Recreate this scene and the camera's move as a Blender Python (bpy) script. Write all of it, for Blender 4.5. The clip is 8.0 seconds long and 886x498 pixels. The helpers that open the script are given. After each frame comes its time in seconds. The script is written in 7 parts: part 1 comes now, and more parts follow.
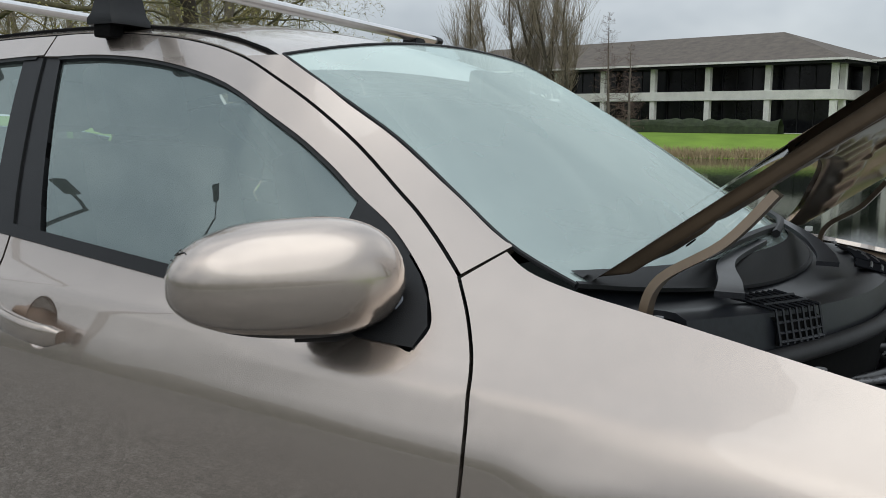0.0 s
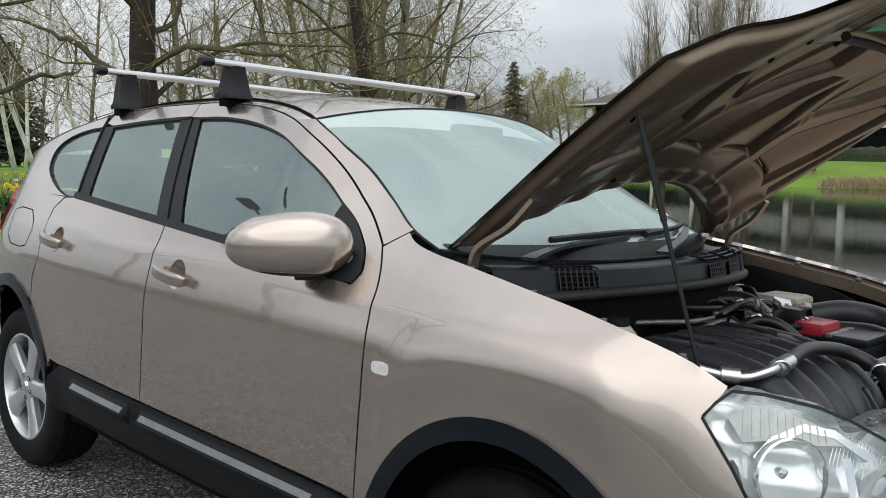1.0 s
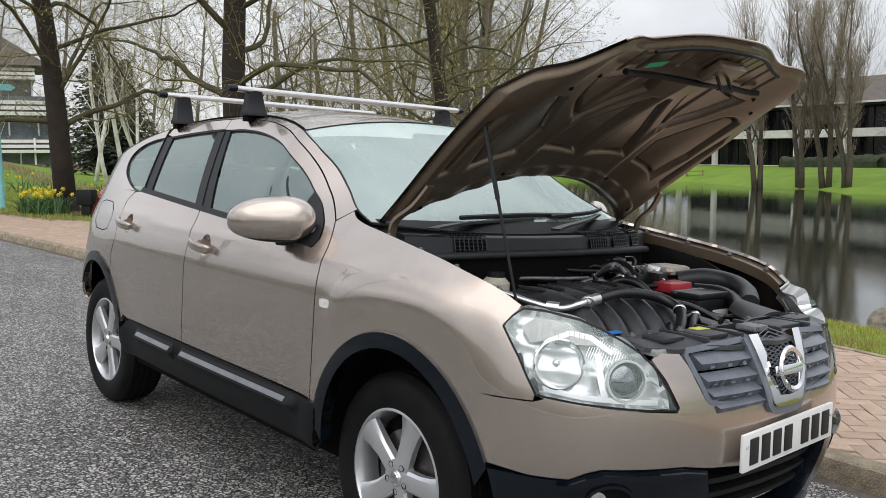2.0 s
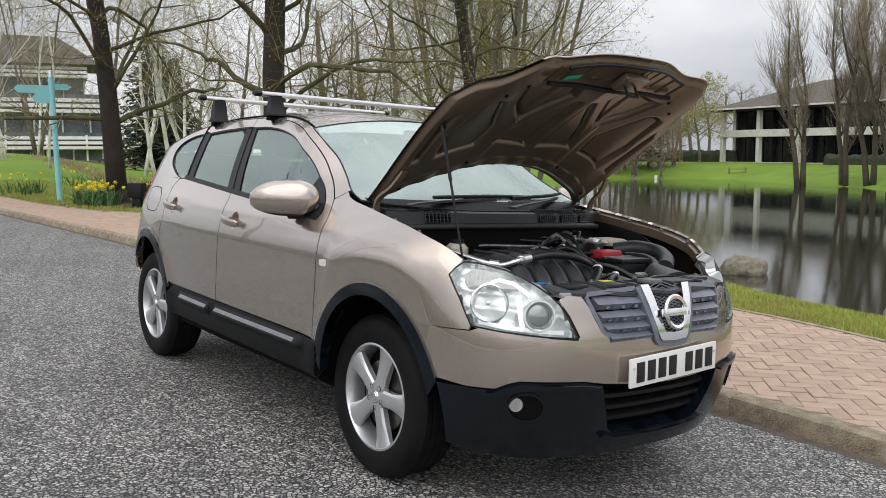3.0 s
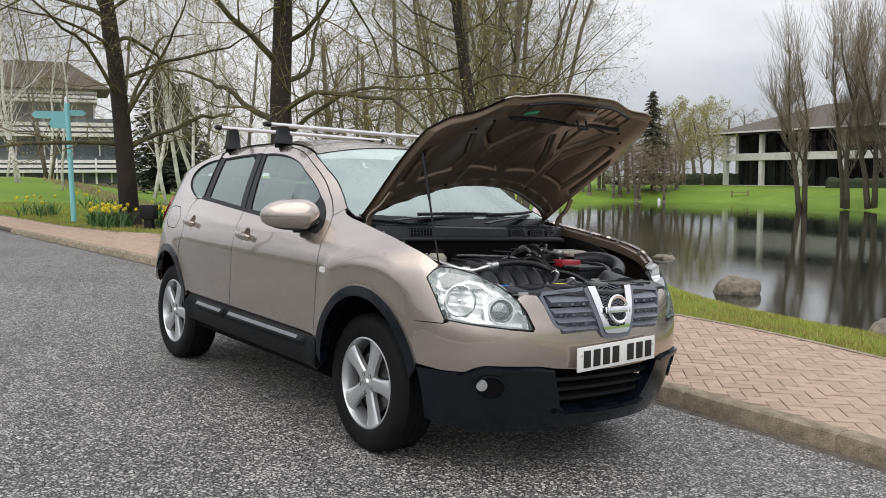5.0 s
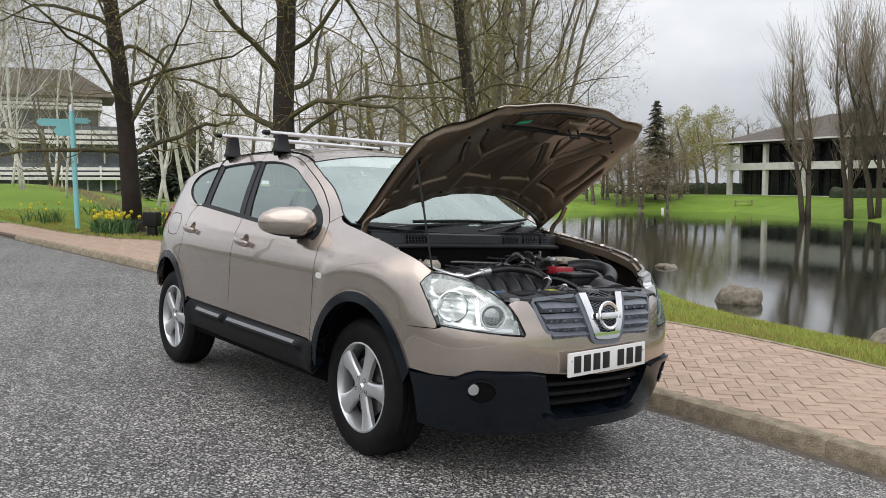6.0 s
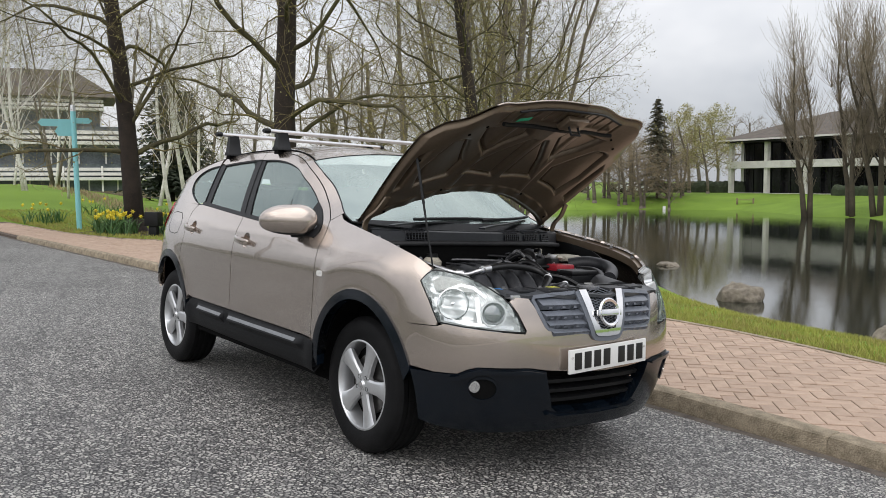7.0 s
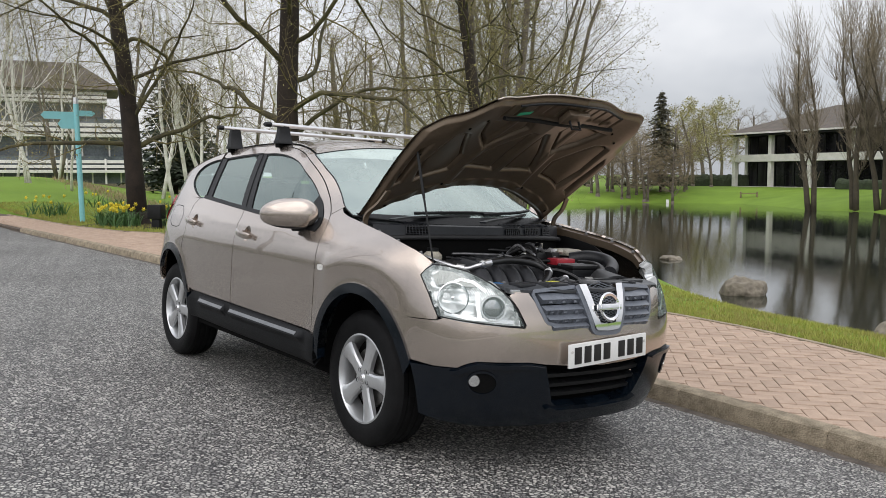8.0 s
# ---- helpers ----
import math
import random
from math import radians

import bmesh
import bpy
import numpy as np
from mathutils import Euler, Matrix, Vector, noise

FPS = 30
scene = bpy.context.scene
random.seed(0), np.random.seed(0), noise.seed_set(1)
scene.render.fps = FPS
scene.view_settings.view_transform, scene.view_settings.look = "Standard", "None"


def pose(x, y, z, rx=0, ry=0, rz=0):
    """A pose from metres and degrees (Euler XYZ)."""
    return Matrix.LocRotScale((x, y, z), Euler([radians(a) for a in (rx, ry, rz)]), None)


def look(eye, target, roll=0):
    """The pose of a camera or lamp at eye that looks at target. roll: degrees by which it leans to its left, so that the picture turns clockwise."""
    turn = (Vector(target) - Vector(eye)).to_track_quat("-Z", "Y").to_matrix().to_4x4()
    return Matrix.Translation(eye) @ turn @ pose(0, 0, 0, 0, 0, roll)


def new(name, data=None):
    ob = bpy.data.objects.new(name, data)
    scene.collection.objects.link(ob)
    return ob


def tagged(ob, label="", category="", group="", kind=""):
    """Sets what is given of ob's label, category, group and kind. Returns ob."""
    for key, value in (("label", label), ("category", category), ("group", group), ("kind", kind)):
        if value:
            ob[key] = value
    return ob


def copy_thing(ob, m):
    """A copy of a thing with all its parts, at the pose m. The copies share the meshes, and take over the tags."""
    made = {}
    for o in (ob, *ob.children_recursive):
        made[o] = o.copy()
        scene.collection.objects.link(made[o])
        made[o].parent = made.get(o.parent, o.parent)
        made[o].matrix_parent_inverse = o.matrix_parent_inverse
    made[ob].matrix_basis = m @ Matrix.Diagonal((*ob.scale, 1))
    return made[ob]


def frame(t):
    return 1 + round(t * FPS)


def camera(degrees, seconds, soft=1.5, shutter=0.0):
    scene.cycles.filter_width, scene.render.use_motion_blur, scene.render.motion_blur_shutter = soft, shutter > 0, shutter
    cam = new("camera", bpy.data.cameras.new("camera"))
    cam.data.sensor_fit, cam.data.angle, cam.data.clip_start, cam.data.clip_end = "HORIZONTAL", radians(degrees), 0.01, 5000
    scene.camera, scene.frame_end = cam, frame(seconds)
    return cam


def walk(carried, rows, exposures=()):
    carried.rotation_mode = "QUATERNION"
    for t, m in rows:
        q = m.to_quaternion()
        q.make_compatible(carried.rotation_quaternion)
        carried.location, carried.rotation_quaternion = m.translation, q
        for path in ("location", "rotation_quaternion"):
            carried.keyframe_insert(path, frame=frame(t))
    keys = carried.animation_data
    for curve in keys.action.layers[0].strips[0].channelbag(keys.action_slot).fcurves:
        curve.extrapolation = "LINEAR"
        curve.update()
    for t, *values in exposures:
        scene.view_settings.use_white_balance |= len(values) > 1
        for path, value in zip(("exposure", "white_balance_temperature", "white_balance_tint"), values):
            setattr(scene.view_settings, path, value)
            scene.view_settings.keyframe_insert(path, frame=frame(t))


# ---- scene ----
# ---------------------------------------------------------------- camera
cam = camera(53.0, 8.0, soft=.55)
# the car leans with the camber of the road towards the kerb; the path is given in the car's own axes
CAR = pose(0, 0, 0, -2.83, 0.91, 0)
ROWS = [
    (0, (0.158, -1.825, 1.33), (-0.89, -0.137, 1.099), 2.4),
    (0.5, (0.664, -2.058, 1.335), (-0.605, -0.526, 1.139), 2.6),
    (1, (1.195, -2.292, 1.357), (-0.173, -0.845, 1.171), 2.6),
    (1.5, (1.697, -2.433, 1.355), (0.234, -1.081, 1.173), 2.5),
    (1.7, (1.914, -2.452, 1.343), (0.424, -1.13, 1.164), 2.5),
    (2.8, (2.914, -2.793, 1.336), (1.345, -1.566, 1.156), 2.5),
    (3, (3.061, -2.825, 1.319), (1.482, -1.611, 1.133), 2.6),
    (3.5, (3.344, -2.923, 1.325), (1.766, -1.71, 1.128), 2.7),
    (4, (3.475, -3.061, 1.329), (1.9, -1.843, 1.146), 2.7),
    (4.5, (3.58, -3.134, 1.32), (1.997, -1.921, 1.164), 2.6),
    (6, (3.757, -3.14, 1.312), (2.16, -1.943, 1.196), 2.8),
    (6.5, (3.758, -3.145, 1.311), (2.159, -1.95, 1.197), 2.8),
    (7, (3.764, -3.138, 1.304), (2.165, -1.944, 1.186), 2.6),
    (7.5, (3.77, -3.131, 1.308), (2.171, -1.937, 1.176), 2.7),
    (8, (3.772, -3.127, 1.31), (2.169, -1.938, 1.176), 2.7),
]
walk(cam, [(t, CAR @ look(e, g, r)) for t, e, g, r in ROWS],
     [(0, -.08, 6250, 6), (1.5, .23, 6450, 9), (3, .27, 6550, 11), (8, .22, 6550, 11)])

# ---------------------------------------------------------------- sky and sun
world = bpy.data.worlds.new("overcast_sky")
scene.world = world
world.use_nodes = True
wt = world.node_tree
wt.nodes.clear()
w_out = wt.nodes.new("ShaderNodeOutputWorld")
w_bg = wt.nodes.new("ShaderNodeBackground")
w_sky = wt.nodes.new("ShaderNodeTexSky")
w_sky.sky_type, w_sky.sun_disc = "NISHITA", False
w_sky.sun_elevation, w_sky.sun_rotation = radians(42), radians(200)
w_co = wt.nodes.new("ShaderNodeTexCoord")
w_map = wt.nodes.new("ShaderNodeMapping")
w_map.inputs["Scale"].default_value = (1.0, 1.0, 1.9)
w_n = wt.nodes.new("ShaderNodeTexNoise")
w_n.inputs["Scale"].default_value, w_n.inputs["Detail"].default_value, w_n.inputs["Roughness"].default_value = 1.7, 5, .55
w_r = wt.nodes.new("ShaderNodeValToRGB")
w_r.color_ramp.elements[0].position, w_r.color_ramp.elements[0].color = .40, (5.3, 5.6, 6.1, 1)
w_r.color_ramp.elements[1].position, w_r.color_ramp.elements[1].color = .64, (9.3, 9.4, 9.6, 1)
w_mix = wt.nodes.new("ShaderNodeMix")
w_mix.data_type = "RGBA"
w_mix.inputs[0].default_value = .9
wt.links.new(w_co.outputs["Generated"], w_map.inputs[0])
wt.links.new(w_map.outputs[0], w_n.inputs[0])
wt.links.new(w_n.outputs[0], w_r.inputs[0])
wt.links.new(w_sky.outputs[0], w_mix.inputs[6])
wt.links.new(w_r.outputs[0], w_mix.inputs[7])
w_sep = wt.nodes.new("ShaderNodeSeparateXYZ")
w_up = wt.nodes.new("ShaderNodeMapRange")
w_up.inputs["From Min"].default_value, w_up.inputs["From Max"].default_value = 0, 1
w_up.inputs["To Min"].default_value, w_up.inputs["To Max"].default_value = .80, 1.85
wt.links.new(w_co.outputs["Generated"], w_sep.inputs[0])
wt.links.new(w_sep.outputs["Z"], w_up.inputs[0])
w_mul = wt.nodes.new("ShaderNodeVectorMath")
w_mul.operation = "SCALE"
wt.links.new(w_mix.outputs[2], w_mul.inputs[0])
wt.links.new(w_up.outputs[0], w_mul.inputs["Scale"])
wt.links.new(w_mul.outputs[0], w_bg.inputs[0])
w_bg.inputs[1].default_value = .1
wt.links.new(w_bg.outputs[0], w_out.inputs[0])
sun = new("sun", bpy.data.lights.new("sun", "SUN"))
sun.data.energy, sun.data.angle, sun.data.color = 1.1, radians(75), (1, .97, .93)
sun.matrix_world = look((8, -9, 14), (0, 0, 0))


# ---------------------------------------------------------------- materials
def material(name, color, rough=.5, metal=0.0, vary=.12, scale=8.0, bump=0.0, bump_scale=60.0, coat=0.0, spec=.5, second=None, fine=None, per_object=0.0):
    """A surface with a base colour that varies at two scales, and a fine relief."""
    m = bpy.data.materials.new(name)
    m.use_nodes = True
    nt = m.node_tree
    b = nt.nodes["Principled BSDF"]
    b.inputs["Roughness"].default_value, b.inputs["Metallic"].default_value = rough, metal
    b.inputs["Coat Weight"].default_value, b.inputs["Coat Roughness"].default_value = coat, .04
    b.inputs["Specular IOR Level"].default_value = spec
    co = nt.nodes.new("ShaderNodeTexCoord")
    second = second or tuple(c * (1 - vary * 1.6) for c in color)
    n1 = nt.nodes.new("ShaderNodeTexNoise")
    n1.inputs["Scale"].default_value, n1.inputs["Detail"].default_value = scale, 6
    n2 = nt.nodes.new("ShaderNodeTexNoise")
    n2.inputs["Scale"].default_value, n2.inputs["Detail"].default_value = fine or scale * 11, 3
    for n in (n1, n2):
        nt.links.new(co.outputs["Object"], n.inputs[0])
    add = nt.nodes.new("ShaderNodeMath")
    add.operation = "MULTIPLY_ADD"
    add.inputs[1].default_value = .45
    nt.links.new(n2.outputs[0], add.inputs[0])
    sub = nt.nodes.new("ShaderNodeMath")
    sub.operation = "MULTIPLY"
    sub.inputs[1].default_value = .55
    nt.links.new(n1.outputs[0], sub.inputs[0])
    nt.links.new(sub.outputs[0], add.inputs[2])
    ramp = nt.nodes.new("ShaderNodeValToRGB")
    ramp.color_ramp.elements[0].position, ramp.color_ramp.elements[0].color = .34, (*second, 1)
    ramp.color_ramp.elements[1].position, ramp.color_ramp.elements[1].color = .62, (*color, 1)
    nt.links.new(add.outputs[0], ramp.inputs[0])
    last = ramp.outputs[0]
    if per_object:
        info = nt.nodes.new("ShaderNodeObjectInfo")
        rnd = nt.nodes.new("ShaderNodeMapRange")
        rnd.inputs["To Min"].default_value, rnd.inputs["To Max"].default_value = 1 - per_object, 1 + per_object
        nt.links.new(info.outputs["Random"], rnd.inputs[0])
        hsv = nt.nodes.new("ShaderNodeHueSaturation")
        nt.links.new(rnd.outputs[0], hsv.inputs["Value"])
        nt.links.new(last, hsv.inputs["Color"])
        last = hsv.outputs[0]
    nt.links.new(last, b.inputs["Base Color"])
    if bump:
        bn = nt.nodes.new("ShaderNodeTexNoise")
        bn.inputs["Scale"].default_value, bn.inputs["Detail"].default_value = bump_scale, 4
        nt.links.new(co.outputs["Object"], bn.inputs[0])
        bp = nt.nodes.new("ShaderNodeBump")
        bp.inputs["Strength"].default_value, bp.inputs["Distance"].default_value = bump, .01
        nt.links.new(bn.outputs[0], bp.inputs["Height"])
        nt.links.new(bp.outputs[0], b.inputs["Normal"])
    return m


def glass(name, tint, gloss=1.0, rough=0.0, ior=1.6, film=0.0):
    """A thin pane: tinted and clear, with the mirror gloss of its surface; film: how far mist and dust cloud it."""
    m = bpy.data.materials.new(name)
    m.use_nodes = True
    nt = m.node_tree
    nt.nodes.clear()
    out, mix = nt.nodes.new("ShaderNodeOutputMaterial"), nt.nodes.new("ShaderNodeMixShader")
    clear, shine, fres = nt.nodes.new("ShaderNodeBsdfTransparent"), nt.nodes.new("ShaderNodeBsdfGlossy"), nt.nodes.new("ShaderNodeFresnel")
    clear.inputs[0].default_value = (*tint, 1)
    shine.inputs["Roughness"].default_value = rough
    shine.inputs[0].default_value = (gloss * .85, gloss * .985, gloss * .945, 1)
    fres.inputs[0].default_value = ior
    nt.links.new(fres.outputs[0], mix.inputs[0])
    nt.links.new(clear.outputs[0], mix.inputs[1])
    nt.links.new(shine.outputs[0], mix.inputs[2])
    last = mix
    if film:
        haze, over, co, n, lay = (nt.nodes.new("ShaderNode" + k) for k in ("BsdfDiffuse", "MixShader", "TexCoord", "TexNoise", "MapRange"))
        haze.inputs[0].default_value = (.62, .72, .69, 1)
        n.inputs["Scale"].default_value, n.inputs["Detail"].default_value = 3.0, 5
        lay.inputs["To Min"].default_value, lay.inputs["To Max"].default_value = film * .75, film * 1.25
        nt.links.new(co.outputs["Object"], n.inputs[0])
        nt.links.new(n.outputs[0], lay.inputs[0])
        nt.links.new(lay.outputs[0], over.inputs[0])
        nt.links.new(mix.outputs[0], over.inputs[1])
        nt.links.new(haze.outputs[0], over.inputs[2])
        last = over
    nt.links.new(last.outputs[0], out.inputs[0])
    return m


def flaked_paint():
    """Metallic bronze-beige car paint under a clear coat, with a fine flake."""
    m = material("bronze_paint", (.465, .397, .345), rough=.25, metal=.9, vary=.04, scale=2.0, coat=1.0)
    nt = m.node_tree
    b = nt.nodes["Principled BSDF"]
    co = nt.nodes.new("ShaderNodeTexCoord")
    b.inputs["Coat IOR"].default_value, b.inputs["Coat Roughness"].default_value = 1.7, .02
    v = nt.nodes.new("ShaderNodeTexVoronoi")
    v.inputs["Scale"].default_value = 1800
    bp = nt.nodes.new("ShaderNodeBump")
    bp.inputs["Strength"].default_value, bp.inputs["Distance"].default_value = .05, .001
    nt.links.new(co.outputs["Object"], v.inputs[0])
    nt.links.new(v.outputs["Distance"], bp.inputs["Height"])
    nt.links.new(bp.outputs[0], b.inputs["Normal"])
    return m


def asphalt():
    """Worn surface dressing: pale chippings set in dark binder, patchy and damp in places."""
    m = bpy.data.materials.new("chipped_asphalt")
    m.use_nodes = True
    nt = m.node_tree
    b = nt.nodes["Principled BSDF"]
    co = nt.nodes.new("ShaderNodeTexCoord")
    warp = nt.nodes.new("ShaderNodeTexNoise")
    warp.inputs["Scale"].default_value = 90
    wm = nt.nodes.new("ShaderNodeMix")
    wm.data_type = "RGBA"
    wm.inputs[0].default_value = .012
    nt.links.new(co.outputs["Object"], warp.inputs[0])
    nt.links.new(co.outputs["Object"], wm.inputs[6])
    nt.links.new(warp.outputs["Color"], wm.inputs[7])
    v = nt.nodes.new("ShaderNodeTexVoronoi")
    v.feature = "DISTANCE_TO_EDGE"
    v.inputs["Scale"].default_value = 50
    v2 = nt.nodes.new("ShaderNodeTexVoronoi")
    v2.inputs["Scale"].default_value = 50
    for n in (v, v2):
        nt.links.new(wm.outputs[2], n.inputs[0])
    edge = nt.nodes.new("ShaderNodeValToRGB")
    edge.color_ramp.elements[0].position, edge.color_ramp.elements[0].color = .055, (0, 0, 0, 1)
    edge.color_ramp.elements[1].position, edge.color_ramp.elements[1].color = .16, (1, 1, 1, 1)
    nt.links.new(v.outputs["Distance"], edge.inputs[0])
    stone = nt.nodes.new("ShaderNodeValToRGB")
    stone.color_ramp.elements[0].position, stone.color_ramp.elements[0].color = .1, (.16, .157, .152, 1)
    stone.color_ramp.elements[1].position, stone.color_ramp.elements[1].color = .95, (.545, .53, .49, 1)
    sep = nt.nodes.new("ShaderNodeSeparateColor")
    nt.links.new(v2.outputs["Color"], sep.inputs[0])
    nt.links.new(sep.outputs[0], stone.inputs[0])
    mix = nt.nodes.new("ShaderNodeMix")
    mix.data_type = "RGBA"
    mix.inputs[6].default_value = (.016, .016, .018, 1)
    nt.links.new(edge.outputs[0], mix.inputs[0])
    nt.links.new(stone.outputs[0], mix.inputs[7])
    big = nt.nodes.new("ShaderNodeTexNoise")
    big.inputs["Scale"].default_value, big.inputs["Detail"].default_value = .7, 6
    nt.links.new(co.outputs["Object"], big.inputs[0])
    br = nt.nodes.new("ShaderNodeMapRange")
    br.inputs["From Min"].default_value, br.inputs["From Max"].default_value = .3, .7
    br.inputs["To Min"].default_value, br.inputs["To Max"].default_value = .8, 1.15
    nt.links.new(big.outputs[0], br.inputs[0])
    hsv = nt.nodes.new("ShaderNodeHueSaturation")
    nt.links.new(mix.outputs[2], hsv.inputs["Color"])
    nt.links.new(br.outputs[0], hsv.inputs["Value"])
    nt.links.new(hsv.outputs[0], b.inputs["Base Color"])
    bp = nt.nodes.new("ShaderNodeBump")
    bp.inputs["Strength"].default_value, bp.inputs["Distance"].default_value = .9, .006
    nt.links.new(edge.outputs[0], bp.inputs["Height"])
    nt.links.new(bp.outputs[0], b.inputs["Normal"])
    b.inputs["Roughness"].default_value = .62
    return m


def lake_water():
    """Still dark water with a light ripple."""
    m = bpy.data.materials.new("lake_water")
    m.use_nodes = True
    nt = m.node_tree
    b = nt.nodes["Principled BSDF"]
    b.inputs["Base Color"].default_value = (.016, .02, .014, 1)
    b.inputs["Roughness"].default_value = .03
    b.inputs["IOR"].default_value = 1.8
    co = nt.nodes.new("ShaderNodeTexCoord")
    bumps = None
    for sc, st in ((.7, .006), (5.0, .005), (22.0, .008)):
        mp = nt.nodes.new("ShaderNodeMapping")
        mp.inputs["Scale"].default_value = (1.0, 1.6, 1.0)
        n = nt.nodes.new("ShaderNodeTexNoise")
        n.inputs["Scale"].default_value, n.inputs["Detail"].default_value = sc, 3
        bp = nt.nodes.new("ShaderNodeBump")
        bp.inputs["Strength"].default_value, bp.inputs["Distance"].default_value = st, .12
        nt.links.new(co.outputs["Object"], mp.inputs[0])
        nt.links.new(mp.outputs[0], n.inputs[0])
        nt.links.new(n.outputs[0], bp.inputs["Height"])
        if bumps:
            nt.links.new(bumps.outputs[0], bp.inputs["Normal"])
        bumps = bp
    nt.links.new(bumps.outputs[0], b.inputs["Normal"])
    return m


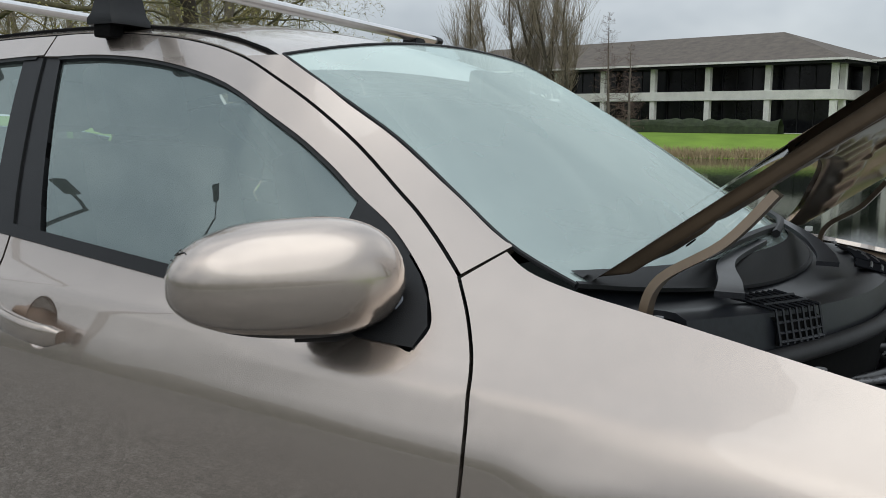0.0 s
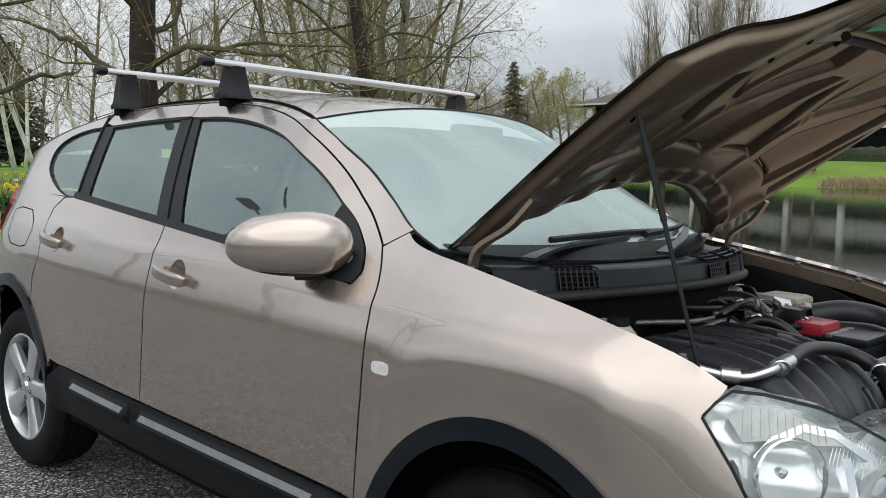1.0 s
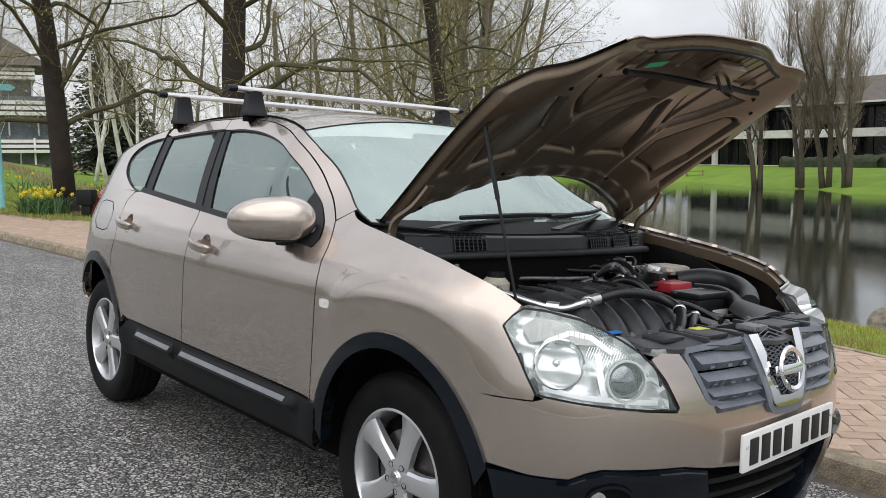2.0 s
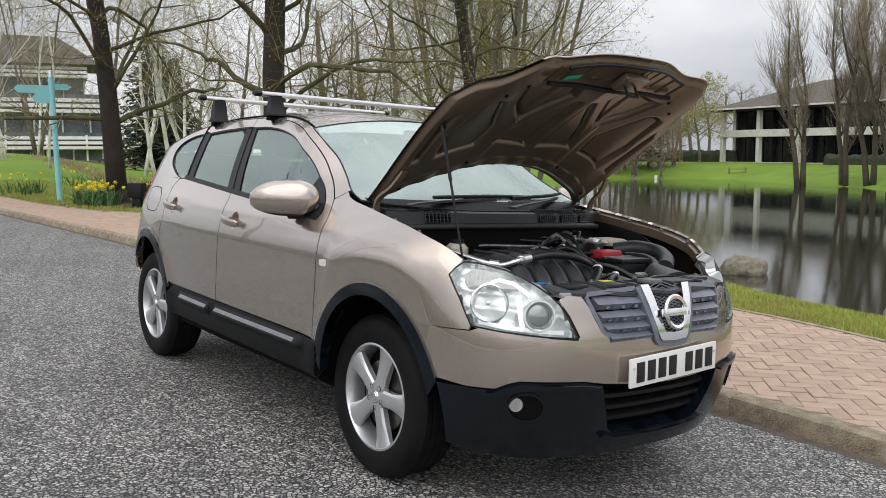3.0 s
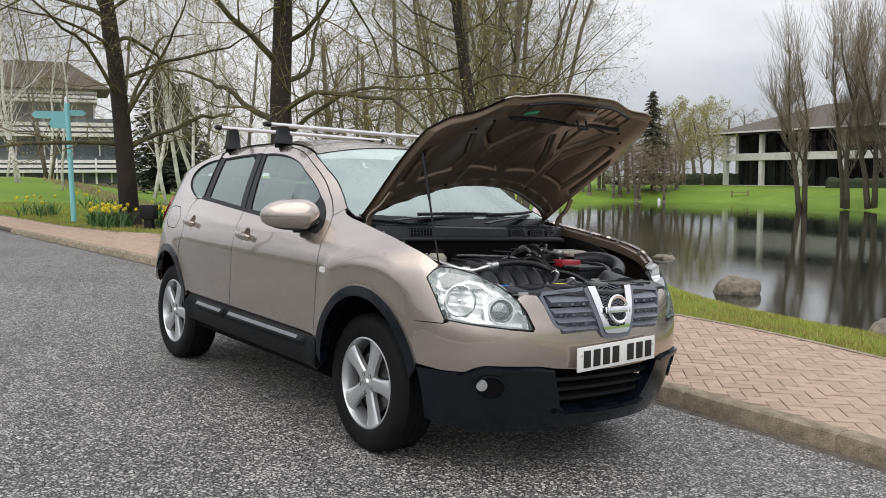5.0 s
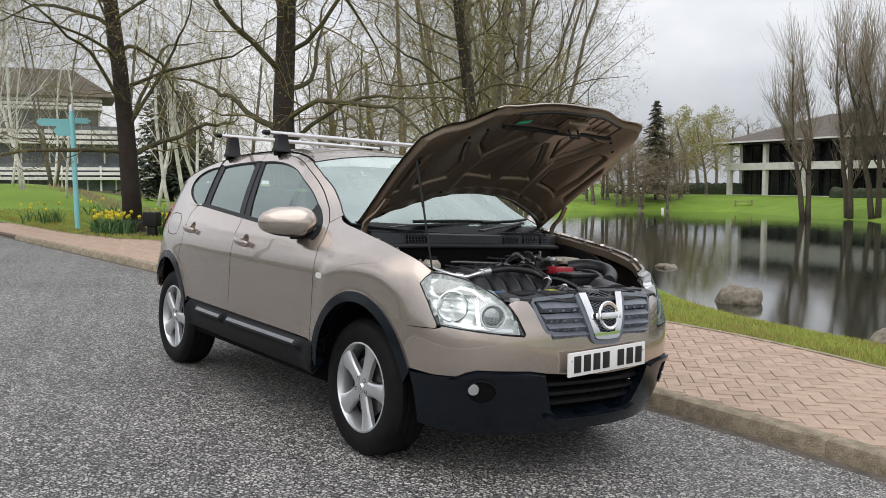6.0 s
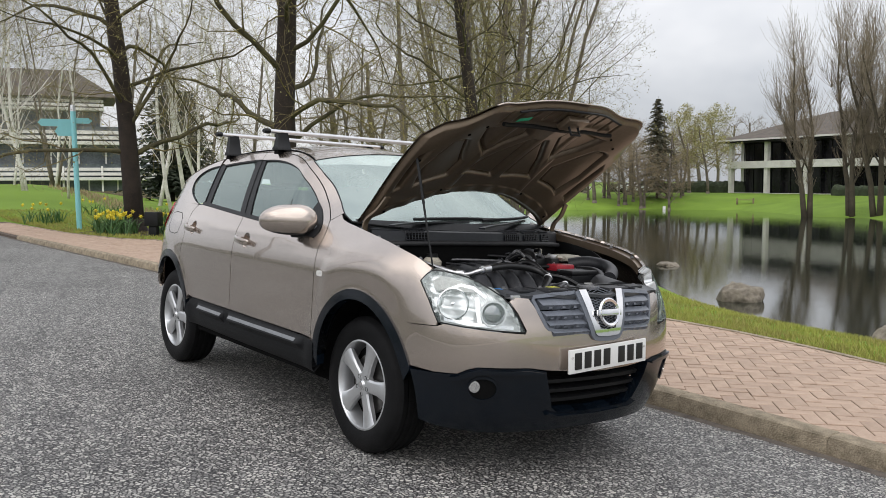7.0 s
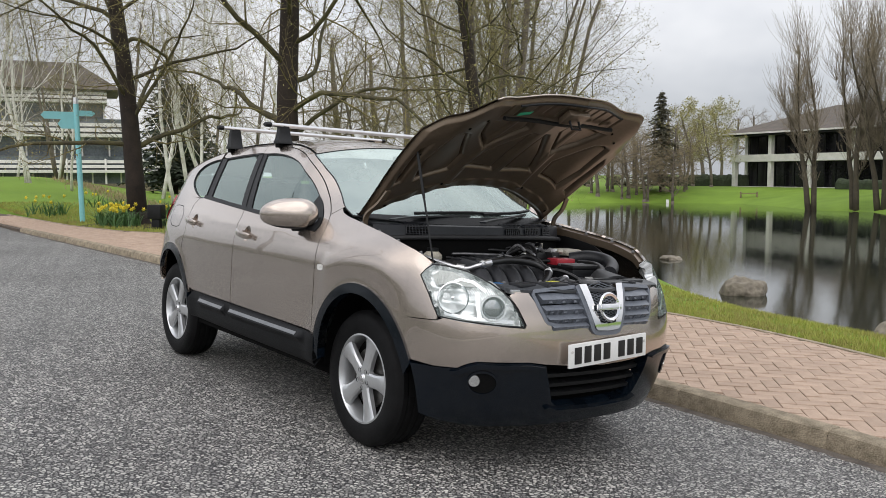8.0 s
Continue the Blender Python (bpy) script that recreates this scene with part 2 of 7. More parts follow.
M = {
    "paint": flaked_paint(),
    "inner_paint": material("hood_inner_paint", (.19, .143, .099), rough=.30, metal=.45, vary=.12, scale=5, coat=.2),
    "black": material("black_plastic", (.008, .0085, .0095), rough=.5, spec=.3, vary=.25, scale=9, bump=.12, bump_scale=500),
    "clad": material("blue_black_cladding", (.0035, .0065, .011), rough=.17, spec=.38, vary=.2, scale=6, bump=.03, bump_scale=700),
    # lighter grey that stands for sky reflected on the black sill
    "strip": material("sill_sky_sheen", (.20, .207, .215), rough=.28, metal=.5, vary=.2, scale=14),
    "sill": material("textured_sill_plastic", (.006, .0065, .0075), rough=.55, spec=.2, vary=.2, scale=8, bump=.08, bump_scale=600),
    "grille": material("slate_grille_plastic", (.15, .165, .195), rough=.38, vary=.2, scale=12),
    # near-black for the underbody, and painted shade in gaps, holes and recesses
    "shadow": material("underseal_and_shade", (.006, .006, .006), rough=.95, vary=.3, scale=9, spec=.1),
    "rubber": material("tyre_rubber", (.010, .010, .0105), rough=.62, vary=.35, scale=14, spec=.12, bump=.15, bump_scale=300),
    "alloy": material("silver_alloy", (.62, .63, .64), rough=.30, metal=.75, vary=.06, scale=14, coat=.4),
    "disc": material("worn_disc_steel", (.12, .115, .11), rough=.4, metal=.8, vary=.3, scale=30),
    "chrome": material("chrome", (.80, .80, .81), rough=.07, metal=1, vary=.04, scale=20),
    "alu": material("brushed_aluminium", (.72, .72, .73), rough=.32, metal=.9, vary=.08, scale=30),
    "pane": glass("car_glass", (.66, .80, .78), ior=2.6, film=.06),
    "screen": glass("screen_glass", (.64, .76, .74), ior=3.1, film=.27),
    "lens": glass("lamp_lens", (.97, .975, .98), ior=1.35, film=.12),
    "silver": material("lamp_silver", (.90, .915, .91), rough=.22, metal=.55, vary=.05, scale=25),
    "bowl": material("lamp_reflector", (.93, .94, .94), rough=.16, metal=1, vary=.04, scale=40),
    "dark_lens": material("projector_lens", (.30, .31, .32), rough=.05, metal=.95, vary=.3, scale=30, coat=1.0),
    "amber": material("frosted_indicator", (.72, .71, .68), rough=.25, metal=.0, vary=.2, scale=60),
    "seat": material("grey_seat_cloth", (.10, .10, .105), rough=.9, vary=.3, scale=30, bump=.3, bump_scale=400),
    "trim": material("cabin_trim", (.09, .09, .09), rough=.8, vary=.2, scale=12),
    "white": material("plate_white", (.78, .78, .76), rough=.35, vary=.05, scale=20),
    "ink": material("plate_ink", (.012, .012, .012), rough=.5, vary=.2, scale=20),
    "red": material("red_plastic", (.42, .025, .04), rough=.35, vary=.2, scale=20),
    "tail": material("tail_lamp_red", (.38, .012, .018), rough=.12, vary=.2, scale=20, coat=.8),
    "asphalt": asphalt(),
    "water": lake_water(),
    "kerb": material("kerb_concrete", (.38, .315, .225), rough=.9, vary=.28, scale=11, second=(.13, .105, .07), bump=.9, bump_scale=120, per_object=.08),
    "paver": material("pink_paver", (.44, .325, .245), rough=.85, vary=.2, scale=7, second=(.33, .235, .175), bump=.35, bump_scale=160, per_object=.10),
    "joint": material("paver_joint_sand", (.12, .09, .068), rough=.95, vary=.3, scale=20),
    "grass": material("lawn_grass", (.175, .275, .036), rough=.9, vary=.4, scale=.35, second=(.105, .175, .022), fine=40, bump=.6, bump_scale=60, spec=.2),
    "blade": material("grass_blade", (.34, .38, .07), rough=.7, vary=.5, scale=1.1, second=(.27, .22, .08), spec=.3),
    "soil": material("bed_soil", (.065, .045, .03), rough=.95, vary=.4, scale=6, bump=.8, bump_scale=30),
    "bark": material("dark_bark", (.034, .024, .017), rough=.95, vary=.4, scale=5, second=(.014, .010, .008), bump=1.0, bump_scale=24),
    "rod": material("pale_rod", (.30, .25, .175), rough=.9, vary=.3, scale=2, second=(.12, .095, .065)),
    "twig": material("brown_twig", (.26, .205, .12), rough=.9, vary=.4, scale=2, second=(.14, .105, .065)),
    "limb": material("lichened_limb", (.105, .095, .04), rough=.9, vary=.5, scale=3, second=(.03, .023, .017), bump=.6, bump_scale=30),
    "grey_bark": material("grey_brown_bark", (.20, .17, .135), rough=.95, vary=.4, scale=3, second=(.075, .06, .048), bump=.6, bump_scale=24),
    "russet": material("russet_twig", (.155, .10, .075), rough=.9, vary=.4, scale=2, second=(.075, .05, .04)),
    "poplar": material("poplar_bark", (.085, .072, .045), rough=.95, vary=.4, scale=2, second=(.045, .037, .028), bump=.6, bump_scale=16),
    "mossy": material("mossy_branch", (.235, .195, .07), rough=.9, vary=.5, scale=1.4, second=(.065, .05, .03)),
    "birch": material("birch_bark", (.78, .76, .71), rough=.8, vary=.3, scale=4, second=(.42, .38, .33), bump=.3, bump_scale=30),
    "pale_twig": material("pale_twig", (.30, .255, .20), rough=.9, vary=.4, scale=2),
    "bud": material("spring_bud", (.36, .34, .12), rough=.8, vary=.4, scale=4, second=(.24, .21, .09)),
    "needle": material("spruce_needles", (.15, .135, .085), rough=.9, vary=.4, scale=3, second=(.07, .07, .045)),
    "sign": material("turquoise_sign_paint", (.26, .62, .66), rough=.4, vary=.08, scale=4),
    "concrete": material("white_concrete", (.72, .70, .66), rough=.8, vary=.14, scale=1.2, bump=.2, bump_scale=20),
    "dark_glass": material("dark_window_glass", (.010, .010, .012), rough=.12, vary=.3, scale=.3, spec=.25),
    "roof": material("brown_roof_tiles", (.125, .105, .085), rough=.9, vary=.35, scale=1.2, second=(.07, .058, .05), bump=.5, bump_scale=12),
    "stone": material("wet_boulder", (.27, .235, .18), rough=.85, vary=.4, scale=7, second=(.085, .07, .055), bump=.8, bump_scale=22),
    "reed": material("dry_reed", (.42, .33, .19), rough=.9, vary=.3, scale=4),
    "daff": material("daffodil_petal", (.82, .66, .04), rough=.6, vary=.2, scale=30),
    "leaf": material("daffodil_leaf", (.075, .17, .045), rough=.6, vary=.3, scale=14),
}


# ---------------------------------------------------------------- building blocks
def link(name, me, mat, parent=None, label=""):
    me.materials.append(mat)
    ob = new(name, me)
    if parent:
        ob.parent = parent
    if label:
        ob["label"] = label
    return ob


def part(name, bm, mat, parent=None, label="", smooth=0.6):
    """Links a bmesh as one mesh object under a thing or a part; smooth: the angle past which edges stay sharp."""
    me = bpy.data.meshes.new(name)
    bmesh.ops.recalc_face_normals(bm, faces=bm.faces)
    if smooth:
        for f in bm.faces:
            f.smooth = True
        for e in bm.edges:
            e.smooth = not (len(e.link_faces) == 2 and e.calc_face_angle(0) > smooth)
    bm.to_mesh(me)
    bm.free()
    return link(name, me, mat, parent, label)


def thing(name, label, category, m=None, group="", kind=""):
    ob = new(name)
    ob.empty_display_size = .1
    if m is not None:
        ob.matrix_world = m
    return tagged(ob, label, category, group, kind)


def box(bm, x0, x1, y0, y1, z0, z1, bevel=0.0, m=None, seg=2):
    r = bmesh.ops.create_cube(bm, size=1)["verts"]
    t = Matrix.Translation(((x0 + x1) / 2, (y0 + y1) / 2, (z0 + z1) / 2)) @ Matrix.Diagonal((x1 - x0, y1 - y0, z1 - z0, 1))
    bmesh.ops.transform(bm, matrix=t, verts=r)
    if bevel:
        es = list({e for v in r for e in v.link_edges})
        got = bmesh.ops.bevel(bm, geom=es, offset=bevel, segments=seg, affect="EDGES", profile=.6)
        r = list({v for f in got["faces"] for v in f.verts} | {v for v in r if v.is_valid})
    if m is not None:
        bmesh.ops.transform(bm, matrix=m, verts=r)
    return r


def tube(bm, pts, radii, sides=8, caps=True):
    """A tapered tube along a line of points."""
    pts = [Vector(p) for p in pts]
    if isinstance(radii, (int, float)):
        radii = [radii] * len(pts)
    rings, ref = [], None
    for i, p in enumerate(pts):
        d = (pts[min(i + 1, len(pts) - 1)] - pts[max(i - 1, 0)]).normalized()
        if ref is None:
            ref = Vector((0, 0, 1)) if abs(d.z) < .9 else Vector((1, 0, 0))
        a = (ref - d * ref.dot(d)).normalized()
        ref = a
        b = d.cross(a)
        rings.append([bm.verts.new(p + (a * math.cos(k * math.tau / sides) + b * math.sin(k * math.tau / sides)) * radii[i]) for k in range(sides)])
    for r, s in zip(rings, rings[1:]):
        for k in range(sides):
            bm.faces.new((r[k], r[(k + 1) % sides], s[(k + 1) % sides], s[k]))
    if caps:
        bm.faces.new(rings[0][::-1])
        bm.faces.new(rings[-1])
    return rings


def lathe(bm, profile, sides=32, m=None, close=True):
    """A turned form about y: profile of (radius, y)."""
    rings = []
    for r, y in profile:
        rings.append([bm.verts.new(Vector((r * math.cos(k * math.tau / sides), y, r * math.sin(k * math.tau / sides)))) for k in range(sides)])
    for a, b in zip(rings, rings[1:]):
        for k in range(sides):
            bm.faces.new((a[k], a[(k + 1) % sides], b[(k + 1) % sides], b[k]))
    if close:
        bm.faces.new(rings[0])
        bm.faces.new(rings[-1][::-1])
    vs = [v for r in rings for v in r]
    if m is not None:
        bmesh.ops.transform(bm, matrix=m, verts=vs)
    return vs


def grid(bm, fn, na, nb, loop=False):
    """A sheet fn(a, b), a and b from 0 to 1."""
    vs = [[bm.verts.new(fn(i / na, j / nb)) for j in range(nb + 1)] for i in range(na + 1)]
    for i in range(na):
        for j in range(nb):
            bm.faces.new((vs[i][j], vs[i + 1][j], vs[i + 1][j + 1], vs[i][j + 1]))
    return vs


def thicken(bm, depth):
    """Gives an open sheet a thickness."""
    bmesh.ops.recalc_face_normals(bm, faces=bm.faces)
    bmesh.ops.solidify(bm, geom=list(bm.faces), thickness=depth)


def curve(pts, n=6):
    """Points on a smooth line through pts."""
    out = []
    P = [pts[0], *pts, pts[-1]]
    for i in range(1, len(P) - 2):
        p0, p1, p2, p3 = (np.array(P[i + k], float) for k in (-1, 0, 1, 2))
        for k in range(n):
            t = k / n
            out.append(tuple(.5 * (2 * p1 + (p2 - p0) * t + (2 * p0 - 5 * p1 + 4 * p2 - p3) * t * t + (3 * p1 - p0 - 3 * p2 + p3) * t ** 3)))
    out.append(tuple(pts[-1]))
    return out


def spline(xs, ys):
    """Natural cubic spline through (xs, ys); returns a function."""
    n = len(xs)
    h = np.diff(xs)
    A = np.zeros((n, n)); b = np.zeros(n)
    A[0, 0] = A[-1, -1] = 1
    for i in range(1, n - 1):
        A[i, i - 1], A[i, i], A[i, i + 1] = h[i - 1], 2 * (h[i - 1] + h[i]), h[i]
        b[i] = 3 * ((ys[i + 1] - ys[i]) / h[i] - (ys[i] - ys[i - 1]) / h[i - 1])
    c = np.linalg.solve(A, b)
    def f(x):
        x = min(max(x, xs[0]), xs[-1])
        i = min(max(int(np.searchsorted(xs, x)) - 1, 0), n - 2)
        t = x - xs[i]
        bb = (ys[i + 1] - ys[i]) / h[i] - h[i] * (2 * c[i] + c[i + 1]) / 3
        return ys[i] + t * (bb + t * (c[i] + t * (c[i + 1] - c[i]) / (3 * h[i])))
    return f


def smooth(a, b, x):
    t = min(max((x - a) / (b - a), 0), 1)
    return t * t * (3 - 2 * t)


# the car's plan curve, right side, from the tail round to the nose
PLAN = [(-3.41, 0), (-3.40, -.25), (-3.35, -.50), (-3.21, -.71), (-2.97, -.81), (-2.63, -.852), (-2.1, -.874), (-1.5, -.882),
        (-0.6, -.880), (0, -.868), (.25, -.848), (.46, -.80), (.63, -.69), (.745, -.54), (.825, -.37), (.872, -.19), (.885, 0)]
_d = [0.0]
for _a, _b in zip(PLAN, PLAN[1:]):
    _d.append(_d[-1] + math.hypot(_b[0] - _a[0], _b[1] - _a[1]))
PLAN_U = np.array(_d) - _d[7] - 1.5
FULL = {11: .012, 12: .032, 13: .036, 14: .022, 15: .006}  # fuller front corners
plan_x, plan_y = (spline(PLAN_U, [p[i] + FULL.get(k, 0) * (.77, -.64)[i] for k, p in enumerate(PLAN)]) for i in (0, 1))
U_TAIL, U_NOSE = float(PLAN_U[0]), float(PLAN_U[-1])
side_in = spline([.15, .25, .4, .55, .7, .82, .9, .97, 1.03, 1.08, 1.14, 1.22, 1.3, 1.4, 1.5, 1.58], [.085, .050, .026, .012, .004, 0, 0, .010, .028, .052, .080, .120, .165, .225, .29, .345])
front_in = spline([.15, .25, .35, .45, .55, .65, .75, .85, .92, 1.0], [.16, .09, .045, .015, 0, 0, .012, .045, .08, .13])
rear_in = spline([.15, .3, .45, .6, .75, .9, 1.0, 1.1, 1.22, 1.58], [.12, .06, .02, 0, .01, .05, .08, .11, .15, .30])


def body(u, z):
    """A point of the body's skin, right side: u runs along the plan curve, z is the height."""
    f, r = smooth(.2, .75, u), smooth(-2.75, -3.3, u)
    d = side_in(z) * (1 - f) * (1 - r) + front_in(z) * f + rear_in(z) * r
    d += smooth(-1.0, -.3, u) * (1 - f) * 1.1 * max(0, z - .93) ** 1.8
    for xc in (0, -2.63):  # flared wheel arches
        k = math.hypot(u - xc, z - .34)
        d -= .016 * math.exp(-((k - .40) / .09) ** 2)
    k = z - (1.004 - .026 * u)  # the shoulder crease along the doors
    d -= .0045 * max(0, 1 - abs(k) / .035) * smooth(.15, -.3, u) * (1 - smooth(-2.2, -2.6, u))
    e = .004
    tx, ty = plan_x(u + e) - plan_x(u - e), plan_y(u + e) - plan_y(u - e)
    if u + e > U_NOSE: tx, ty = 0.0, 1.0
    if u - e < U_TAIL: tx, ty = 0.0, -1.0
    n = math.hypot(tx, ty)
    return np.array((plan_x(u) - d * ty / n, plan_y(u) + d * tx / n, z))


# ---------------------------------------------------------------- ground, road, lake
def lerp_table(x, table):
    xs = [a for a, b in table]
    return float(np.interp(x, xs, [b for a, b in table]))


KERB = [(-60, -6.5), (-40, -2.2), (-30, -.4), (-22, .45), (-18, .72), (-15.4, .88), (-12.5, 1.10), (-9.4, 1.33), (-5, 1.43), (0, 1.455), (1.5, 1.385), (3, 1.26), (6, .9), (10, .2), (16, -1.2), (60, -20)]
EDGE = [(-60, -5.2), (-40, -1.0), (-30, .7), (-23, 1.55), (-17, 1.95), (-14.6, 2.45), (-14.2, 2.9), (-10, 3.3), (-4, 3.75), (-1.8, 3.80), (-.8, 3.76), (.14, 3.59), (.5, 3.50), (3, 2.85), (6, 2.1), (10, 1.2), (16, -.2), (60, -19)]
SHORE = [(60, -2), (16, 7.5), (8, 8.6), (3, 9.2), (0, 9.8), (-3, 10.3), (-6, 10.8), (-9, 11.6), (-12.5, 13.3), (-20, 18.6), (-36, 33), (-58, 54), (-71, 66), (-66, 76), (-56.6, 81.6), (-48, 77), (-41.3, 71.4),
         (-36.6, 72.4), (-31.7, 66.9), (-25.9, 66), (-20, 68.5), (-8, 74), (10, 78), (60, 80)]
CREST = [(-9, 8.6), (-6, 7.6), (-3.4, 5.75), (-2.4, 5.25), (-1.1, 4.85), (0, 4.7), (3, 4.0), (8, 2.9), (16, .8)]
WATER = -1.9


def kerb_y(x):
    return lerp_table(x, KERB)


def edge_y(x):
    return lerp_table(x, EDGE)


def fall(x):
    """The slow rise of the land along the road."""
    return -.0159 * min(max(x, -32), 8)


def road_z(x, y):
    k = max(y, -4.2)
    z = fall(x) - .0494 * k
    if y < -4.2:
        z -= .03 * (-4.2 - y)
    return z


def walk_z(x):
    return .025 + fall(x)


def shore_distance(x, y):
    """Metres to the lake's edge: below nought on the water."""
    best, inside = 1e9, False
    for (x0, y0), (x1, y1) in zip(SHORE, SHORE[1:] + SHORE[:1]):
        dx, dy = x1 - x0, y1 - y0
        t = min(max(((x - x0) * dx + (y - y0) * dy) / (dx * dx + dy * dy), 0), 1)
        best = min(best, math.hypot(x - x0 - t * dx, y - y0 - t * dy))
        if (y0 > y) != (y1 > y) and x < x0 + (y - y0) / dy * dx:
            inside = not inside
    return -best if inside else best


def land_z(x, y):
    d = shore_distance(x, y)
    if d < 0:
        return WATER - .02 - min(.9, -d * .45)
    if y > 46:
        # the far lawn climbs from the water to the offices
        t = min(d / 12, 1)
        return WATER - .02 + 1.66 * t * (1.5 - .5 * t) + .02 * math.sin(x * .9) * math.sin(y * .7) * min(d, 1)
    top = walk_z(x) - .012
    if x < -18:
        # a green mound that swells beside the road and sinks again towards the office behind
        h, q = math.degrees(math.atan2(y + 3.05, x - 3.8)), math.hypot(x - 3.8, y + 3.05)
        side = smooth(160.5, 168.8, h) if h > 0 else 1
        top += .80 * side * smooth(22, 40, q) - .70 * smooth(40, 85, q) * (1 - side)
    if y < edge_y(x) + .02:
        return min(top, road_z(x, y) - .25, walk_z(x) - .25)
    # the near bank: level grass to its brow, then a steep fall to the water
    c = float(np.interp(x, [a for a, b in CREST], [b for a, b in CREST])) if x > -9 else 8.6 + (-9 - x) * .78
    if y > c:
        t = min((y - c) / max(y - c + d, .1), 1)
        z = top - .10 + (WATER - .02 - top + .10) * (.35 * t + .65 * smooth(0, 1, t))
    else:
        z = top - .10 * smooth(edge_y(x), c, y)
    return z + .02 * math.sin(x * 1.3 + y) * math.sin(y * .9) * min(d, 1)


def spaced(stops):
    out = []
    for (a, s), (b, _) in zip(stops, stops[1:]):
        n = max(1, round((b - a) / s))
        out += [a + (b - a) * k / n for k in range(n)]
    return out + [stops[-1][0]]


GX = spaced([(-900, 150), (-300, 40), (-100, 5), (-76, 2.0), (-20, .7), (-8, .35), (4, .8), (16, 6), (60, 40), (300, 150), (900, 1)])
GY = spaced([(-900, 150), (-300, 40), (-60, 10), (-4, 1.2), (1.5, .3), (12, .9), (24, 3.0), (60, 1.2), (92, 4), (130, 40), (300, 150), (900, 1)])
bm = bmesh.new()
gv = [[bm.verts.new((x, y, land_z(x, y))) for y in GY] for x in GX]
for i in range(len(GX) - 1):
    for j in range(len(GY) - 1):
        bm.faces.new((gv[i][j], gv[i + 1][j], gv[i + 1][j + 1], gv[i][j + 1]))
tagged(part("ground", bm, M["grass"], smooth=3), "wide mown park lawn sloping down to a lake", "ground", kind="structure")

bm = bmesh.new()
wx, wy = spaced([(-72, 4), (64, 1)]), spaced([(-6, 4), (86, 1)])
wv = [[bm.verts.new((x, y, WATER)) for y in wy] for x in wx]
for i in range(len(wx) - 1):
    for j in range(len(wy) - 1):
        bm.faces.new((wv[i][j], wv[i + 1][j], wv[i + 1][j + 1], wv[i][j + 1]))
tagged(part("water", bm, M["water"]), "dark still lake water with a light ripple", "lake", kind="structure")

RX = spaced([(-60, 2), (-20, .5), (8, 1), (60, 1)])
bm = bmesh.new()
cross = [0, .03, .12, .3, .55, .8, 1]
rv = []
for x in RX:
    y1 = kerb_y(x)
    y0 = min(-9.5, y1 - 9)
    rv.append([bm.verts.new((x, y1 - (y1 - y0) * c, road_z(x, y1 - (y1 - y0) * c))) for c in cross])
for a, b in zip(rv, rv[1:]):
    for k in range(len(cross) - 1):
        bm.faces.new((a[k], a[k + 1], b[k + 1], b[k]))
tagged(part("road", bm, M["asphalt"], smooth=3), "coarse grey asphalt road with pale chippings", "road", kind="structure")

# pavement bed, then kerb stones and pavers upon it
bm = bmesh.new()
pv = []
for x in RX:
    y0, y1, z = kerb_y(x) + .002, edge_y(x), walk_z(x) - .012
    pv.append([bm.verts.new(p) for p in ((x, y0, z - .3), (x, y0, z), (x, y1, z), (x, y1, z - .3))])
for a, b in zip(pv, pv[1:]):
    for k in range(3):
        bm.faces.new((a[k], a[k + 1], b[k + 1], b[k]))
pavement = tagged(part("pavement", bm, M["joint"], smooth=0), "pinkish block-paved footpath behind a concrete kerb", "pavement", kind="structure")


# ---------------------------------------------------------------- trees
def grow(rng, bm, p, d, length, r, level, spec, tips):
    """One branch with its side branches: tapered, bent, and turned up or down on its way."""
    n = spec["segs"][level]
    sides = spec["sides"][level]
    pts, rad, dirs = [p.copy()], [r], [d.copy()]
    q, dd = p.copy(), d.copy()
    end = spec["taper"][level]
    for k in range(n):
        w = spec["bend"][level]
        dd = (dd + Vector((rng.gauss(0, w), rng.gauss(0, w), rng.gauss(0, w) + spec["rise"][level]))).normalized()
        q = q + dd * (length / n)
        pts.append(q.copy())
        rad.append(r * (1 - (1 - end) * (k + 1) / n))
        dirs.append(dd.copy())
    tube(bm[min(level, len(bm) - 1)], pts, rad, sides, caps=level < 2)
    if level + 1 >= spec["levels"]:
        tips.append((q, dd))
        return
    count = spec["count"][level]
    lo = spec["from"][level]
    for k in range(count):
        t = lo + (1 - lo) * (k + rng.random() * .9) / count
        i = min(int(t * n), n - 1)
        f = t * n - i
        at = pts[i].lerp(pts[i + 1], f)
        axis = dirs[i + 1]
        side = axis.cross(Vector((0, 0, 1)) if abs(axis.z) < .95 else Vector((1, 0, 0))).normalized()
        side = Matrix.Rotation(k * 2.4 + rng.uniform(-.5, .5), 3, axis) @ side
        a = radians(spec["angle"][level] + rng.uniform(-12, 12))
        nd = axis * math.cos(a) + side * math.sin(a)
        shrink = 1 - spec["short"][level] * t
        grow(rng, bm, at, nd, length * spec["ratio"][level] * shrink * rng.uniform(.75, 1.2), max(rad[i] * (1 - f) + rad[i + 1] * f, spec["least"]) * spec["thin"][level] * rng.uniform(.7, 1), level + 1, spec, tips)


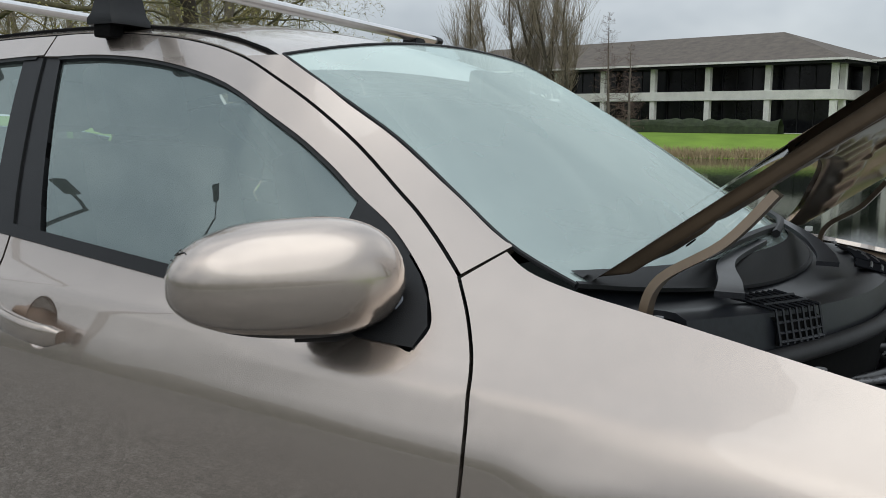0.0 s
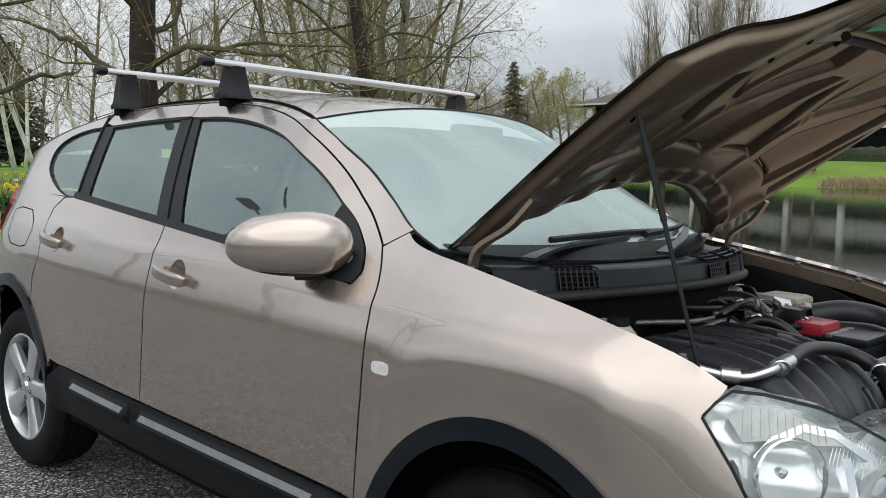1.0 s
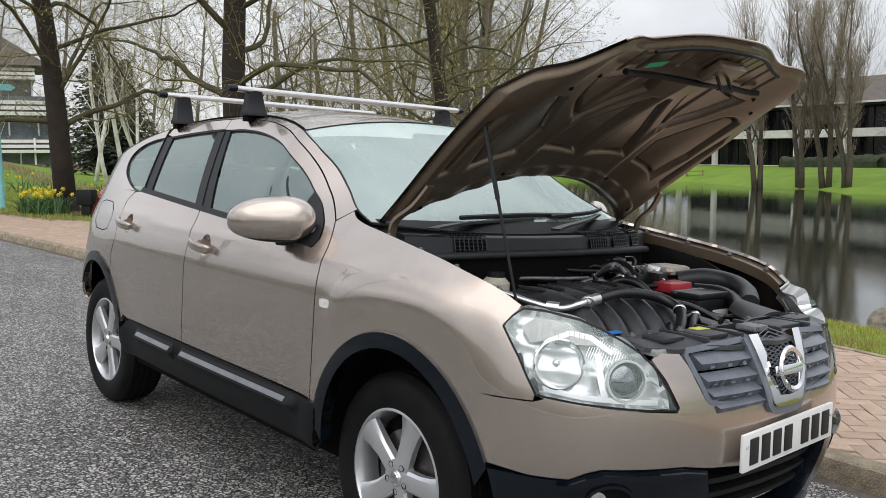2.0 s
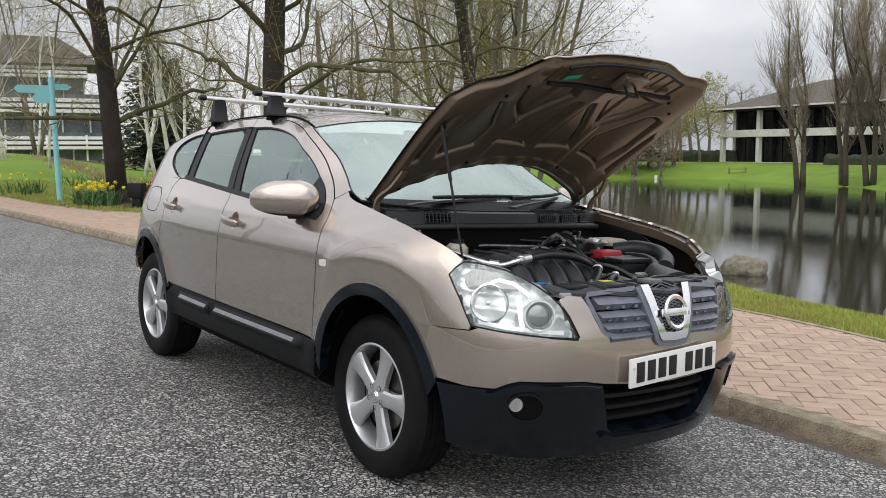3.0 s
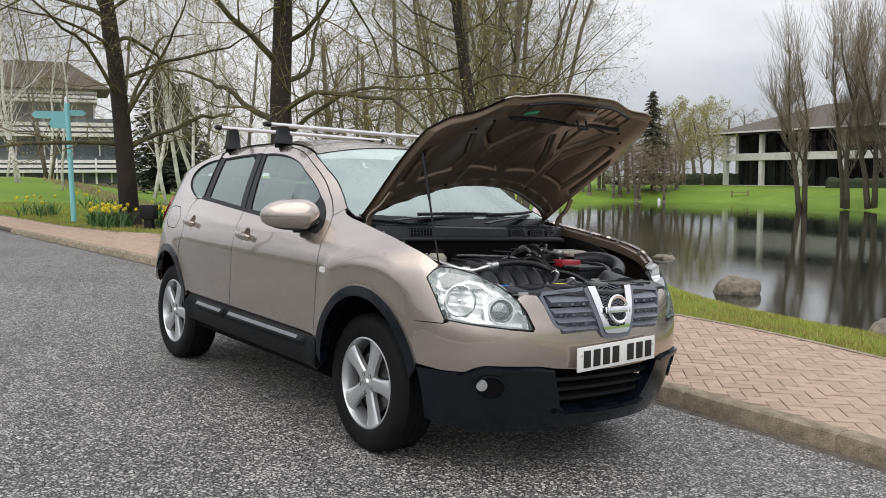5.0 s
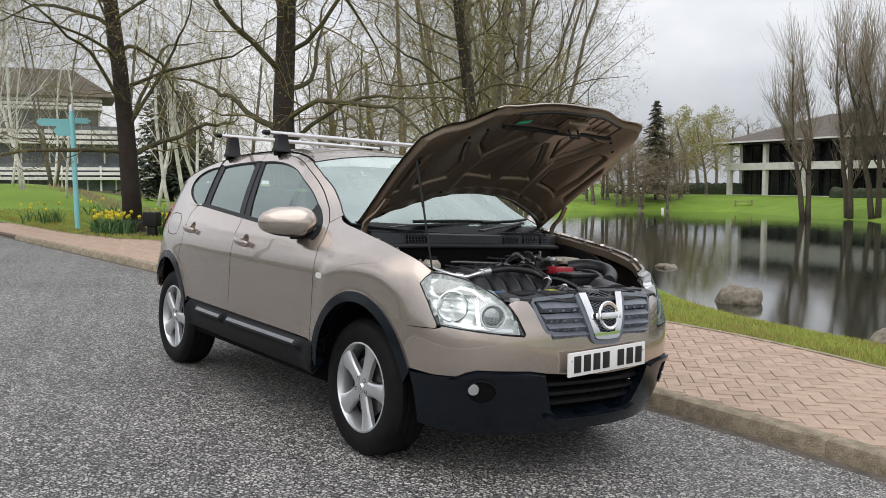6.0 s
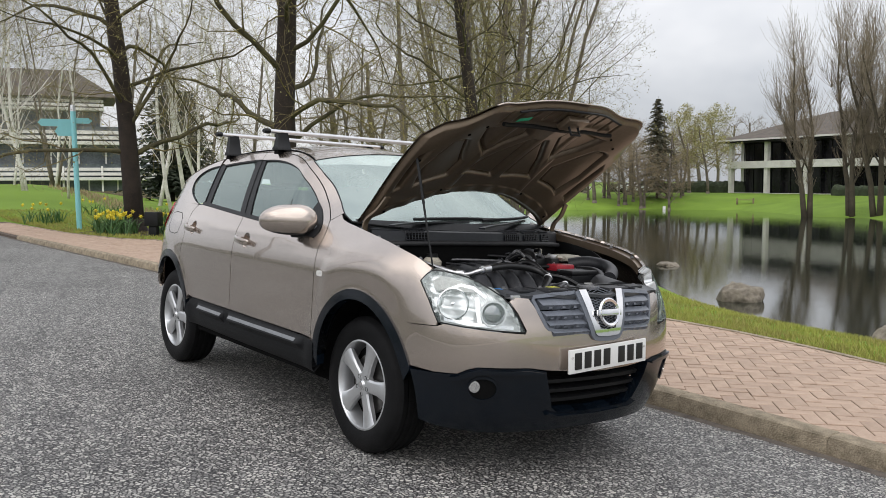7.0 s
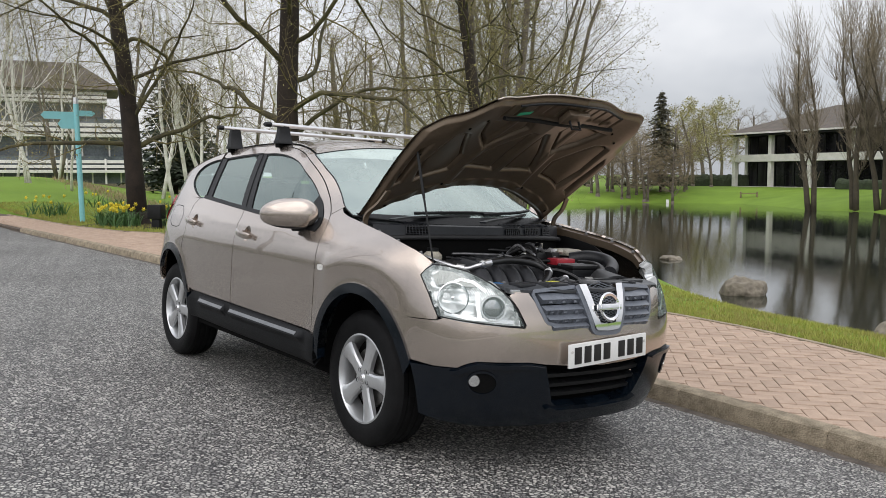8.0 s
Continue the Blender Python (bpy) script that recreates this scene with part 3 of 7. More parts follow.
BROAD = dict(levels=5, segs=(10, 12, 6, 3, 2), sides=(14, 7, 4, 3, 3), taper=(.3, .12, .25, .35, .5), bend=(.045, .19, .27, .32, .36), rise=(.02, -.012, -.02, -.02, -.03),
             count=(33, 12, 7, 4), angle=(58, 52, 50, 48), ratio=(.46, .42, .48, .55), short=(.5, .5, .4, .3), thin=(.34, .42, .5, .65), least=.0052)
BROAD["from"] = (.12, .08, .1, .1)
BIRCH = dict(BROAD, levels=4, segs=(9, 6, 4, 3), sides=(10, 5, 3, 3), count=(24, 7, 5), angle=(36, 40, 42), ratio=(.36, .5, .5), rise=(.01, .02, -.05, -.08), taper=(.2, .2, .3, .4), short=(.4, .4, .3), thin=(.30, .5, .55), bend=(.11, .16, .2, .24))
BIRCH["from"] = (.13, .15, .1)


def tree(name, label, x, y, height, radius, spec, seed, trunk_mat, twig_mat, z=None, tilt=(0, 0), buds=0, bud_size=.05, category="tree", group="", forks=1, limb_mat=None):
    rng = random.Random(seed)
    base = thing(name, label, category, Matrix.Translation((x, y, (land_z(x, y) if z is None else z) - .05)), group)
    layers = [bmesh.new(), bmesh.new(), bmesh.new()]
    tips = []
    for k in range(forks):
        a = k * 2.4 + seed
        lean = Vector((tilt[0], tilt[1], 1)) if forks == 1 else Vector((math.cos(a) * .16, math.sin(a) * .16, 1))
        grow(rng, layers, Vector((math.cos(a), math.sin(a), 0)) * (radius * 1.3 if forks > 1 else 0), lean.normalized(), height * rng.uniform(.9, 1.05), radius, 0, spec, tips)
    foot = [(0, radius * 1.55), (radius * .5, radius * 1.2), (radius * 1.6, radius * 1.02)]
    if forks == 1:
        tube(layers[0], [(0, 0, -.25), *[(tilt[0] * h, tilt[1] * h, h) for h, r in foot]], [radius * 1.8] + [r for h, r in foot], 12)
    part("trunk", layers[0], trunk_mat, base, smooth=3)
    tagged(part("limb", layers[1], limb_mat or trunk_mat, base, smooth=3), kind="stuff")
    tagged(part("crown", layers[2], twig_mat, base, smooth=0), kind="stuff")
    if buds:
        vs, fs = [], []
        for q, d in tips:
            for k in range(buds):
                c = q + Vector((rng.gauss(0, .12), rng.gauss(0, .12), rng.gauss(0, .12)))
                s = bud_size * rng.uniform(.5, 1.2)
                a, b = Vector((rng.gauss(0, 1), rng.gauss(0, 1), rng.gauss(0, 1))).normalized() * s, Vector((rng.gauss(0, 1), rng.gauss(0, 1), rng.gauss(0, 1))).normalized() * s
                i = len(vs)
                vs += [c - a * .5, c + b * .4, c + a * .5, c - b * .4]
                fs.append((i, i + 1, i + 2, i + 3))
        me = bpy.data.meshes.new("bud")
        me.from_pydata(vs, [], fs)
        tagged(link("bud", me, M["bud"], base), kind="stuff")
    return base


tree_a = tree("tree", "large bare park tree with a dark trunk and mossy limbs", -16.55, 3.32, 13, .22, BROAD, 3, M["bark"], M["mossy"], buds=1, limb_mat=M["limb"], tilt=(-.006, -.022))
tree_b = tree("tree", "large bare park tree with a thick dark trunk beside the footpath", -12.90, 5.30, 15, .25, BROAD, 8, M["bark"], M["mossy"], buds=1, limb_mat=M["limb"], tilt=(-.005, -.015))
tree_c = tree("tree", "tall bare park tree with mossy green upswept limbs", -12.6, 10.2, 13, .17, dict(BROAD, ratio=(.36, .42, .46, .5)), 5, M["bark"], M["mossy"], buds=1, limb_mat=M["limb"])
tree_d = tree("tree", "bare park tree with mossy crooked limbs by the water", -17.0, 14.5, 10, .16, dict(BROAD, count=(20, 9, 6, 3)), 21, M["grey_bark"], M["mossy"], buds=1, forks=3, limb_mat=M["limb"])


def pollard(x, y, height, seed, lean=0):
    """A lopped poplar: a few crooked upright stems with knobs, each knob carrying a brush of fine upright rods."""
    rng = random.Random(seed)
    base = thing("poplar", "tall lopped poplar with brushes of fine bare rods", "tree", Matrix.Translation((x, y, land_z(x, y) - .1)) @ Matrix.Rotation(radians(lean), 4, (.53, -.85, 0)), "poplars on the far shore")
    trunk, limb, crown = bmesh.new(), bmesh.new(), bmesh.new()
    knots = []

    def stem(bm, p, d, length, r, level):
        n, pts, rad = 10, [p], [r]
        for k in range(n):
            d = (d + Vector((rng.gauss(0, .07), rng.gauss(0, .07), .10))).normalized()
            p = p + d * (length / n)
            pts.append(p)
            rad.append(r * (1 - .82 * (k + 1) / n))
        rad[-1] *= 1.6
        tube(bm, pts, rad, 7 if level else 10)
        knots.append((p, 1.0 if level == 0 else .72 + .1 * rng.random()))
        for k in range(2, n):
            if rng.random() < .7:
                knots.append((pts[k], .30 + .22 * rng.random()))
        if level == 0:
            for k in range(5):
                i = 2 + k + rng.randrange(2)
                a = rng.uniform(0, math.tau)
                stem(limb, pts[i], Vector((math.cos(a), math.sin(a), 1.25)).normalized(), length * rng.uniform(.20, .32), rad[i] * .45, 1)

    for k in range(2):
        a = k * 3.1 + seed
        stem(trunk, Vector((math.cos(a) * .22, math.sin(a) * .22, -.3)), Vector((math.cos(a) * .09, math.sin(a) * .09, 1)).normalized(), height * rng.uniform(.70, .80), .27, 0)
    for p, big in knots:
        for k in range(6 + int(34 * big ** 2)):
            a, e = rng.uniform(0, math.tau), radians(rng.uniform(34, 88) if big > .55 else rng.uniform(30, 80))
            q = Vector((math.cos(a) * math.cos(e), math.sin(a) * math.cos(e), math.sin(e)))
            l = height * .26 * big * rng.uniform(.45, 1.1)
            pts = [p]
            for _ in range(4):
                pts.append(pts[-1] + q * l * .25)
                q = (q + Vector((rng.gauss(0, .09), rng.gauss(0, .09), .34))).normalized()
            tube(crown, pts, [.013, .011, .009, .008, .006], 3, caps=False)
            for _ in range(2):
                w = (q + Vector((rng.gauss(0, .4), rng.gauss(0, .4), .1))).normalized()
                f = pts[1].lerp(pts[3], rng.random())
                tube(crown, [f, f + w * l * rng.uniform(.2, .45)], [.009, .006], 3, caps=False)
    part("trunk", trunk, M["poplar"], base, smooth=3)
    tagged(part("limb", limb, M["poplar"], base, smooth=3), kind="stuff")
    tagged(part("crown", crown, M["rod"], base, smooth=0), kind="stuff")
    return base


poplar = pollard(-41.4, 71.6, 20.0, 4, 6)
poplar_2 = pollard(-38.0, 72.9, 20.5, 9)
for k, (x, y, h) in enumerate(((-35.6, 72.8, 1.04), (-32.9, 71.0, 1.0))):
    copy_thing(poplar if k % 2 else poplar_2, pose(x, y, land_z(x, y) - .1, 0, 0, 70 * k + 40) @ Matrix.Scale(h, 4))

# ---------------------------------------------------------------- far office across the lake
def office_block(house, ox, oy, bays, bay, D, H, ridge):
    """One block: storeys of dark glass behind white columns, under a hipped tile roof."""
    L = bays * bay
    at = Matrix.Translation((ox, oy, 0))

    def piece(name, mat, label, *b, bevel=0.0):
        bm = bmesh.new()
        box(bm, *b, bevel)
        ob = part(name, bm, mat, house, label, smooth=0)
        ob.matrix_basis = at
        return ob

    piece("core_wall", M["dark_glass"], "recessed dark glazed walls", .9, L - .9, 1.6, D - 1, -.6, H - .2)
    piece("floor_band", M["concrete"], "white concrete floor band", -.45, L + .45, -.45, D + .4, 3.25, 4.15, bevel=.03)
    piece("soffit", M["black"], "dark eaves", -1.2, L + 1.2, -1.2, D + 1.2, H - .35, H - .04)
    piece("plinth", M["concrete"], "white concrete plinth", -.3, L + .3, -.3, D, -.9, .05)
    shared = {}

    def copy_of(key, name, mat, place, *b, label=""):
        if key not in shared:
            bm = bmesh.new()
            box(bm, *b)
            ob = part(name, bm, mat, house, label, smooth=0)
            shared[key] = ob.data
        else:
            ob = new(name, shared[key])
            ob.parent = house
            if label:
                ob["label"] = label
        ob.matrix_basis = at @ place

    spots = [(k * bay, 0) for k in range(bays + 1)] + [(e, q) for e in (0, L) for q in (2.2, D / 2, D - 2.2, D)]
    for px, py in spots:
        for lo, hi in ((0, 3.25), (4.15, H - .3)):
            copy_of(("c", lo), "column", M["concrete"], Matrix.Translation((px, py, lo)), -.27, .27, -.27, .27, 0, hi - lo, label="white concrete column")
    for k in range(bays):
        for lo, hi in ((0, 3.25), (4.15, H - .3)):
            for j in range(4):
                copy_of(("m", lo), "mullion", M["black"], Matrix.Translation((k * bay + (j + .5) * bay / 4, 1.55, lo)), -.04, .04, -.04, .04, 0, hi - lo)
    bm = bmesh.new()
    a = [bm.verts.new(p) for p in ((-1.5, -1.5, H), (L + 1.5, -1.5, H), (L + 1.5, D + 1.5, H), (-1.5, D + 1.5, H))]
    b = [bm.verts.new(p) for p in ((D / 2, D / 2, H + ridge), (L - D / 2, D / 2, H + ridge))]
    for f in ((a[0], a[1], b[1], b[0]), (a[1], a[2], b[1]), (a[2], a[3], b[0], b[1]), (a[3], a[0], b[0]), (a[3], a[2], a[1], a[0])):
        bm.faces.new(f)
    roof = part("roof", bm, M["roof"], house, "mossy brown tiled hipped roof", smooth=0)
    roof.matrix_basis = at
    for b in ((-1.56, L + 1.56, -1.56, -1.50, H - .14, H + .06), (-1.56, -1.50, -1.50, D + 1.5, H - .14, H + .06), (L + 1.50, L + 1.56, -1.50, D + 1.5, H - .14, H + .06)):
        piece("fascia", M["concrete"], "white fascia board", *b)


def lake_office():
    """Two long blocks in line, the second set back a little."""
    house = thing("office_building", "two-storey office with white columns, dark glazing and brown hipped roofs", "building", pose(-68.85, 98.66, -.28, 0, 0, -10.9))
    office_block(house, 0, 0, 9, 6.25, 17, 6.9, 3.5)
    office_block(house, 9 * 6.25 + 3.4, 5.5, 5, 6.25, 17, 6.9, 3.5)
    bm = bmesh.new()
    box(bm, 9 * 6.25 + .95, 9 * 6.25 + 3.6, 9, 18, 0, 6.6)
    part("link_wall", bm, M["dark_glass"], house, "glazed link between the blocks", smooth=0)
    return house


lake_office()


def terraced_office():
    """An office of white bands and ribbon windows, blue-grey as reflected sky, stepping back upwards, under a sloped
    roof.
    """
    x, y = 3.8 + 88 * math.cos(radians(166)), -3.05 + 88 * math.sin(radians(166))
    house = thing("office_building", "stepped office with white bands and ribbon windows behind trees", "building", pose(x, y, 0, 0, 0, 76))
    # base colour lightened to blue-grey in place of the sky's reflection
    M["ribbon"] = material("ribbon_sky_tint", (.15, .17, .18), rough=.08, vary=.4, scale=.5, second=(.06, .07, .075))
    for k, (b, z0, z1, top) in enumerate(((9.1, .63, 1.62, 2.95), (5.6, 3.15, 4.92, 6.45), (2.9, 6.67, 8.16, 9.4))):
        a, s = -16, 1.6 * k
        bm = bmesh.new()
        box(bm, a, b - .3, .4 + s, 14, z0, z1)
        part("window_band", bm, M["ribbon"], house, "ribbon of windows coloured blue-grey as reflected sky", smooth=0)
        n = int((b - a) / 2.4)
        me = None
        for j in range(n + 1):
            if me is None:
                bm = bmesh.new()
                box(bm, -.07, .07, -.05, .05, 0, z1 - z0)
                q = part("mullion", bm, M["concrete"], house, smooth=0)
                me = q.data
            else:
                q = new("mullion", me)
                q.parent = house
            q.location = (a + (b - .3 - a) * j / n, .34 + s, z0)
        step = (top - z1) / 3
        for j in range(3):
            bm = bmesh.new()
            box(bm, a - .7, b, -.9 + s + .45 * j, 14.4, z1 + j * step, z1 + (j + .62) * step, .03)
            part("white_band", bm, M["concrete"], house, "white horizontal cladding band", smooth=0)
        bm = bmesh.new()
        box(bm, a + .2, b - .2, .2 + s, 14, z1 + .02, top + .2)
        part("dark_band", bm, M["ribbon"], house, smooth=0)
    for j in range(7):
        bm = bmesh.new()
        tube(bm, [(-14 + j * 3.3, -.6, .6), (-14 + j * 3.3, -.1, 2.9)], .09, 8)
        part("raking_strut", bm, M["concrete"], house, "pale raking strut")
    bm = bmesh.new()
    box(bm, -16.5, 9.4, .0, .35, -1.2, .63)
    part("plinth", bm, M["kerb"], house, "buff stone plinth", smooth=0)
    bm = bmesh.new()
    a = [bm.verts.new(p) for p in ((-18, 2.6, 9.45), (4.2, 2.6, 9.45), (4.2, 13, 9.45), (-18, 13, 9.45))]
    b = [bm.verts.new(p) for p in ((-14, 6.6, 12.3), (.4, 6.6, 12.3))]
    for f in ((a[0], a[1], b[1], b[0]), (a[1], a[2], b[1]), (a[2], a[3], b[0], b[1]), (a[3], a[0], b[0]), (a[3], a[2], a[1], a[0])):
        bm.faces.new(f)
    part("roof", bm, M["roof"], house, "brown sloped roof", smooth=0)


terraced_office()


# ---------------------------------------------------------------- fingerpost, boulders
def fingerpost():
    z = land_z(-18.3, 2.6)
    post = thing("fingerpost", "turquoise metal fingerpost with three direction blades", "signpost", Matrix.Translation((-18.3, 2.55, z)))
    bm = bmesh.new()
    tube(bm, [(0, 0, -.1), (-.04, -.05, 2.78)], .06, 14)
    part("post", bm, M["sign"], post)
    bm = bmesh.new()
    tube(bm, [(-.04, -.05, 2.78), (-.042, -.052, 2.93)], [.062, .055], 14)
    part("cap", bm, M["alu"], post, "pale metal cap")
    for a, z, l, h in ((205, 2.42, .78, .17), (205, 2.2, .42, .22), (25, 2.5, .42, .13)):
        bm = bmesh.new()
        m = pose(-.035, -.045, z, 0, 0, a + 60)
        outline = [(.05, 0), (l - .08, 0), (l, h / 2), (l - .08, h), (.05, h)]
        f = [bm.verts.new((x, -.012, y)) for x, y in outline]
        g = [bm.verts.new((x, .012, y)) for x, y in outline]
        bm.faces.new(f[::-1])
        bm.faces.new(g)
        for i in range(5):
            bm.faces.new((f[i], f[(i + 1) % 5], g[(i + 1) % 5], g[i]))
        bmesh.ops.transform(bm, matrix=m, verts=bm.verts)
        part("blade", bm, M["sign"], post, "turquoise direction blade", smooth=0)


fingerpost()


def boulder(x, y, z, sx, sy, sz, seed, label):
    rng = random.Random(seed)
    noise_at = Vector((rng.random() * 50, rng.random() * 50, seed))
    bm = bmesh.new()
    bmesh.ops.create_icosphere(bm, subdivisions=5, radius=1)
    cuts = [(Vector((rng.gauss(0, 1), rng.gauss(0, 1), rng.gauss(.35, .8))).normalized(), rng.uniform(.62, .85)) for _ in range(11)]
    for v in bm.verts:
        c = v.co.copy()
        for n, far in cuts:
            over = c.dot(n) - far
            if over > 0:
                c -= n * over * .88
        c *= 1 + .16 * noise.noise(c * 1.3 + noise_at) + .09 * noise.noise(c * 3.5 + noise_at) + .035 * noise.noise(c * 9 + noise_at)
        v.co = Vector((c.x * sx, c.y * sy, c.z * sz))
    ob = part("boulder", bm, M["stone"], None, smooth=3)
    ob.matrix_world = pose(x, y, z, 0, 0, 35)
    return tagged(ob, label, "boulder", "boulders in the lake")


boulder(-10.98, 18.0, WATER + .04, .68, .56, .55, 2, "weathered brown boulder standing in the lake shallows")
boulder(-18.6, 24.4, WATER + .02, .48, .36, .17, 7, "small pale boulder just above the lake water")
boulder(-4.85, 14.6, WATER + .10, .50, .44, .40, 12, "grey boulder at the foot of the grassy lake bank")
# ---------------------------------------------------------------- the car's skin
from mathutils.geometry import delaunay_2d_cdt


def skin_normal(u, z):
    e = .004
    a, b = body(u + e, z) - body(u - e, z), body(u, z + e) - body(u, z - e)
    n = np.cross(a, b)
    n = n / np.linalg.norm(n)
    return n


def panel(name, outline, mat, parent, off=0.0, flip=False, step=.05, rim=.014, label="", both=False, width=0.0, closed=False, holes=()):
    """A body panel cut from the skin along an outline of (u, z), with its edges folded in; both: the mirrored half is joined on."""
    bm = bmesh.new()
    flat = []
    for a, b in zip(outline, outline[1:] + outline[:1]):
        n = max(1, int(math.hypot(b[0] - a[0], b[1] - a[1]) / (step * .7)))
        flat += [(a[0] + (b[0] - a[0]) * k / n, a[1] + (b[1] - a[1]) * k / n) for k in range(n)]
    if width:
        line = outline + outline[:1] if closed else outline
        L = []
        for i, p in enumerate(line):
            a, b = line[max(i - 1, 0)], line[min(i + 1, len(line) - 1)]
            if closed and i in (0, len(line) - 1):
                a, b = line[-2], line[1]
            d = math.hypot(b[0] - a[0], b[1] - a[1])
            n = (-(b[1] - a[1]) / d * width / 2, (b[0] - a[0]) / d * width / 2)
            L.append((bm.verts.new((p[0] + n[0], 0, p[1] + n[1])), bm.verts.new((min(p[0] - n[0], U_NOSE), 0, p[1] - n[1]))))
        for (a, b), (c, d) in zip(L, L[1:]):
            bm.faces.new((a, b, d, c))
    else:
        pts = [Vector(p) for p in flat]
        n = len(pts)
        us, zs = [p[0] for p in flat], [p[1] for p in flat]
        for a in range(int(min(us) / step), int(max(us) / step) + 1):
            for b in range(int(min(zs) / step), int(max(zs) / step) + 1):
                q = Vector((a * step + .0013 + (b % 2) * step / 2, b * step + .0017))
                if all(math.hypot(q.x - hu, q.y - hz) > hr * 1.08 for hu, hz, hr in holes):
                    pts.append(q)
        for hu, hz, hr in holes:
            pts += [Vector((hu + hr * math.cos(k * math.tau / 40), hz + hr * math.sin(k * math.tau / 40))) for k in range(40)]
        vs, _, fs, *_ = delaunay_2d_cdt(pts, [], [list(range(n))], 1, 1e-5)
        if holes:
            mid = [sum((vs[k] for k in f), Vector((0, 0))) / len(f) for f in fs]
            fs = [f for f, c in zip(fs, mid) if all(math.hypot(c.x - hu, c.y - hz) > hr * .97 for hu, hz, hr in holes)]
        made = [bm.verts.new((p.x, 0, p.y)) for p in vs]
        for f in fs:
            bm.faces.new([made[k] for k in f])
        loose = [v for v in bm.verts if not v.link_faces]
        bmesh.ops.delete(bm, geom=loose, context="VERTS")
    for axis in (0, 2) if width else ():
        lo, hi = min(v.co[axis] for v in bm.verts), max(v.co[axis] for v in bm.verts)
        for k in range(int(lo / step) - 1, int(hi / step) + 2):
            c, n = [0, 0, 0], [0, 0, 0]
            c[axis], n[axis] = k * step + .0013, 1
            if lo < c[axis] < hi:
                bmesh.ops.bisect_plane(bm, geom=bm.verts[:] + bm.edges[:] + bm.faces[:], dist=1e-5, plane_co=c, plane_no=n)
    bm.verts.index_update()
    verts, norms = [], []
    def raised(u, z):
        return body(u, z) + skin_normal(u, z) * off(u, z)

    for v in bm.verts:
        u, z = v.co.x, v.co.z
        n = skin_normal(u, z)
        if callable(off):
            verts.append(raised(u, z))
            e = .003
            n = np.cross(raised(u + e, z) - raised(u - e, z), raised(u, z + e) - raised(u, z - e))
            n = n / np.linalg.norm(n)
        else:
            verts.append(body(u, z) + n * off)
        norms.append(n)
    faces = [[v.index for v in f.verts] for f in bm.faces]
    edges = [(e.verts[0].index, e.verts[1].index, e.link_faces[0]) for e in bm.edges if len(e.link_faces) == 1]
    if faces:
        a, b, c = (verts[i] for i in faces[0][:3])
        s = sum(float(np.dot(np.cross(verts[g[1]] - verts[g[0]], verts[g[2]] - verts[g[0]]), norms[g[0]])) for g in faces)
        if s < 0:
            faces = [g[::-1] for g in faces]
    if rim:
        for i, j, fc in edges:
            mid = sum((verts[v.index] for v in fc.verts), np.zeros(3)) / len(fc.verts)
            out = (verts[i] + verts[j]) / 2 - mid
            out = out - norms[i] * np.dot(out, norms[i])
            out = out / (np.linalg.norm(out) + 1e-9)
            k = len(verts)
            verts += [verts[i], verts[j], verts[j] - norms[j] * rim, verts[i] - norms[i] * rim]
            norms += [out] * 4
            q = [k, k + 1, k + 2, k + 3]
            if np.dot(np.cross(verts[k + 1] - verts[k], verts[k + 2] - verts[k]), out) < 0:
                q = q[::-1]
            faces.append(q)
    bm.free()
    if flip or both:
        k = len(verts) if both else 0
        mv = [p * (1, -1, 1) for p in verts]
        mn = [n * (1, -1, 1) for n in norms]
        mf = [[i + k for i in g][::-1] for g in faces]
        verts, norms, faces = (verts + mv, norms + mn, faces + mf) if both else (mv, mn, mf)
    me = bpy.data.meshes.new(name)
    me.from_pydata([tuple(p) for p in verts], [], faces)
    for p in me.polygons:
        p.use_smooth = True
    me.normals_split_custom_set_from_vertices([tuple(n) for n in norms])
    return link(name, me, mat, parent, label)


def arch(xc, a0, a1, grow=0.0, n=22):
    """Points on a wheel arch, from angle a0 to a1 in degrees."""
    return [(xc + (.43 + grow) * math.cos(radians(a0 + (a1 - a0) * k / n)), .34 + (.49 + grow) * math.sin(radians(a0 + (a1 - a0) * k / n))) for k in range(n + 1)]


car = thing("car", "bronze-beige crossover car with its bonnet propped open at a kerb", "car", CAR)
DRIP = curve([(-.487, 1.146), (-.539, 1.184), (-.60, 1.226), (-.657, 1.262), (-.78, 1.344), (-.91, 1.419), (-1.05, 1.478), (-1.22, 1.516), (-1.42, 1.536), (-1.6, 1.541), (-1.85, 1.536), (-2.05, 1.526), (-2.3, 1.502), (-2.52, 1.466), (-2.72, 1.422), (-2.9, 1.372), (-3.05, 1.32)], 4)
SCREEN = curve([(-.430, 1.190), (-.556, 1.256), (-.689, 1.336), (-.82, 1.408), (-.958, 1.481)], 4)
SEAM = curve([(-.485, 1.143), (-.445, 1.096), (-.412, 1.045), (-.398, 1.0), (-.390, .92), (-.397, .80), (-.405, .70), (-.410, .515)], 5)
WTOP = curve([(-.508, 1.046), (-.494, 1.078), (-.515, 1.113), (-.542, 1.142), (-.62, 1.199), (-.706, 1.247), (-.785, 1.297), (-.89, 1.355), (-1.06, 1.428), (-1.26, 1.472), (-1.46, 1.490), (-1.615, 1.489)], 4)


def belt(x):
    return 1.028 - .0655 * x if x > -2.2 else 1.1721


def near(line, x0, x1):
    return [p for p in line if x0 <= p[0] <= x1]


ARCH_F, ARCH_R = .037, -2.64


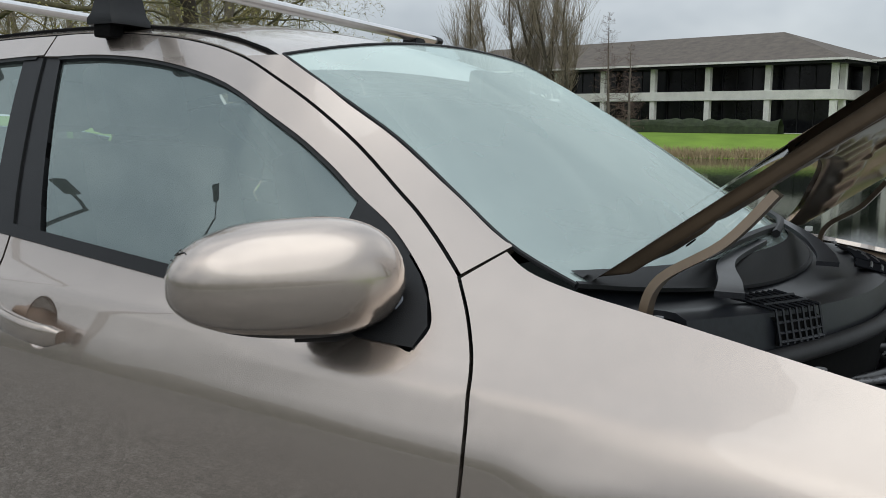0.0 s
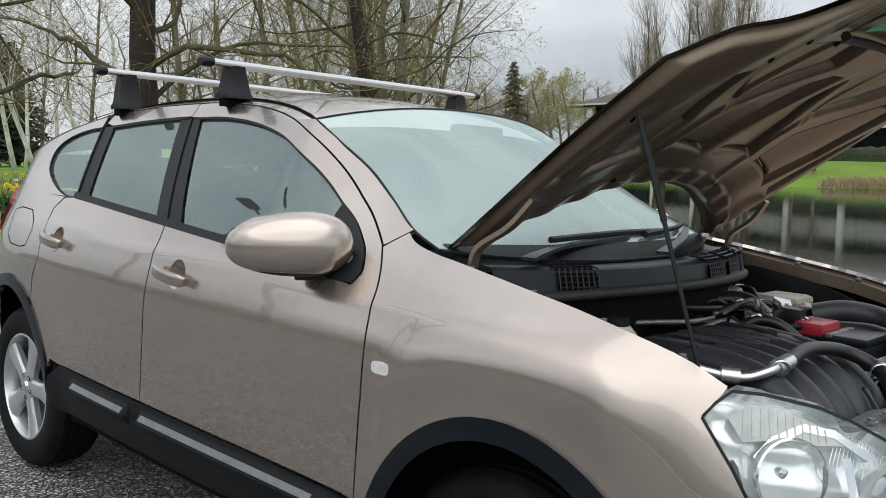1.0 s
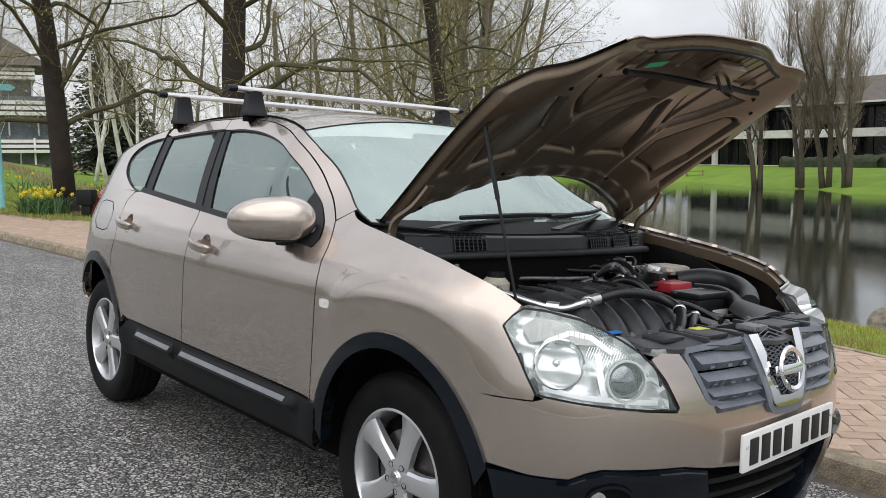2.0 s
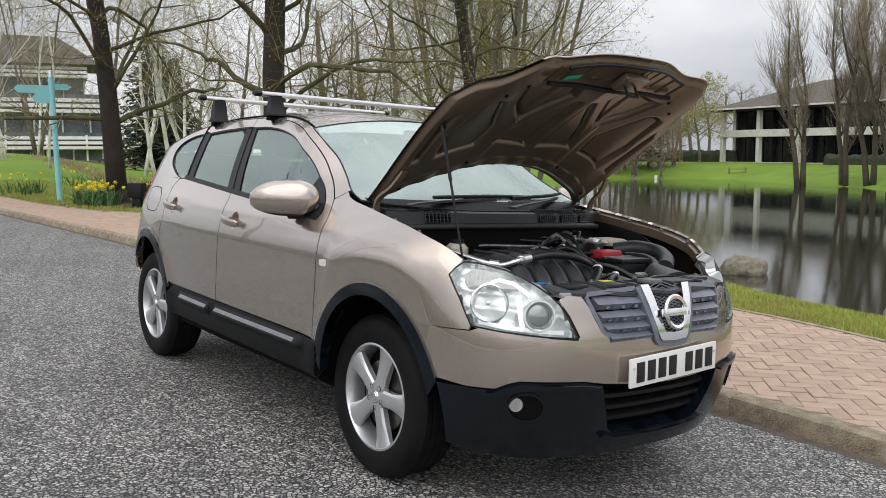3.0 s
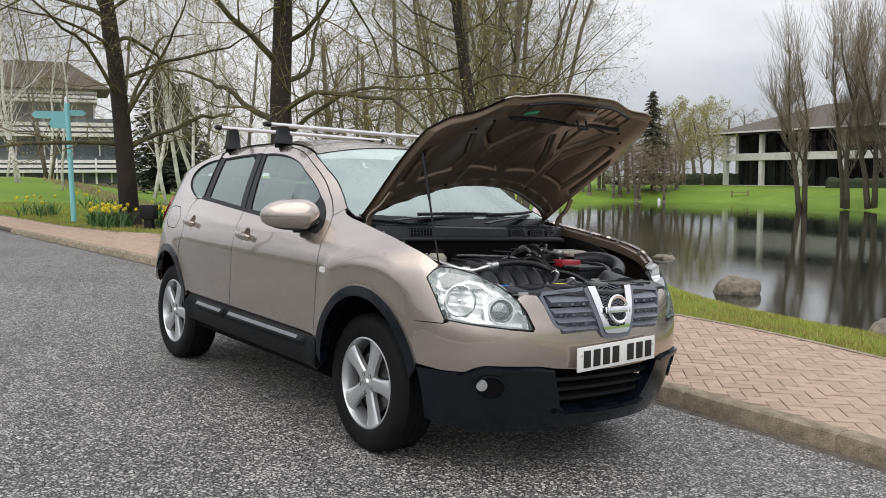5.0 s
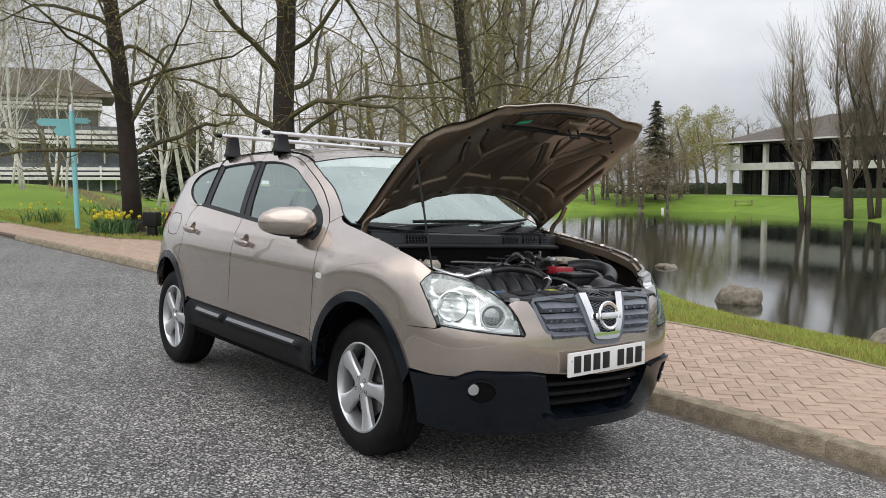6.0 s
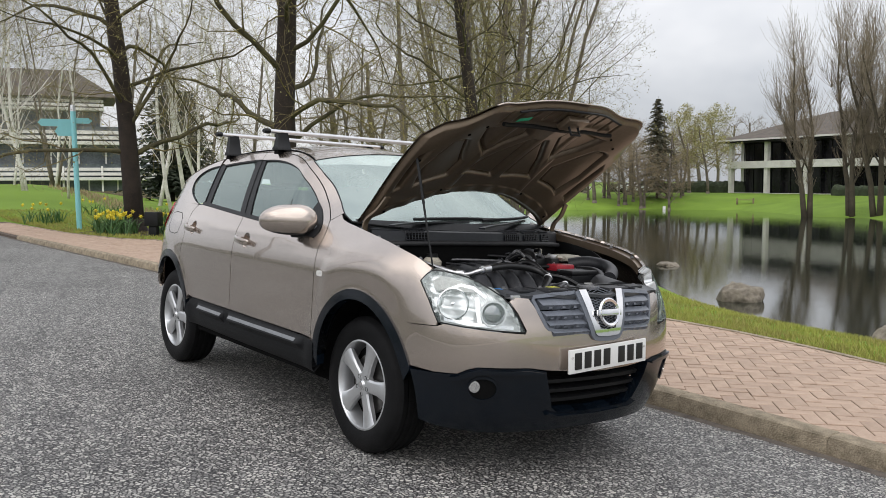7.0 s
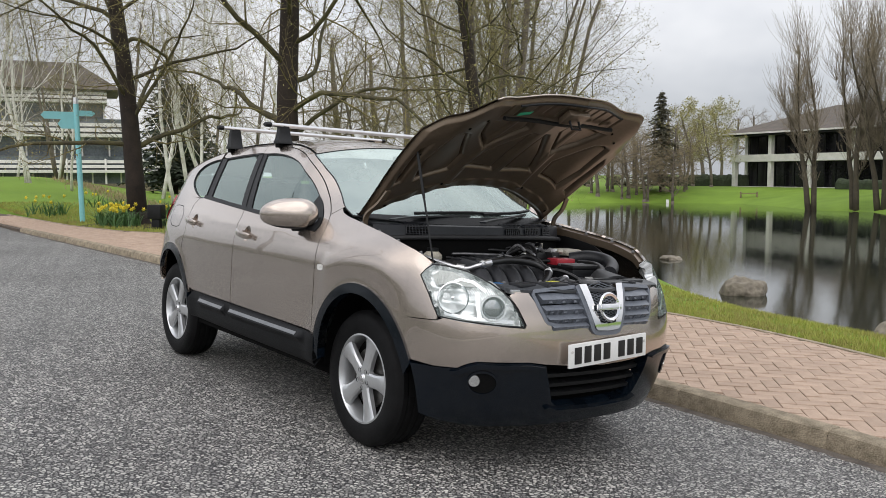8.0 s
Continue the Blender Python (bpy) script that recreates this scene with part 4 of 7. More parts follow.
def sill_rise(u, z):
    """The sill's section: a raised strip with a sloping upper face, broken between the doors."""
    base = float(np.interp(z, [.33, .36, .40, .49, .535], [-.015, .006, .014, .014, .006]))
    strip = float(np.interp(z, [.44, .462, .476, .507, .512], [0, .016, .028, .002, 0]))
    along = max(smooth(-1.49, -1.47, u) * (1 - smooth(-.54, -.47, u)), smooth(-2.03, -1.99, u) * (1 - smooth(-1.58, -1.56, u)))
    return base + strip * along


def wing_rise(u, z):
    """The crest of the flare round the front wheel arch."""
    d = (math.hypot((u - ARCH_F) / .43, (z - .34) / .49) - 1) * .46
    fade = (1 - smooth(.26, .42, u)) * (1 - smooth(.24, .37, -u))
    return .011 * smooth(.0, .125, d) * (1 - smooth(.130, .25, d)) * fade


for side, flip in (("right", False), ("left", True)):
    # front wing
    wing = [(-.404, .508)]
    wing += arch(ARCH_F, 159, 51, -.008)
    wing += [(.449, .718), (.563, .722), (.565, .738), (.511, .833), (.45, .918), (.485, .962)]
    wing += curve([(.49, .972), (.383, 1.022), (.206, 1.066), (.008, 1.098), (-.198, 1.128), (-.31, 1.143), (-.388, 1.160), (-.434, 1.182)], 4)
    wing += [(u + .003, z) for u, z in SEAM]
    panel("front_wing", wing, M["paint"], car, off=wing_rise, step=.025, flip=flip, label="bronze front wing")
    # doors
    d1 = [(-.4155, 1.046)] + [(u - .003, z) for u, z in SEAM if z < 1.04] + [(-.425, .523), (-1.502, .533), (-1.475, .72), (-1.456, .90), (-1.449, .97), (-1.452, 1.06), (-1.462, belt(-1.462))]
    d1 += [(x, belt(x)) for x in (-1.3, -1.1, -.9, -.7, -.6)] + [(-.515, 1.046)]
    front_door = panel("front_door", d1, M["paint"], car, flip=flip, step=.03, holes=((-1.282, .984, .047),), label="bronze front door")
    frame_f = [(u - .002, z - .001) for u, z in DRIP if u > -1.655] + [(-1.668, 1.538), (-1.668, 1.490)] + WTOP[::-1] + [(-.4155, 1.046)] + [(u - .003, z) for u, z in SEAM[::-1] if 1.046 < z][::1]
    panel("window_frame", frame_f, M["paint"], front_door, flip=flip)
    d2 = [(-1.508, .533), (-1.481, .72), (-1.462, .90), (-1.455, .97), (-1.458, 1.06), (-1.468, belt(-1.468)), *[(x, belt(x)) for x in (-1.7, -1.9, -2.1, -2.19)]]
    d2 += [(-2.30, 1.165), (-2.36, 1.12), (-2.345, 1.03), (-2.34, .93), (-2.39, .84)] + [p for p in arch(ARCH_R, 90, 20, -.012) if p[0] > -2.41] + [(-2.215, .548), (-2.16, .536)]
    rear_door = panel("rear_door", d2, M["paint"], car, flip=flip, step=.03, holes=((-2.197, 1.012, .047),), label="bronze rear door")
    frame_r = [(-1.674, 1.538)] + [(u, z - .002) for u, z in DRIP if -2.34 < u < -1.69] + [(-2.32, 1.468), (-2.25, 1.458), (-2.0, 1.478), (-1.75, 1.491), (-1.674, 1.493)]
    panel("window_frame", frame_r, M["paint"], rear_door, flip=flip)
    # rear quarter, with the fuel flap on the right
    q = [(-2.312, 1.168), (-2.368, 1.12), (-2.352, 1.03), (-2.347, .93), (-2.397, .845)] + arch(ARCH_R, 56, 150, -.01) + [(-3.15, .50), (-3.42, .52), (-3.46, .6), (-3.42, .78), (-3.36, .90), (-3.30, 1.05), (-3.26, 1.17)]
    q += [(-2.9, 1.172), (-2.5, 1.172)]
    panel("rear_quarter", q, M["paint"], car, flip=flip, label="bronze rear wing")
    if not flip:
        panel("fuel_flap_gap", [(-2.775, 1.090), (-2.70, 1.104), (-2.572, 1.100), (-2.500, 1.06), (-2.474, 1.02), (-2.498, .962), (-2.56, .950), (-2.68, .954), (-2.735, .985)], M["shadow"], car, width=.004, closed=True, off=.001, rim=0, label="thin gap round the fuel flap")
    # side glass
    glass_f = [(x, belt(x) + .014) for x in (-.62, -.8, -1.0, -1.2, -1.372)] + [(-1.612, 1.486)] + [p for p in WTOP[::-1] if p[0] < -.60][1:]
    panel("side_window", glass_f, M["pane"], front_door, off=-.012, flip=flip, rim=0, label="front side window")
    glass_r = [(-1.552, belt(-1.552) + .014), (-2.105, 1.176), (-2.245, 1.454), (-2.0, 1.474), (-1.757, 1.487)]
    panel("side_window", glass_r, M["pane"], rear_door, off=-.012, flip=flip, rim=0, label="rear side window")
    post = [(-1.378, belt(-1.378) + .006), (-1.545, belt(-1.545) + .006), (-1.752, 1.490), (-1.618, 1.492)]
    panel("pillar_trim", post, M["black"], car, off=-.006, flip=flip, rim=.02, label="black centre pillar trim")
    panel("pillar_gap", [(-1.466, belt(-1.466) + .01), (-1.672, 1.49)], M["shadow"], car, width=.008, off=-.004, flip=flip, rim=0)
    post2 = [(-2.112, 1.172), (-2.20, 1.166), (-2.345, 1.455), (-2.252, 1.460)]
    panel("pillar_trim", post2, M["black"], car, off=-.006, flip=flip, rim=.02)
    quarter_glass = curve([(-2.345, 1.452), (-2.47, 1.440), (-2.60, 1.412), (-2.68, 1.37), (-2.685, 1.32), (-2.62, 1.262), (-2.48, 1.21), (-2.34, 1.176), (-2.205, 1.168)], 4)
    panel("quarter_window", quarter_glass, M["pane"], car, off=-.010, flip=flip, rim=0, label="small rear quarter window")
    # painted pillar round the quarter window up to the roof
    dpil = [p for p in DRIP if p[0] < -2.32]
    rear_p = dpil + [(-3.12, 1.25), (-3.22, 1.172), (-2.31, 1.172)] + [(u, z) for u, z in quarter_glass[::-1]]
    panel("rear_pillar", rear_p, M["paint"], car, flip=flip, label="bronze rear pillar")
    # A pillar between the door and the screen
    apil = [(u + .002, z + .002) for u, z in DRIP if u > -1.07] + SCREEN[::-1]
    panel("screen_pillar", apil, M["paint"], car, flip=flip, label="bronze windscreen pillar")
    panel("door_seal", [(u, z + .001) for u, z in DRIP if u < -.49], M["shadow"], car, width=.006, off=-.002, flip=flip, rim=0)
    panel("window_seal", [p for p in WTOP if p[0] < -.56], M["black"], front_door, width=.011, off=-.003, flip=flip, rim=.01, label="black window seal")
    panel("window_seal", [(-1.70, 1.491), (-1.80, 1.487), (-2.0, 1.476), (-2.15, 1.464), (-2.26, 1.455)], M["black"], rear_door, width=.011, off=-.003, flip=flip, rim=.01, label="black window seal")
    panel("window_seal", quarter_glass, M["black"], car, width=.009, closed=True, off=-.001, flip=flip, rim=.01)
    panel("belt_moulding", [(x, belt(x) + .008) for x in (-.60, -.9, -1.2, -1.5, -1.8, -2.1, -2.22)], M["black"], car, width=.022, off=.006, flip=flip, rim=.02, label="black window-sill moulding")
    # mirror corner
    sail = [(-.506, 1.05), (-.497, 1.078), (-.517, 1.112), (-.545, 1.141), (-.62, 1.197), (-.70, 1.243), (-.70, 1.18), (-.68, 1.075), (-.60, 1.052)]
    panel("mirror_corner", sail, M["black"], front_door, off=.004, flip=flip, rim=.02, label="black mirror corner piece")
    # cladding: arches and sill
    lip_f = arch(ARCH_F, 166, 20) + arch(ARCH_F, 14, 174, -.05)
    panel("wheel_arch_trim", lip_f, M["clad"], car, off=.010, flip=flip, rim=.05, label="black front wheel-arch trim")
    lip_r = arch(ARCH_R, 22, 138) + arch(ARCH_R, 140, 8, -.05)
    panel("wheel_arch_trim", lip_r, M["clad"], car, off=.006, flip=flip, rim=.03, label="black rear wheel-arch trim")
    sill = [(-.36, .505), (-.41, .517), (-.8, .524), (-1.5, .529), (-2.14, .533), (-2.215, .48), (-2.235, .42), (-2.20, .355), (-.40, .335), (-.372, .42)]
    panel("sill_cladding", sill, M["sill"], car, off=sill_rise, flip=flip, step=.014, rim=.05, label="black plastic sill cladding with raised strips")
    # sky reflection on the raised strips' upper faces, put in as grey bands
    for u0, u1 in ((-1.462, -.56), (-1.985, -1.585)):
        panel("sill_strip", [(u0, .4935), ((u0 + u1) / 2, .4925), (u1, .4915)], M["strip"], car, width=.015, off=lambda u, z: sill_rise(u, z) + .0025, flip=flip, step=.03, rim=.004, label="satin grey band painted as sky sheen on the sill strip's top edge")
    # added near-black sheet that closes the gaps and stands for the shade in them
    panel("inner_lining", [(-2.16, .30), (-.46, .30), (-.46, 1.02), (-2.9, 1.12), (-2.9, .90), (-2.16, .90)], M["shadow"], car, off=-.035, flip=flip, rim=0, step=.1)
    # indicator repeater
    rep = [(-.325 + .030 * math.copysign(abs(math.cos(a)) ** .6, math.cos(a)), .874 + .015 * math.copysign(abs(math.sin(a)) ** .6, math.sin(a))) for a in np.linspace(0, math.tau, 24, endpoint=False)]
    panel("side_repeater", rep, M["amber"], car, off=.006, flip=flip, step=.01, rim=.007, label="clear oval side indicator")
    # headlamp
    HEAD = [(.452, .914), (.472, .942), (.499, .964), (.56, .962), (.679, .943), (.75, .922), (.816, .893), (.87, .862), (.905, .83), (.938, .782), (.972, .716), (.968, .708), (.85, .714), (.682, .727), (.57, .738), (.54, .785), (.511, .833)]
    lamp = panel("headlamp", HEAD, M["silver"], car, step=.02, off=lambda u, z: -.050 + .007 * math.sin(38 * u + 9 * z) + .004 * math.sin(95 * z), flip=flip, rim=-.044, label="large clear headlamp with chrome reflectors")
    panel("lens", HEAD, M["lens"], lamp, off=.001, flip=flip, rim=0, label="clear lamp lens")
    panel("lens_edge", HEAD, M["black"], lamp, width=.006, closed=True, off=.002, flip=flip, rim=0)
    for u, z, r, projector in ((.622, .829, .066, False), (.830, .793, .054, True)):
        c = body(u, z) - skin_normal(u, z) * .030
        ax = Vector(np.array((.86, -.45, .0)) * .6 + np.array(skin_normal(u, z)) * .4).normalized()
        m = Matrix.Translation(Vector(c)) @ ax.to_track_quat("Y", "Z").to_matrix().to_4x4()
        if flip:
            m = Matrix.Diagonal((1, -1, 1, 1)) @ m
        bm = bmesh.new()
        if projector:
            lathe(bm, [(r * 1.02, -.07), (r * 1.10, -.012), (r * 1.14, .004), (r * 1.10, .012), (r * .98, .012), (r * .93, .0)], 40, m, close=False)
            part("barrel", bm, M["silver"], lamp, "silver projector barrel")
            bm = bmesh.new()
            lathe(bm, [(r * .93, -.002), (r * .70, .008), (r * .40, .014), (.001, .016)], 32, m)
            part("projector_lens", bm, M["dark_lens"], lamp, "dark round projector lens")
        else:
            lathe(bm, [(r * 1.02, .004), (r * .97, -.012), (r * .82, -.036), (r * .52, -.060), (r * .22, -.070), (.001, -.071)], 40, m, close=False)
            part("reflector", bm, M["bowl"], lamp, "deep smooth reflector bowl")
            bm = bmesh.new()
            lathe(bm, [(r * .98, .002), (r * 1.03, .010), (r * 1.09, .008), (r * 1.10, -.002), (r * 1.02, -.006)], 40, m, close=False)
            part("bezel", bm, M["chrome"], lamp, "thin chrome bezel ring")
            bm = bmesh.new()
            lathe(bm, [(.001, -.020), (r * .15, -.022), (r * .19, -.034), (r * .16, -.07)], 16, m)
            part("bulb", bm, M["chrome"], lamp, "bulb behind a chrome shield")
    ind = [(.500, .920), (.535, .948), (.60, .945), (.70, .915), (.745, .885), (.66, .885), (.58, .888), (.53, .880)]
    panel("indicator", ind, M["amber"], lamp, off=-.022, flip=flip, rim=.03, step=.03, label="frosted ribbed indicator")
    for k in range(11):
        u0 = .528 + k * .017
        zt = float(np.interp(u0, [.5, .535, .60, .70, .745], [.920, .948, .945, .915, .885])) - .004
        panel("indicator_rib", [(u0 + .002, .890), (u0, zt)], M["amber"], lamp, width=.003, off=-.019, flip=flip, rim=.006)
    for k in range(24):
        u0 = .735 + k * .0075
        z1 = float(np.interp(u0, [.679, .75, .816, .87, .905, .938], [.943, .922, .893, .862, .83, .782])) - .012
        panel("lamp_flute", [(u0 - .030, z1 - .058), (u0, z1)], M["bowl"], lamp, width=.0018, off=-.030, flip=flip, rim=0)
    panel("lamp_brow", [(.555, .852), (.585, .888), (.65, .914), (.72, .905), (.79, .865)], M["bowl"], lamp, width=.014, off=-.020, flip=flip, rim=.03, label="curved chrome brow")
    panel("lamp_brow", [(.57, .757), (.70, .742), (.82, .735), (.93, .728)], M["bowl"], lamp, width=.016, off=-.030, flip=flip, rim=.03)
    panel("lamp_divider", [(.745, .865), (.752, .80), (.765, .745)], M["bowl"], lamp, width=.020, off=-.030, flip=flip, rim=.03, label="chrome divider between the reflectors")
    # tail lamp
    tail = [(-3.02, 1.00), (-2.99, 1.10), (-3.08, 1.165), (-3.30, 1.165), (-3.38, 1.05), (-3.40, .95), (-3.2, .93)]
    panel("tail_lamp", tail, M["tail"], car, off=.012, flip=flip, rim=.02, label="red rear lamp")

# nose
BUMP = arch(ARCH_F, 22, 51) + [(.449, .714), (.563, .718), (.60, .732), (.682, .722), (.85, .709), (.975, .701), (.982, .716), (.945, .79), (.905, .845), (.93, .862), (1.000, .858), (1.040, .80), (1.075, .727), (1.11, .712), (1.30, .698), (1.345, .672), (U_NOSE, .665)]
BUMP += [(U_NOSE, .515), (1.25, .522), (1.085, .536), (1.005, .548), (.761, .549), (.716, .536), (.671, .514), (.56, .511)]
bumper = panel("front_bumper", BUMP, M["paint"], car, both=True, label="bronze front bumper")
LOW = arch(ARCH_F, -8, 20) + [(.56, .508), (.671, .510), (.716, .532), (.761, .545), (1.005, .544), (1.083, .530), (1.10, .47), (1.146, .351), (1.18, .328), (1.30, .322), (U_NOSE, .320), (U_NOSE, .235), (1.2, .235), (.8, .235), (.55, .25)]
lower = panel("lower_bumper", LOW, M["clad"], car, off=.006, both=True, rim=.06, label="black plastic lower bumper")
for flip in (False, True):
    panel("bumper_step", [(.64, .503), (.671, .505), (.716, .527), (.761, .540), (1.000, .538), (1.07, .528), (1.06, .518), (.99, .522), (.78, .522), (.72, .505), (.68, .487), (.64, .488)], M["clad"], lower, off=.022, flip=flip, rim=.03)
# near-black sheet behind the slats stands for the shade in the intake
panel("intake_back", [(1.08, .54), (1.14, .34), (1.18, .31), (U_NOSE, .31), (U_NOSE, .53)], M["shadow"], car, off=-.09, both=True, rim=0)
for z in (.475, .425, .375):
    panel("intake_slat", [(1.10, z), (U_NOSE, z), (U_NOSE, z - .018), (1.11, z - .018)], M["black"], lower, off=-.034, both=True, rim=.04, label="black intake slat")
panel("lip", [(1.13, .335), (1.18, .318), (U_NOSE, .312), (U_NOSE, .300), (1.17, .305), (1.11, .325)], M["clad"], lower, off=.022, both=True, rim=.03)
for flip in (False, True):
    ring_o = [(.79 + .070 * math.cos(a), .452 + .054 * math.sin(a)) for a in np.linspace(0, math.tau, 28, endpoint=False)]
    # flat near-black disc: the shade of the lamp's recess is painted
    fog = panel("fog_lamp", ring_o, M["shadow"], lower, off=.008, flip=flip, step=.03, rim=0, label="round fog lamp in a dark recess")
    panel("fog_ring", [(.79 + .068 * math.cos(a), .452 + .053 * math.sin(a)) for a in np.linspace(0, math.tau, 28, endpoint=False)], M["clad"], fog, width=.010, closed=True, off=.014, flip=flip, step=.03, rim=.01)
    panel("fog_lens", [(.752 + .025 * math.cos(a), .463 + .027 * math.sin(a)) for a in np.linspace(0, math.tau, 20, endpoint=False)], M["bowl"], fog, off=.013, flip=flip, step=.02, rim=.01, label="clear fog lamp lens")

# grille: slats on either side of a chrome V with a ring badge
# near-black sheet set behind the slats as the grille's inner shade
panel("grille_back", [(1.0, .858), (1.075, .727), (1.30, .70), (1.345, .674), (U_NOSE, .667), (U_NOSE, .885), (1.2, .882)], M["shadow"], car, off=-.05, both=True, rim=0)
grille = new("grille")
grille.parent, grille["label"] = car, "slate-blue plastic grille"
for flip in (False, True):
    panel("grille_frame", [(1.262, .884), (1.14, .876), (1.03, .866), (1.022, .852), (1.045, .80), (1.078, .735), (1.09, .724), (1.12, .716), (1.31, .702)], M["grille"], grille, width=.016, off=.002, flip=flip, rim=.04)
for z0, z1, ua, ub in ((.868, .834, 1.050, 1.275), (.813, .788, 1.062, 1.288), (.770, .747, 1.078, 1.302), (.731, .713, 1.098, 1.314)):
    for flip in (False, True):
        panel("grille_slat", [(ua, z0 - .008), (ub, z0), (ub + .008, z1 - .004), (ua + .012, z1 - .008)], M["grille"], grille, off=lambda u, z, lo=z1 - .006, hi=z0 - .004: .010 - .024 * (z - lo) / (hi - lo), flip=flip, step=.02, rim=.03, label="slate-blue grille slat")
for uu in (1.10, 1.17, 1.235):
    for z in (.824, .779, .739):
        for flip in (False, True):
            panel("grille_stud", [(uu, z - .010), (uu + .018, z - .009), (uu + .014, z + .010), (uu + .004, z + .009)], M["grille"], grille, off=.002, flip=flip, rim=.03, step=.04)
panel("grille_surround", [(1.266, .886), (1.30, .775), (1.330, .693), (1.345, .676), (1.37, .670), (U_NOSE, .668)], M["grille"], car, width=.022, off=.012, both=True, rim=.03, label="slate surround of the badge panel")
chrome_v = panel("chrome_badge_panel", [(1.276, .890), (1.310, .775), (1.342, .694), (1.356, .684), (U_NOSE, .680), (U_NOSE, .712), (1.372, .716), (1.345, .80), (1.322, .890)], M["chrome"], car, off=.018, both=True, rim=.03, label="chrome V-shaped badge panel")
panel("mesh_insert", [(1.322, .886), (1.345, .80), (1.37, .716), (U_NOSE, .712), (U_NOSE, .886)], M["black"], chrome_v, off=-.01, both=True, rim=0, step=.03)
for k in range(14):
    zz = .715 + k * .0125
    for d in (-1, 1):
        panel("mesh_wire", [(1.345 - (zz - .72) * .14, zz), (U_NOSE, zz + d * .03)], M["grille"], chrome_v, width=.0028, off=-.005, both=True, rim=.004)
nose_x = float(body(U_NOSE, .79)[0])
bm = bmesh.new()
ringm = Matrix.Translation((nose_x + .028, 0, .792)) @ pose(0, 0, 0, 0, 0, -90) @ pose(0, 0, 0, 12, 0, 0)
lathe(bm, [(.065, .0), (.070, .008), (.063, .015), (.052, .011), (.049, .0)], 36, ringm, close=False)
badge = part("badge_ring", bm, M["chrome"], chrome_v, "chrome ring badge")
bm = bmesh.new()
box(bm, -.077, .077, -.002, .013, -.015, .015, .004, ringm)
part("badge_bar", bm, M["chrome"], chrome_v, "plain chrome bar across the ring")

# number plate
plate_m = Matrix.Translation((.905, 0, .588)) @ pose(0, 0, 0, 0, -3, 90)
plate = new("number_plate")
plate.parent, plate["label"] = car, "white front number plate with black bars on the bumper"
bm = bmesh.new()
box(bm, -.26, .26, -.006, .006, -.056, .056, .004, plate_m)
part("plate", bm, M["white"], plate)
for k, x in enumerate((-.205, -.142, -.079, -.016, .084, .147, .210)):
    bm = bmesh.new()
    box(bm, x - .022, x + .022, -.0095, -.004, -.039, .039, .002, plate_m)
    part("bar", bm, M["ink"], plate)
for x in (-.243, .243):
    bm = bmesh.new()
    lathe(bm, [(.007, -.0075), (.006, -.010), (.001, -.0105)], 10, plate_m @ Matrix.Translation((x, 0, .02)))
    part("screw_cap", bm, M["amber"], plate)

# roof, windscreen


def edge_at(x):
    z = float(np.interp(-x, [-u for u, _ in DRIP], [z for _, z in DRIP])) + .004
    return z, float(-body(x, z)[1])


def roof_pt(a, b):
    t = 2 * b - 1
    xs = -.965 + .085 * (1 - t * t)
    x = xs + (-3.0 - xs) * a
    z, w = edge_at(x)
    return Vector((x, t * w, z + .068 * (1 - abs(t) ** 2.4) - .012 * smooth(.9, 1, a)))


bm = bmesh.new()
grid(bm, roof_pt, 26, 24)
thicken(bm, .012)
part("roof_panel", bm, M["paint"], car, "bronze roof panel")
for flip in (1, -1):
    bm = bmesh.new()
    tube(bm, [roof_pt(a, .5 + .455 * flip) + Vector((0, 0, .001)) for a in np.linspace(0, .96, 22)], .006, 6)
    part("roof_ditch", bm, M["shadow"], car, "black roof ditch moulding")
panel("tailgate_window", [(-3.24, 1.18), (-3.08, 1.31), (-3.3, 1.33), (U_TAIL, 1.34), (U_TAIL, 1.15)], M["pane"], car, both=True, rim=.01, label="rear window")
panel("tailgate", [(-3.44, .46), (U_TAIL, .46), (U_TAIL, 1.14), (-3.30, 1.165), (-3.37, .95)], M["paint"], car, both=True, label="bronze tailgate")


SIDE = curve([(-.325, .694, 1.146), (-.434, .682, 1.189), (-.559, .636, 1.2555), (-.692, .604, 1.3355), (-.823, .602, 1.4075), (-.962, .596, 1.481)], 8)


def screen_pt(a, b):
    """a: from the foot to the top; b: across."""
    t = 2 * b - 1
    f = a * (len(SIDE) - 1)
    i = min(int(f), len(SIDE) - 2)
    sx, sy, sz = (p + (q - p) * (f - i) for p, q in zip(SIDE[i], SIDE[i + 1]))
    bow = .10 * a * (1 - a)
    cx, cz = -.165 - .718 * a + bow * .5, 1.112 + .434 * a + bow * .75
    k = 1 - abs(t) ** 2.3
    return Vector((sx + (cx - sx) * k, t * sy, sz + (cz - sz) * k))


bm = bmesh.new()
grid(bm, screen_pt, 24, 40)
part("windscreen", bm, M["screen"], car, "large raked windscreen", smooth=3)
bm = bmesh.new()
grid(bm, lambda a, b: screen_pt(-.002 + .085 * a, .02 + .96 * b) + Vector((.0012, 0, .0022)), 4, 40)
part("screen_border", bm, M["black"], car, "black printed border along the foot of the windscreen", smooth=3)
bm = bmesh.new()
edge = [screen_pt(0, b) for b in np.linspace(0, 1, 20)] 
tube(bm, edge, .006, 6)
tube(bm, [screen_pt(1, b) for b in np.linspace(0, 1, 20)], .004, 6)
for b in (0, 1):
    tube(bm, [screen_pt(a, b) for a in np.linspace(0, 1, 24)], .004, 6)
part("screen_seal", bm, M["black"], car, "black windscreen seal")

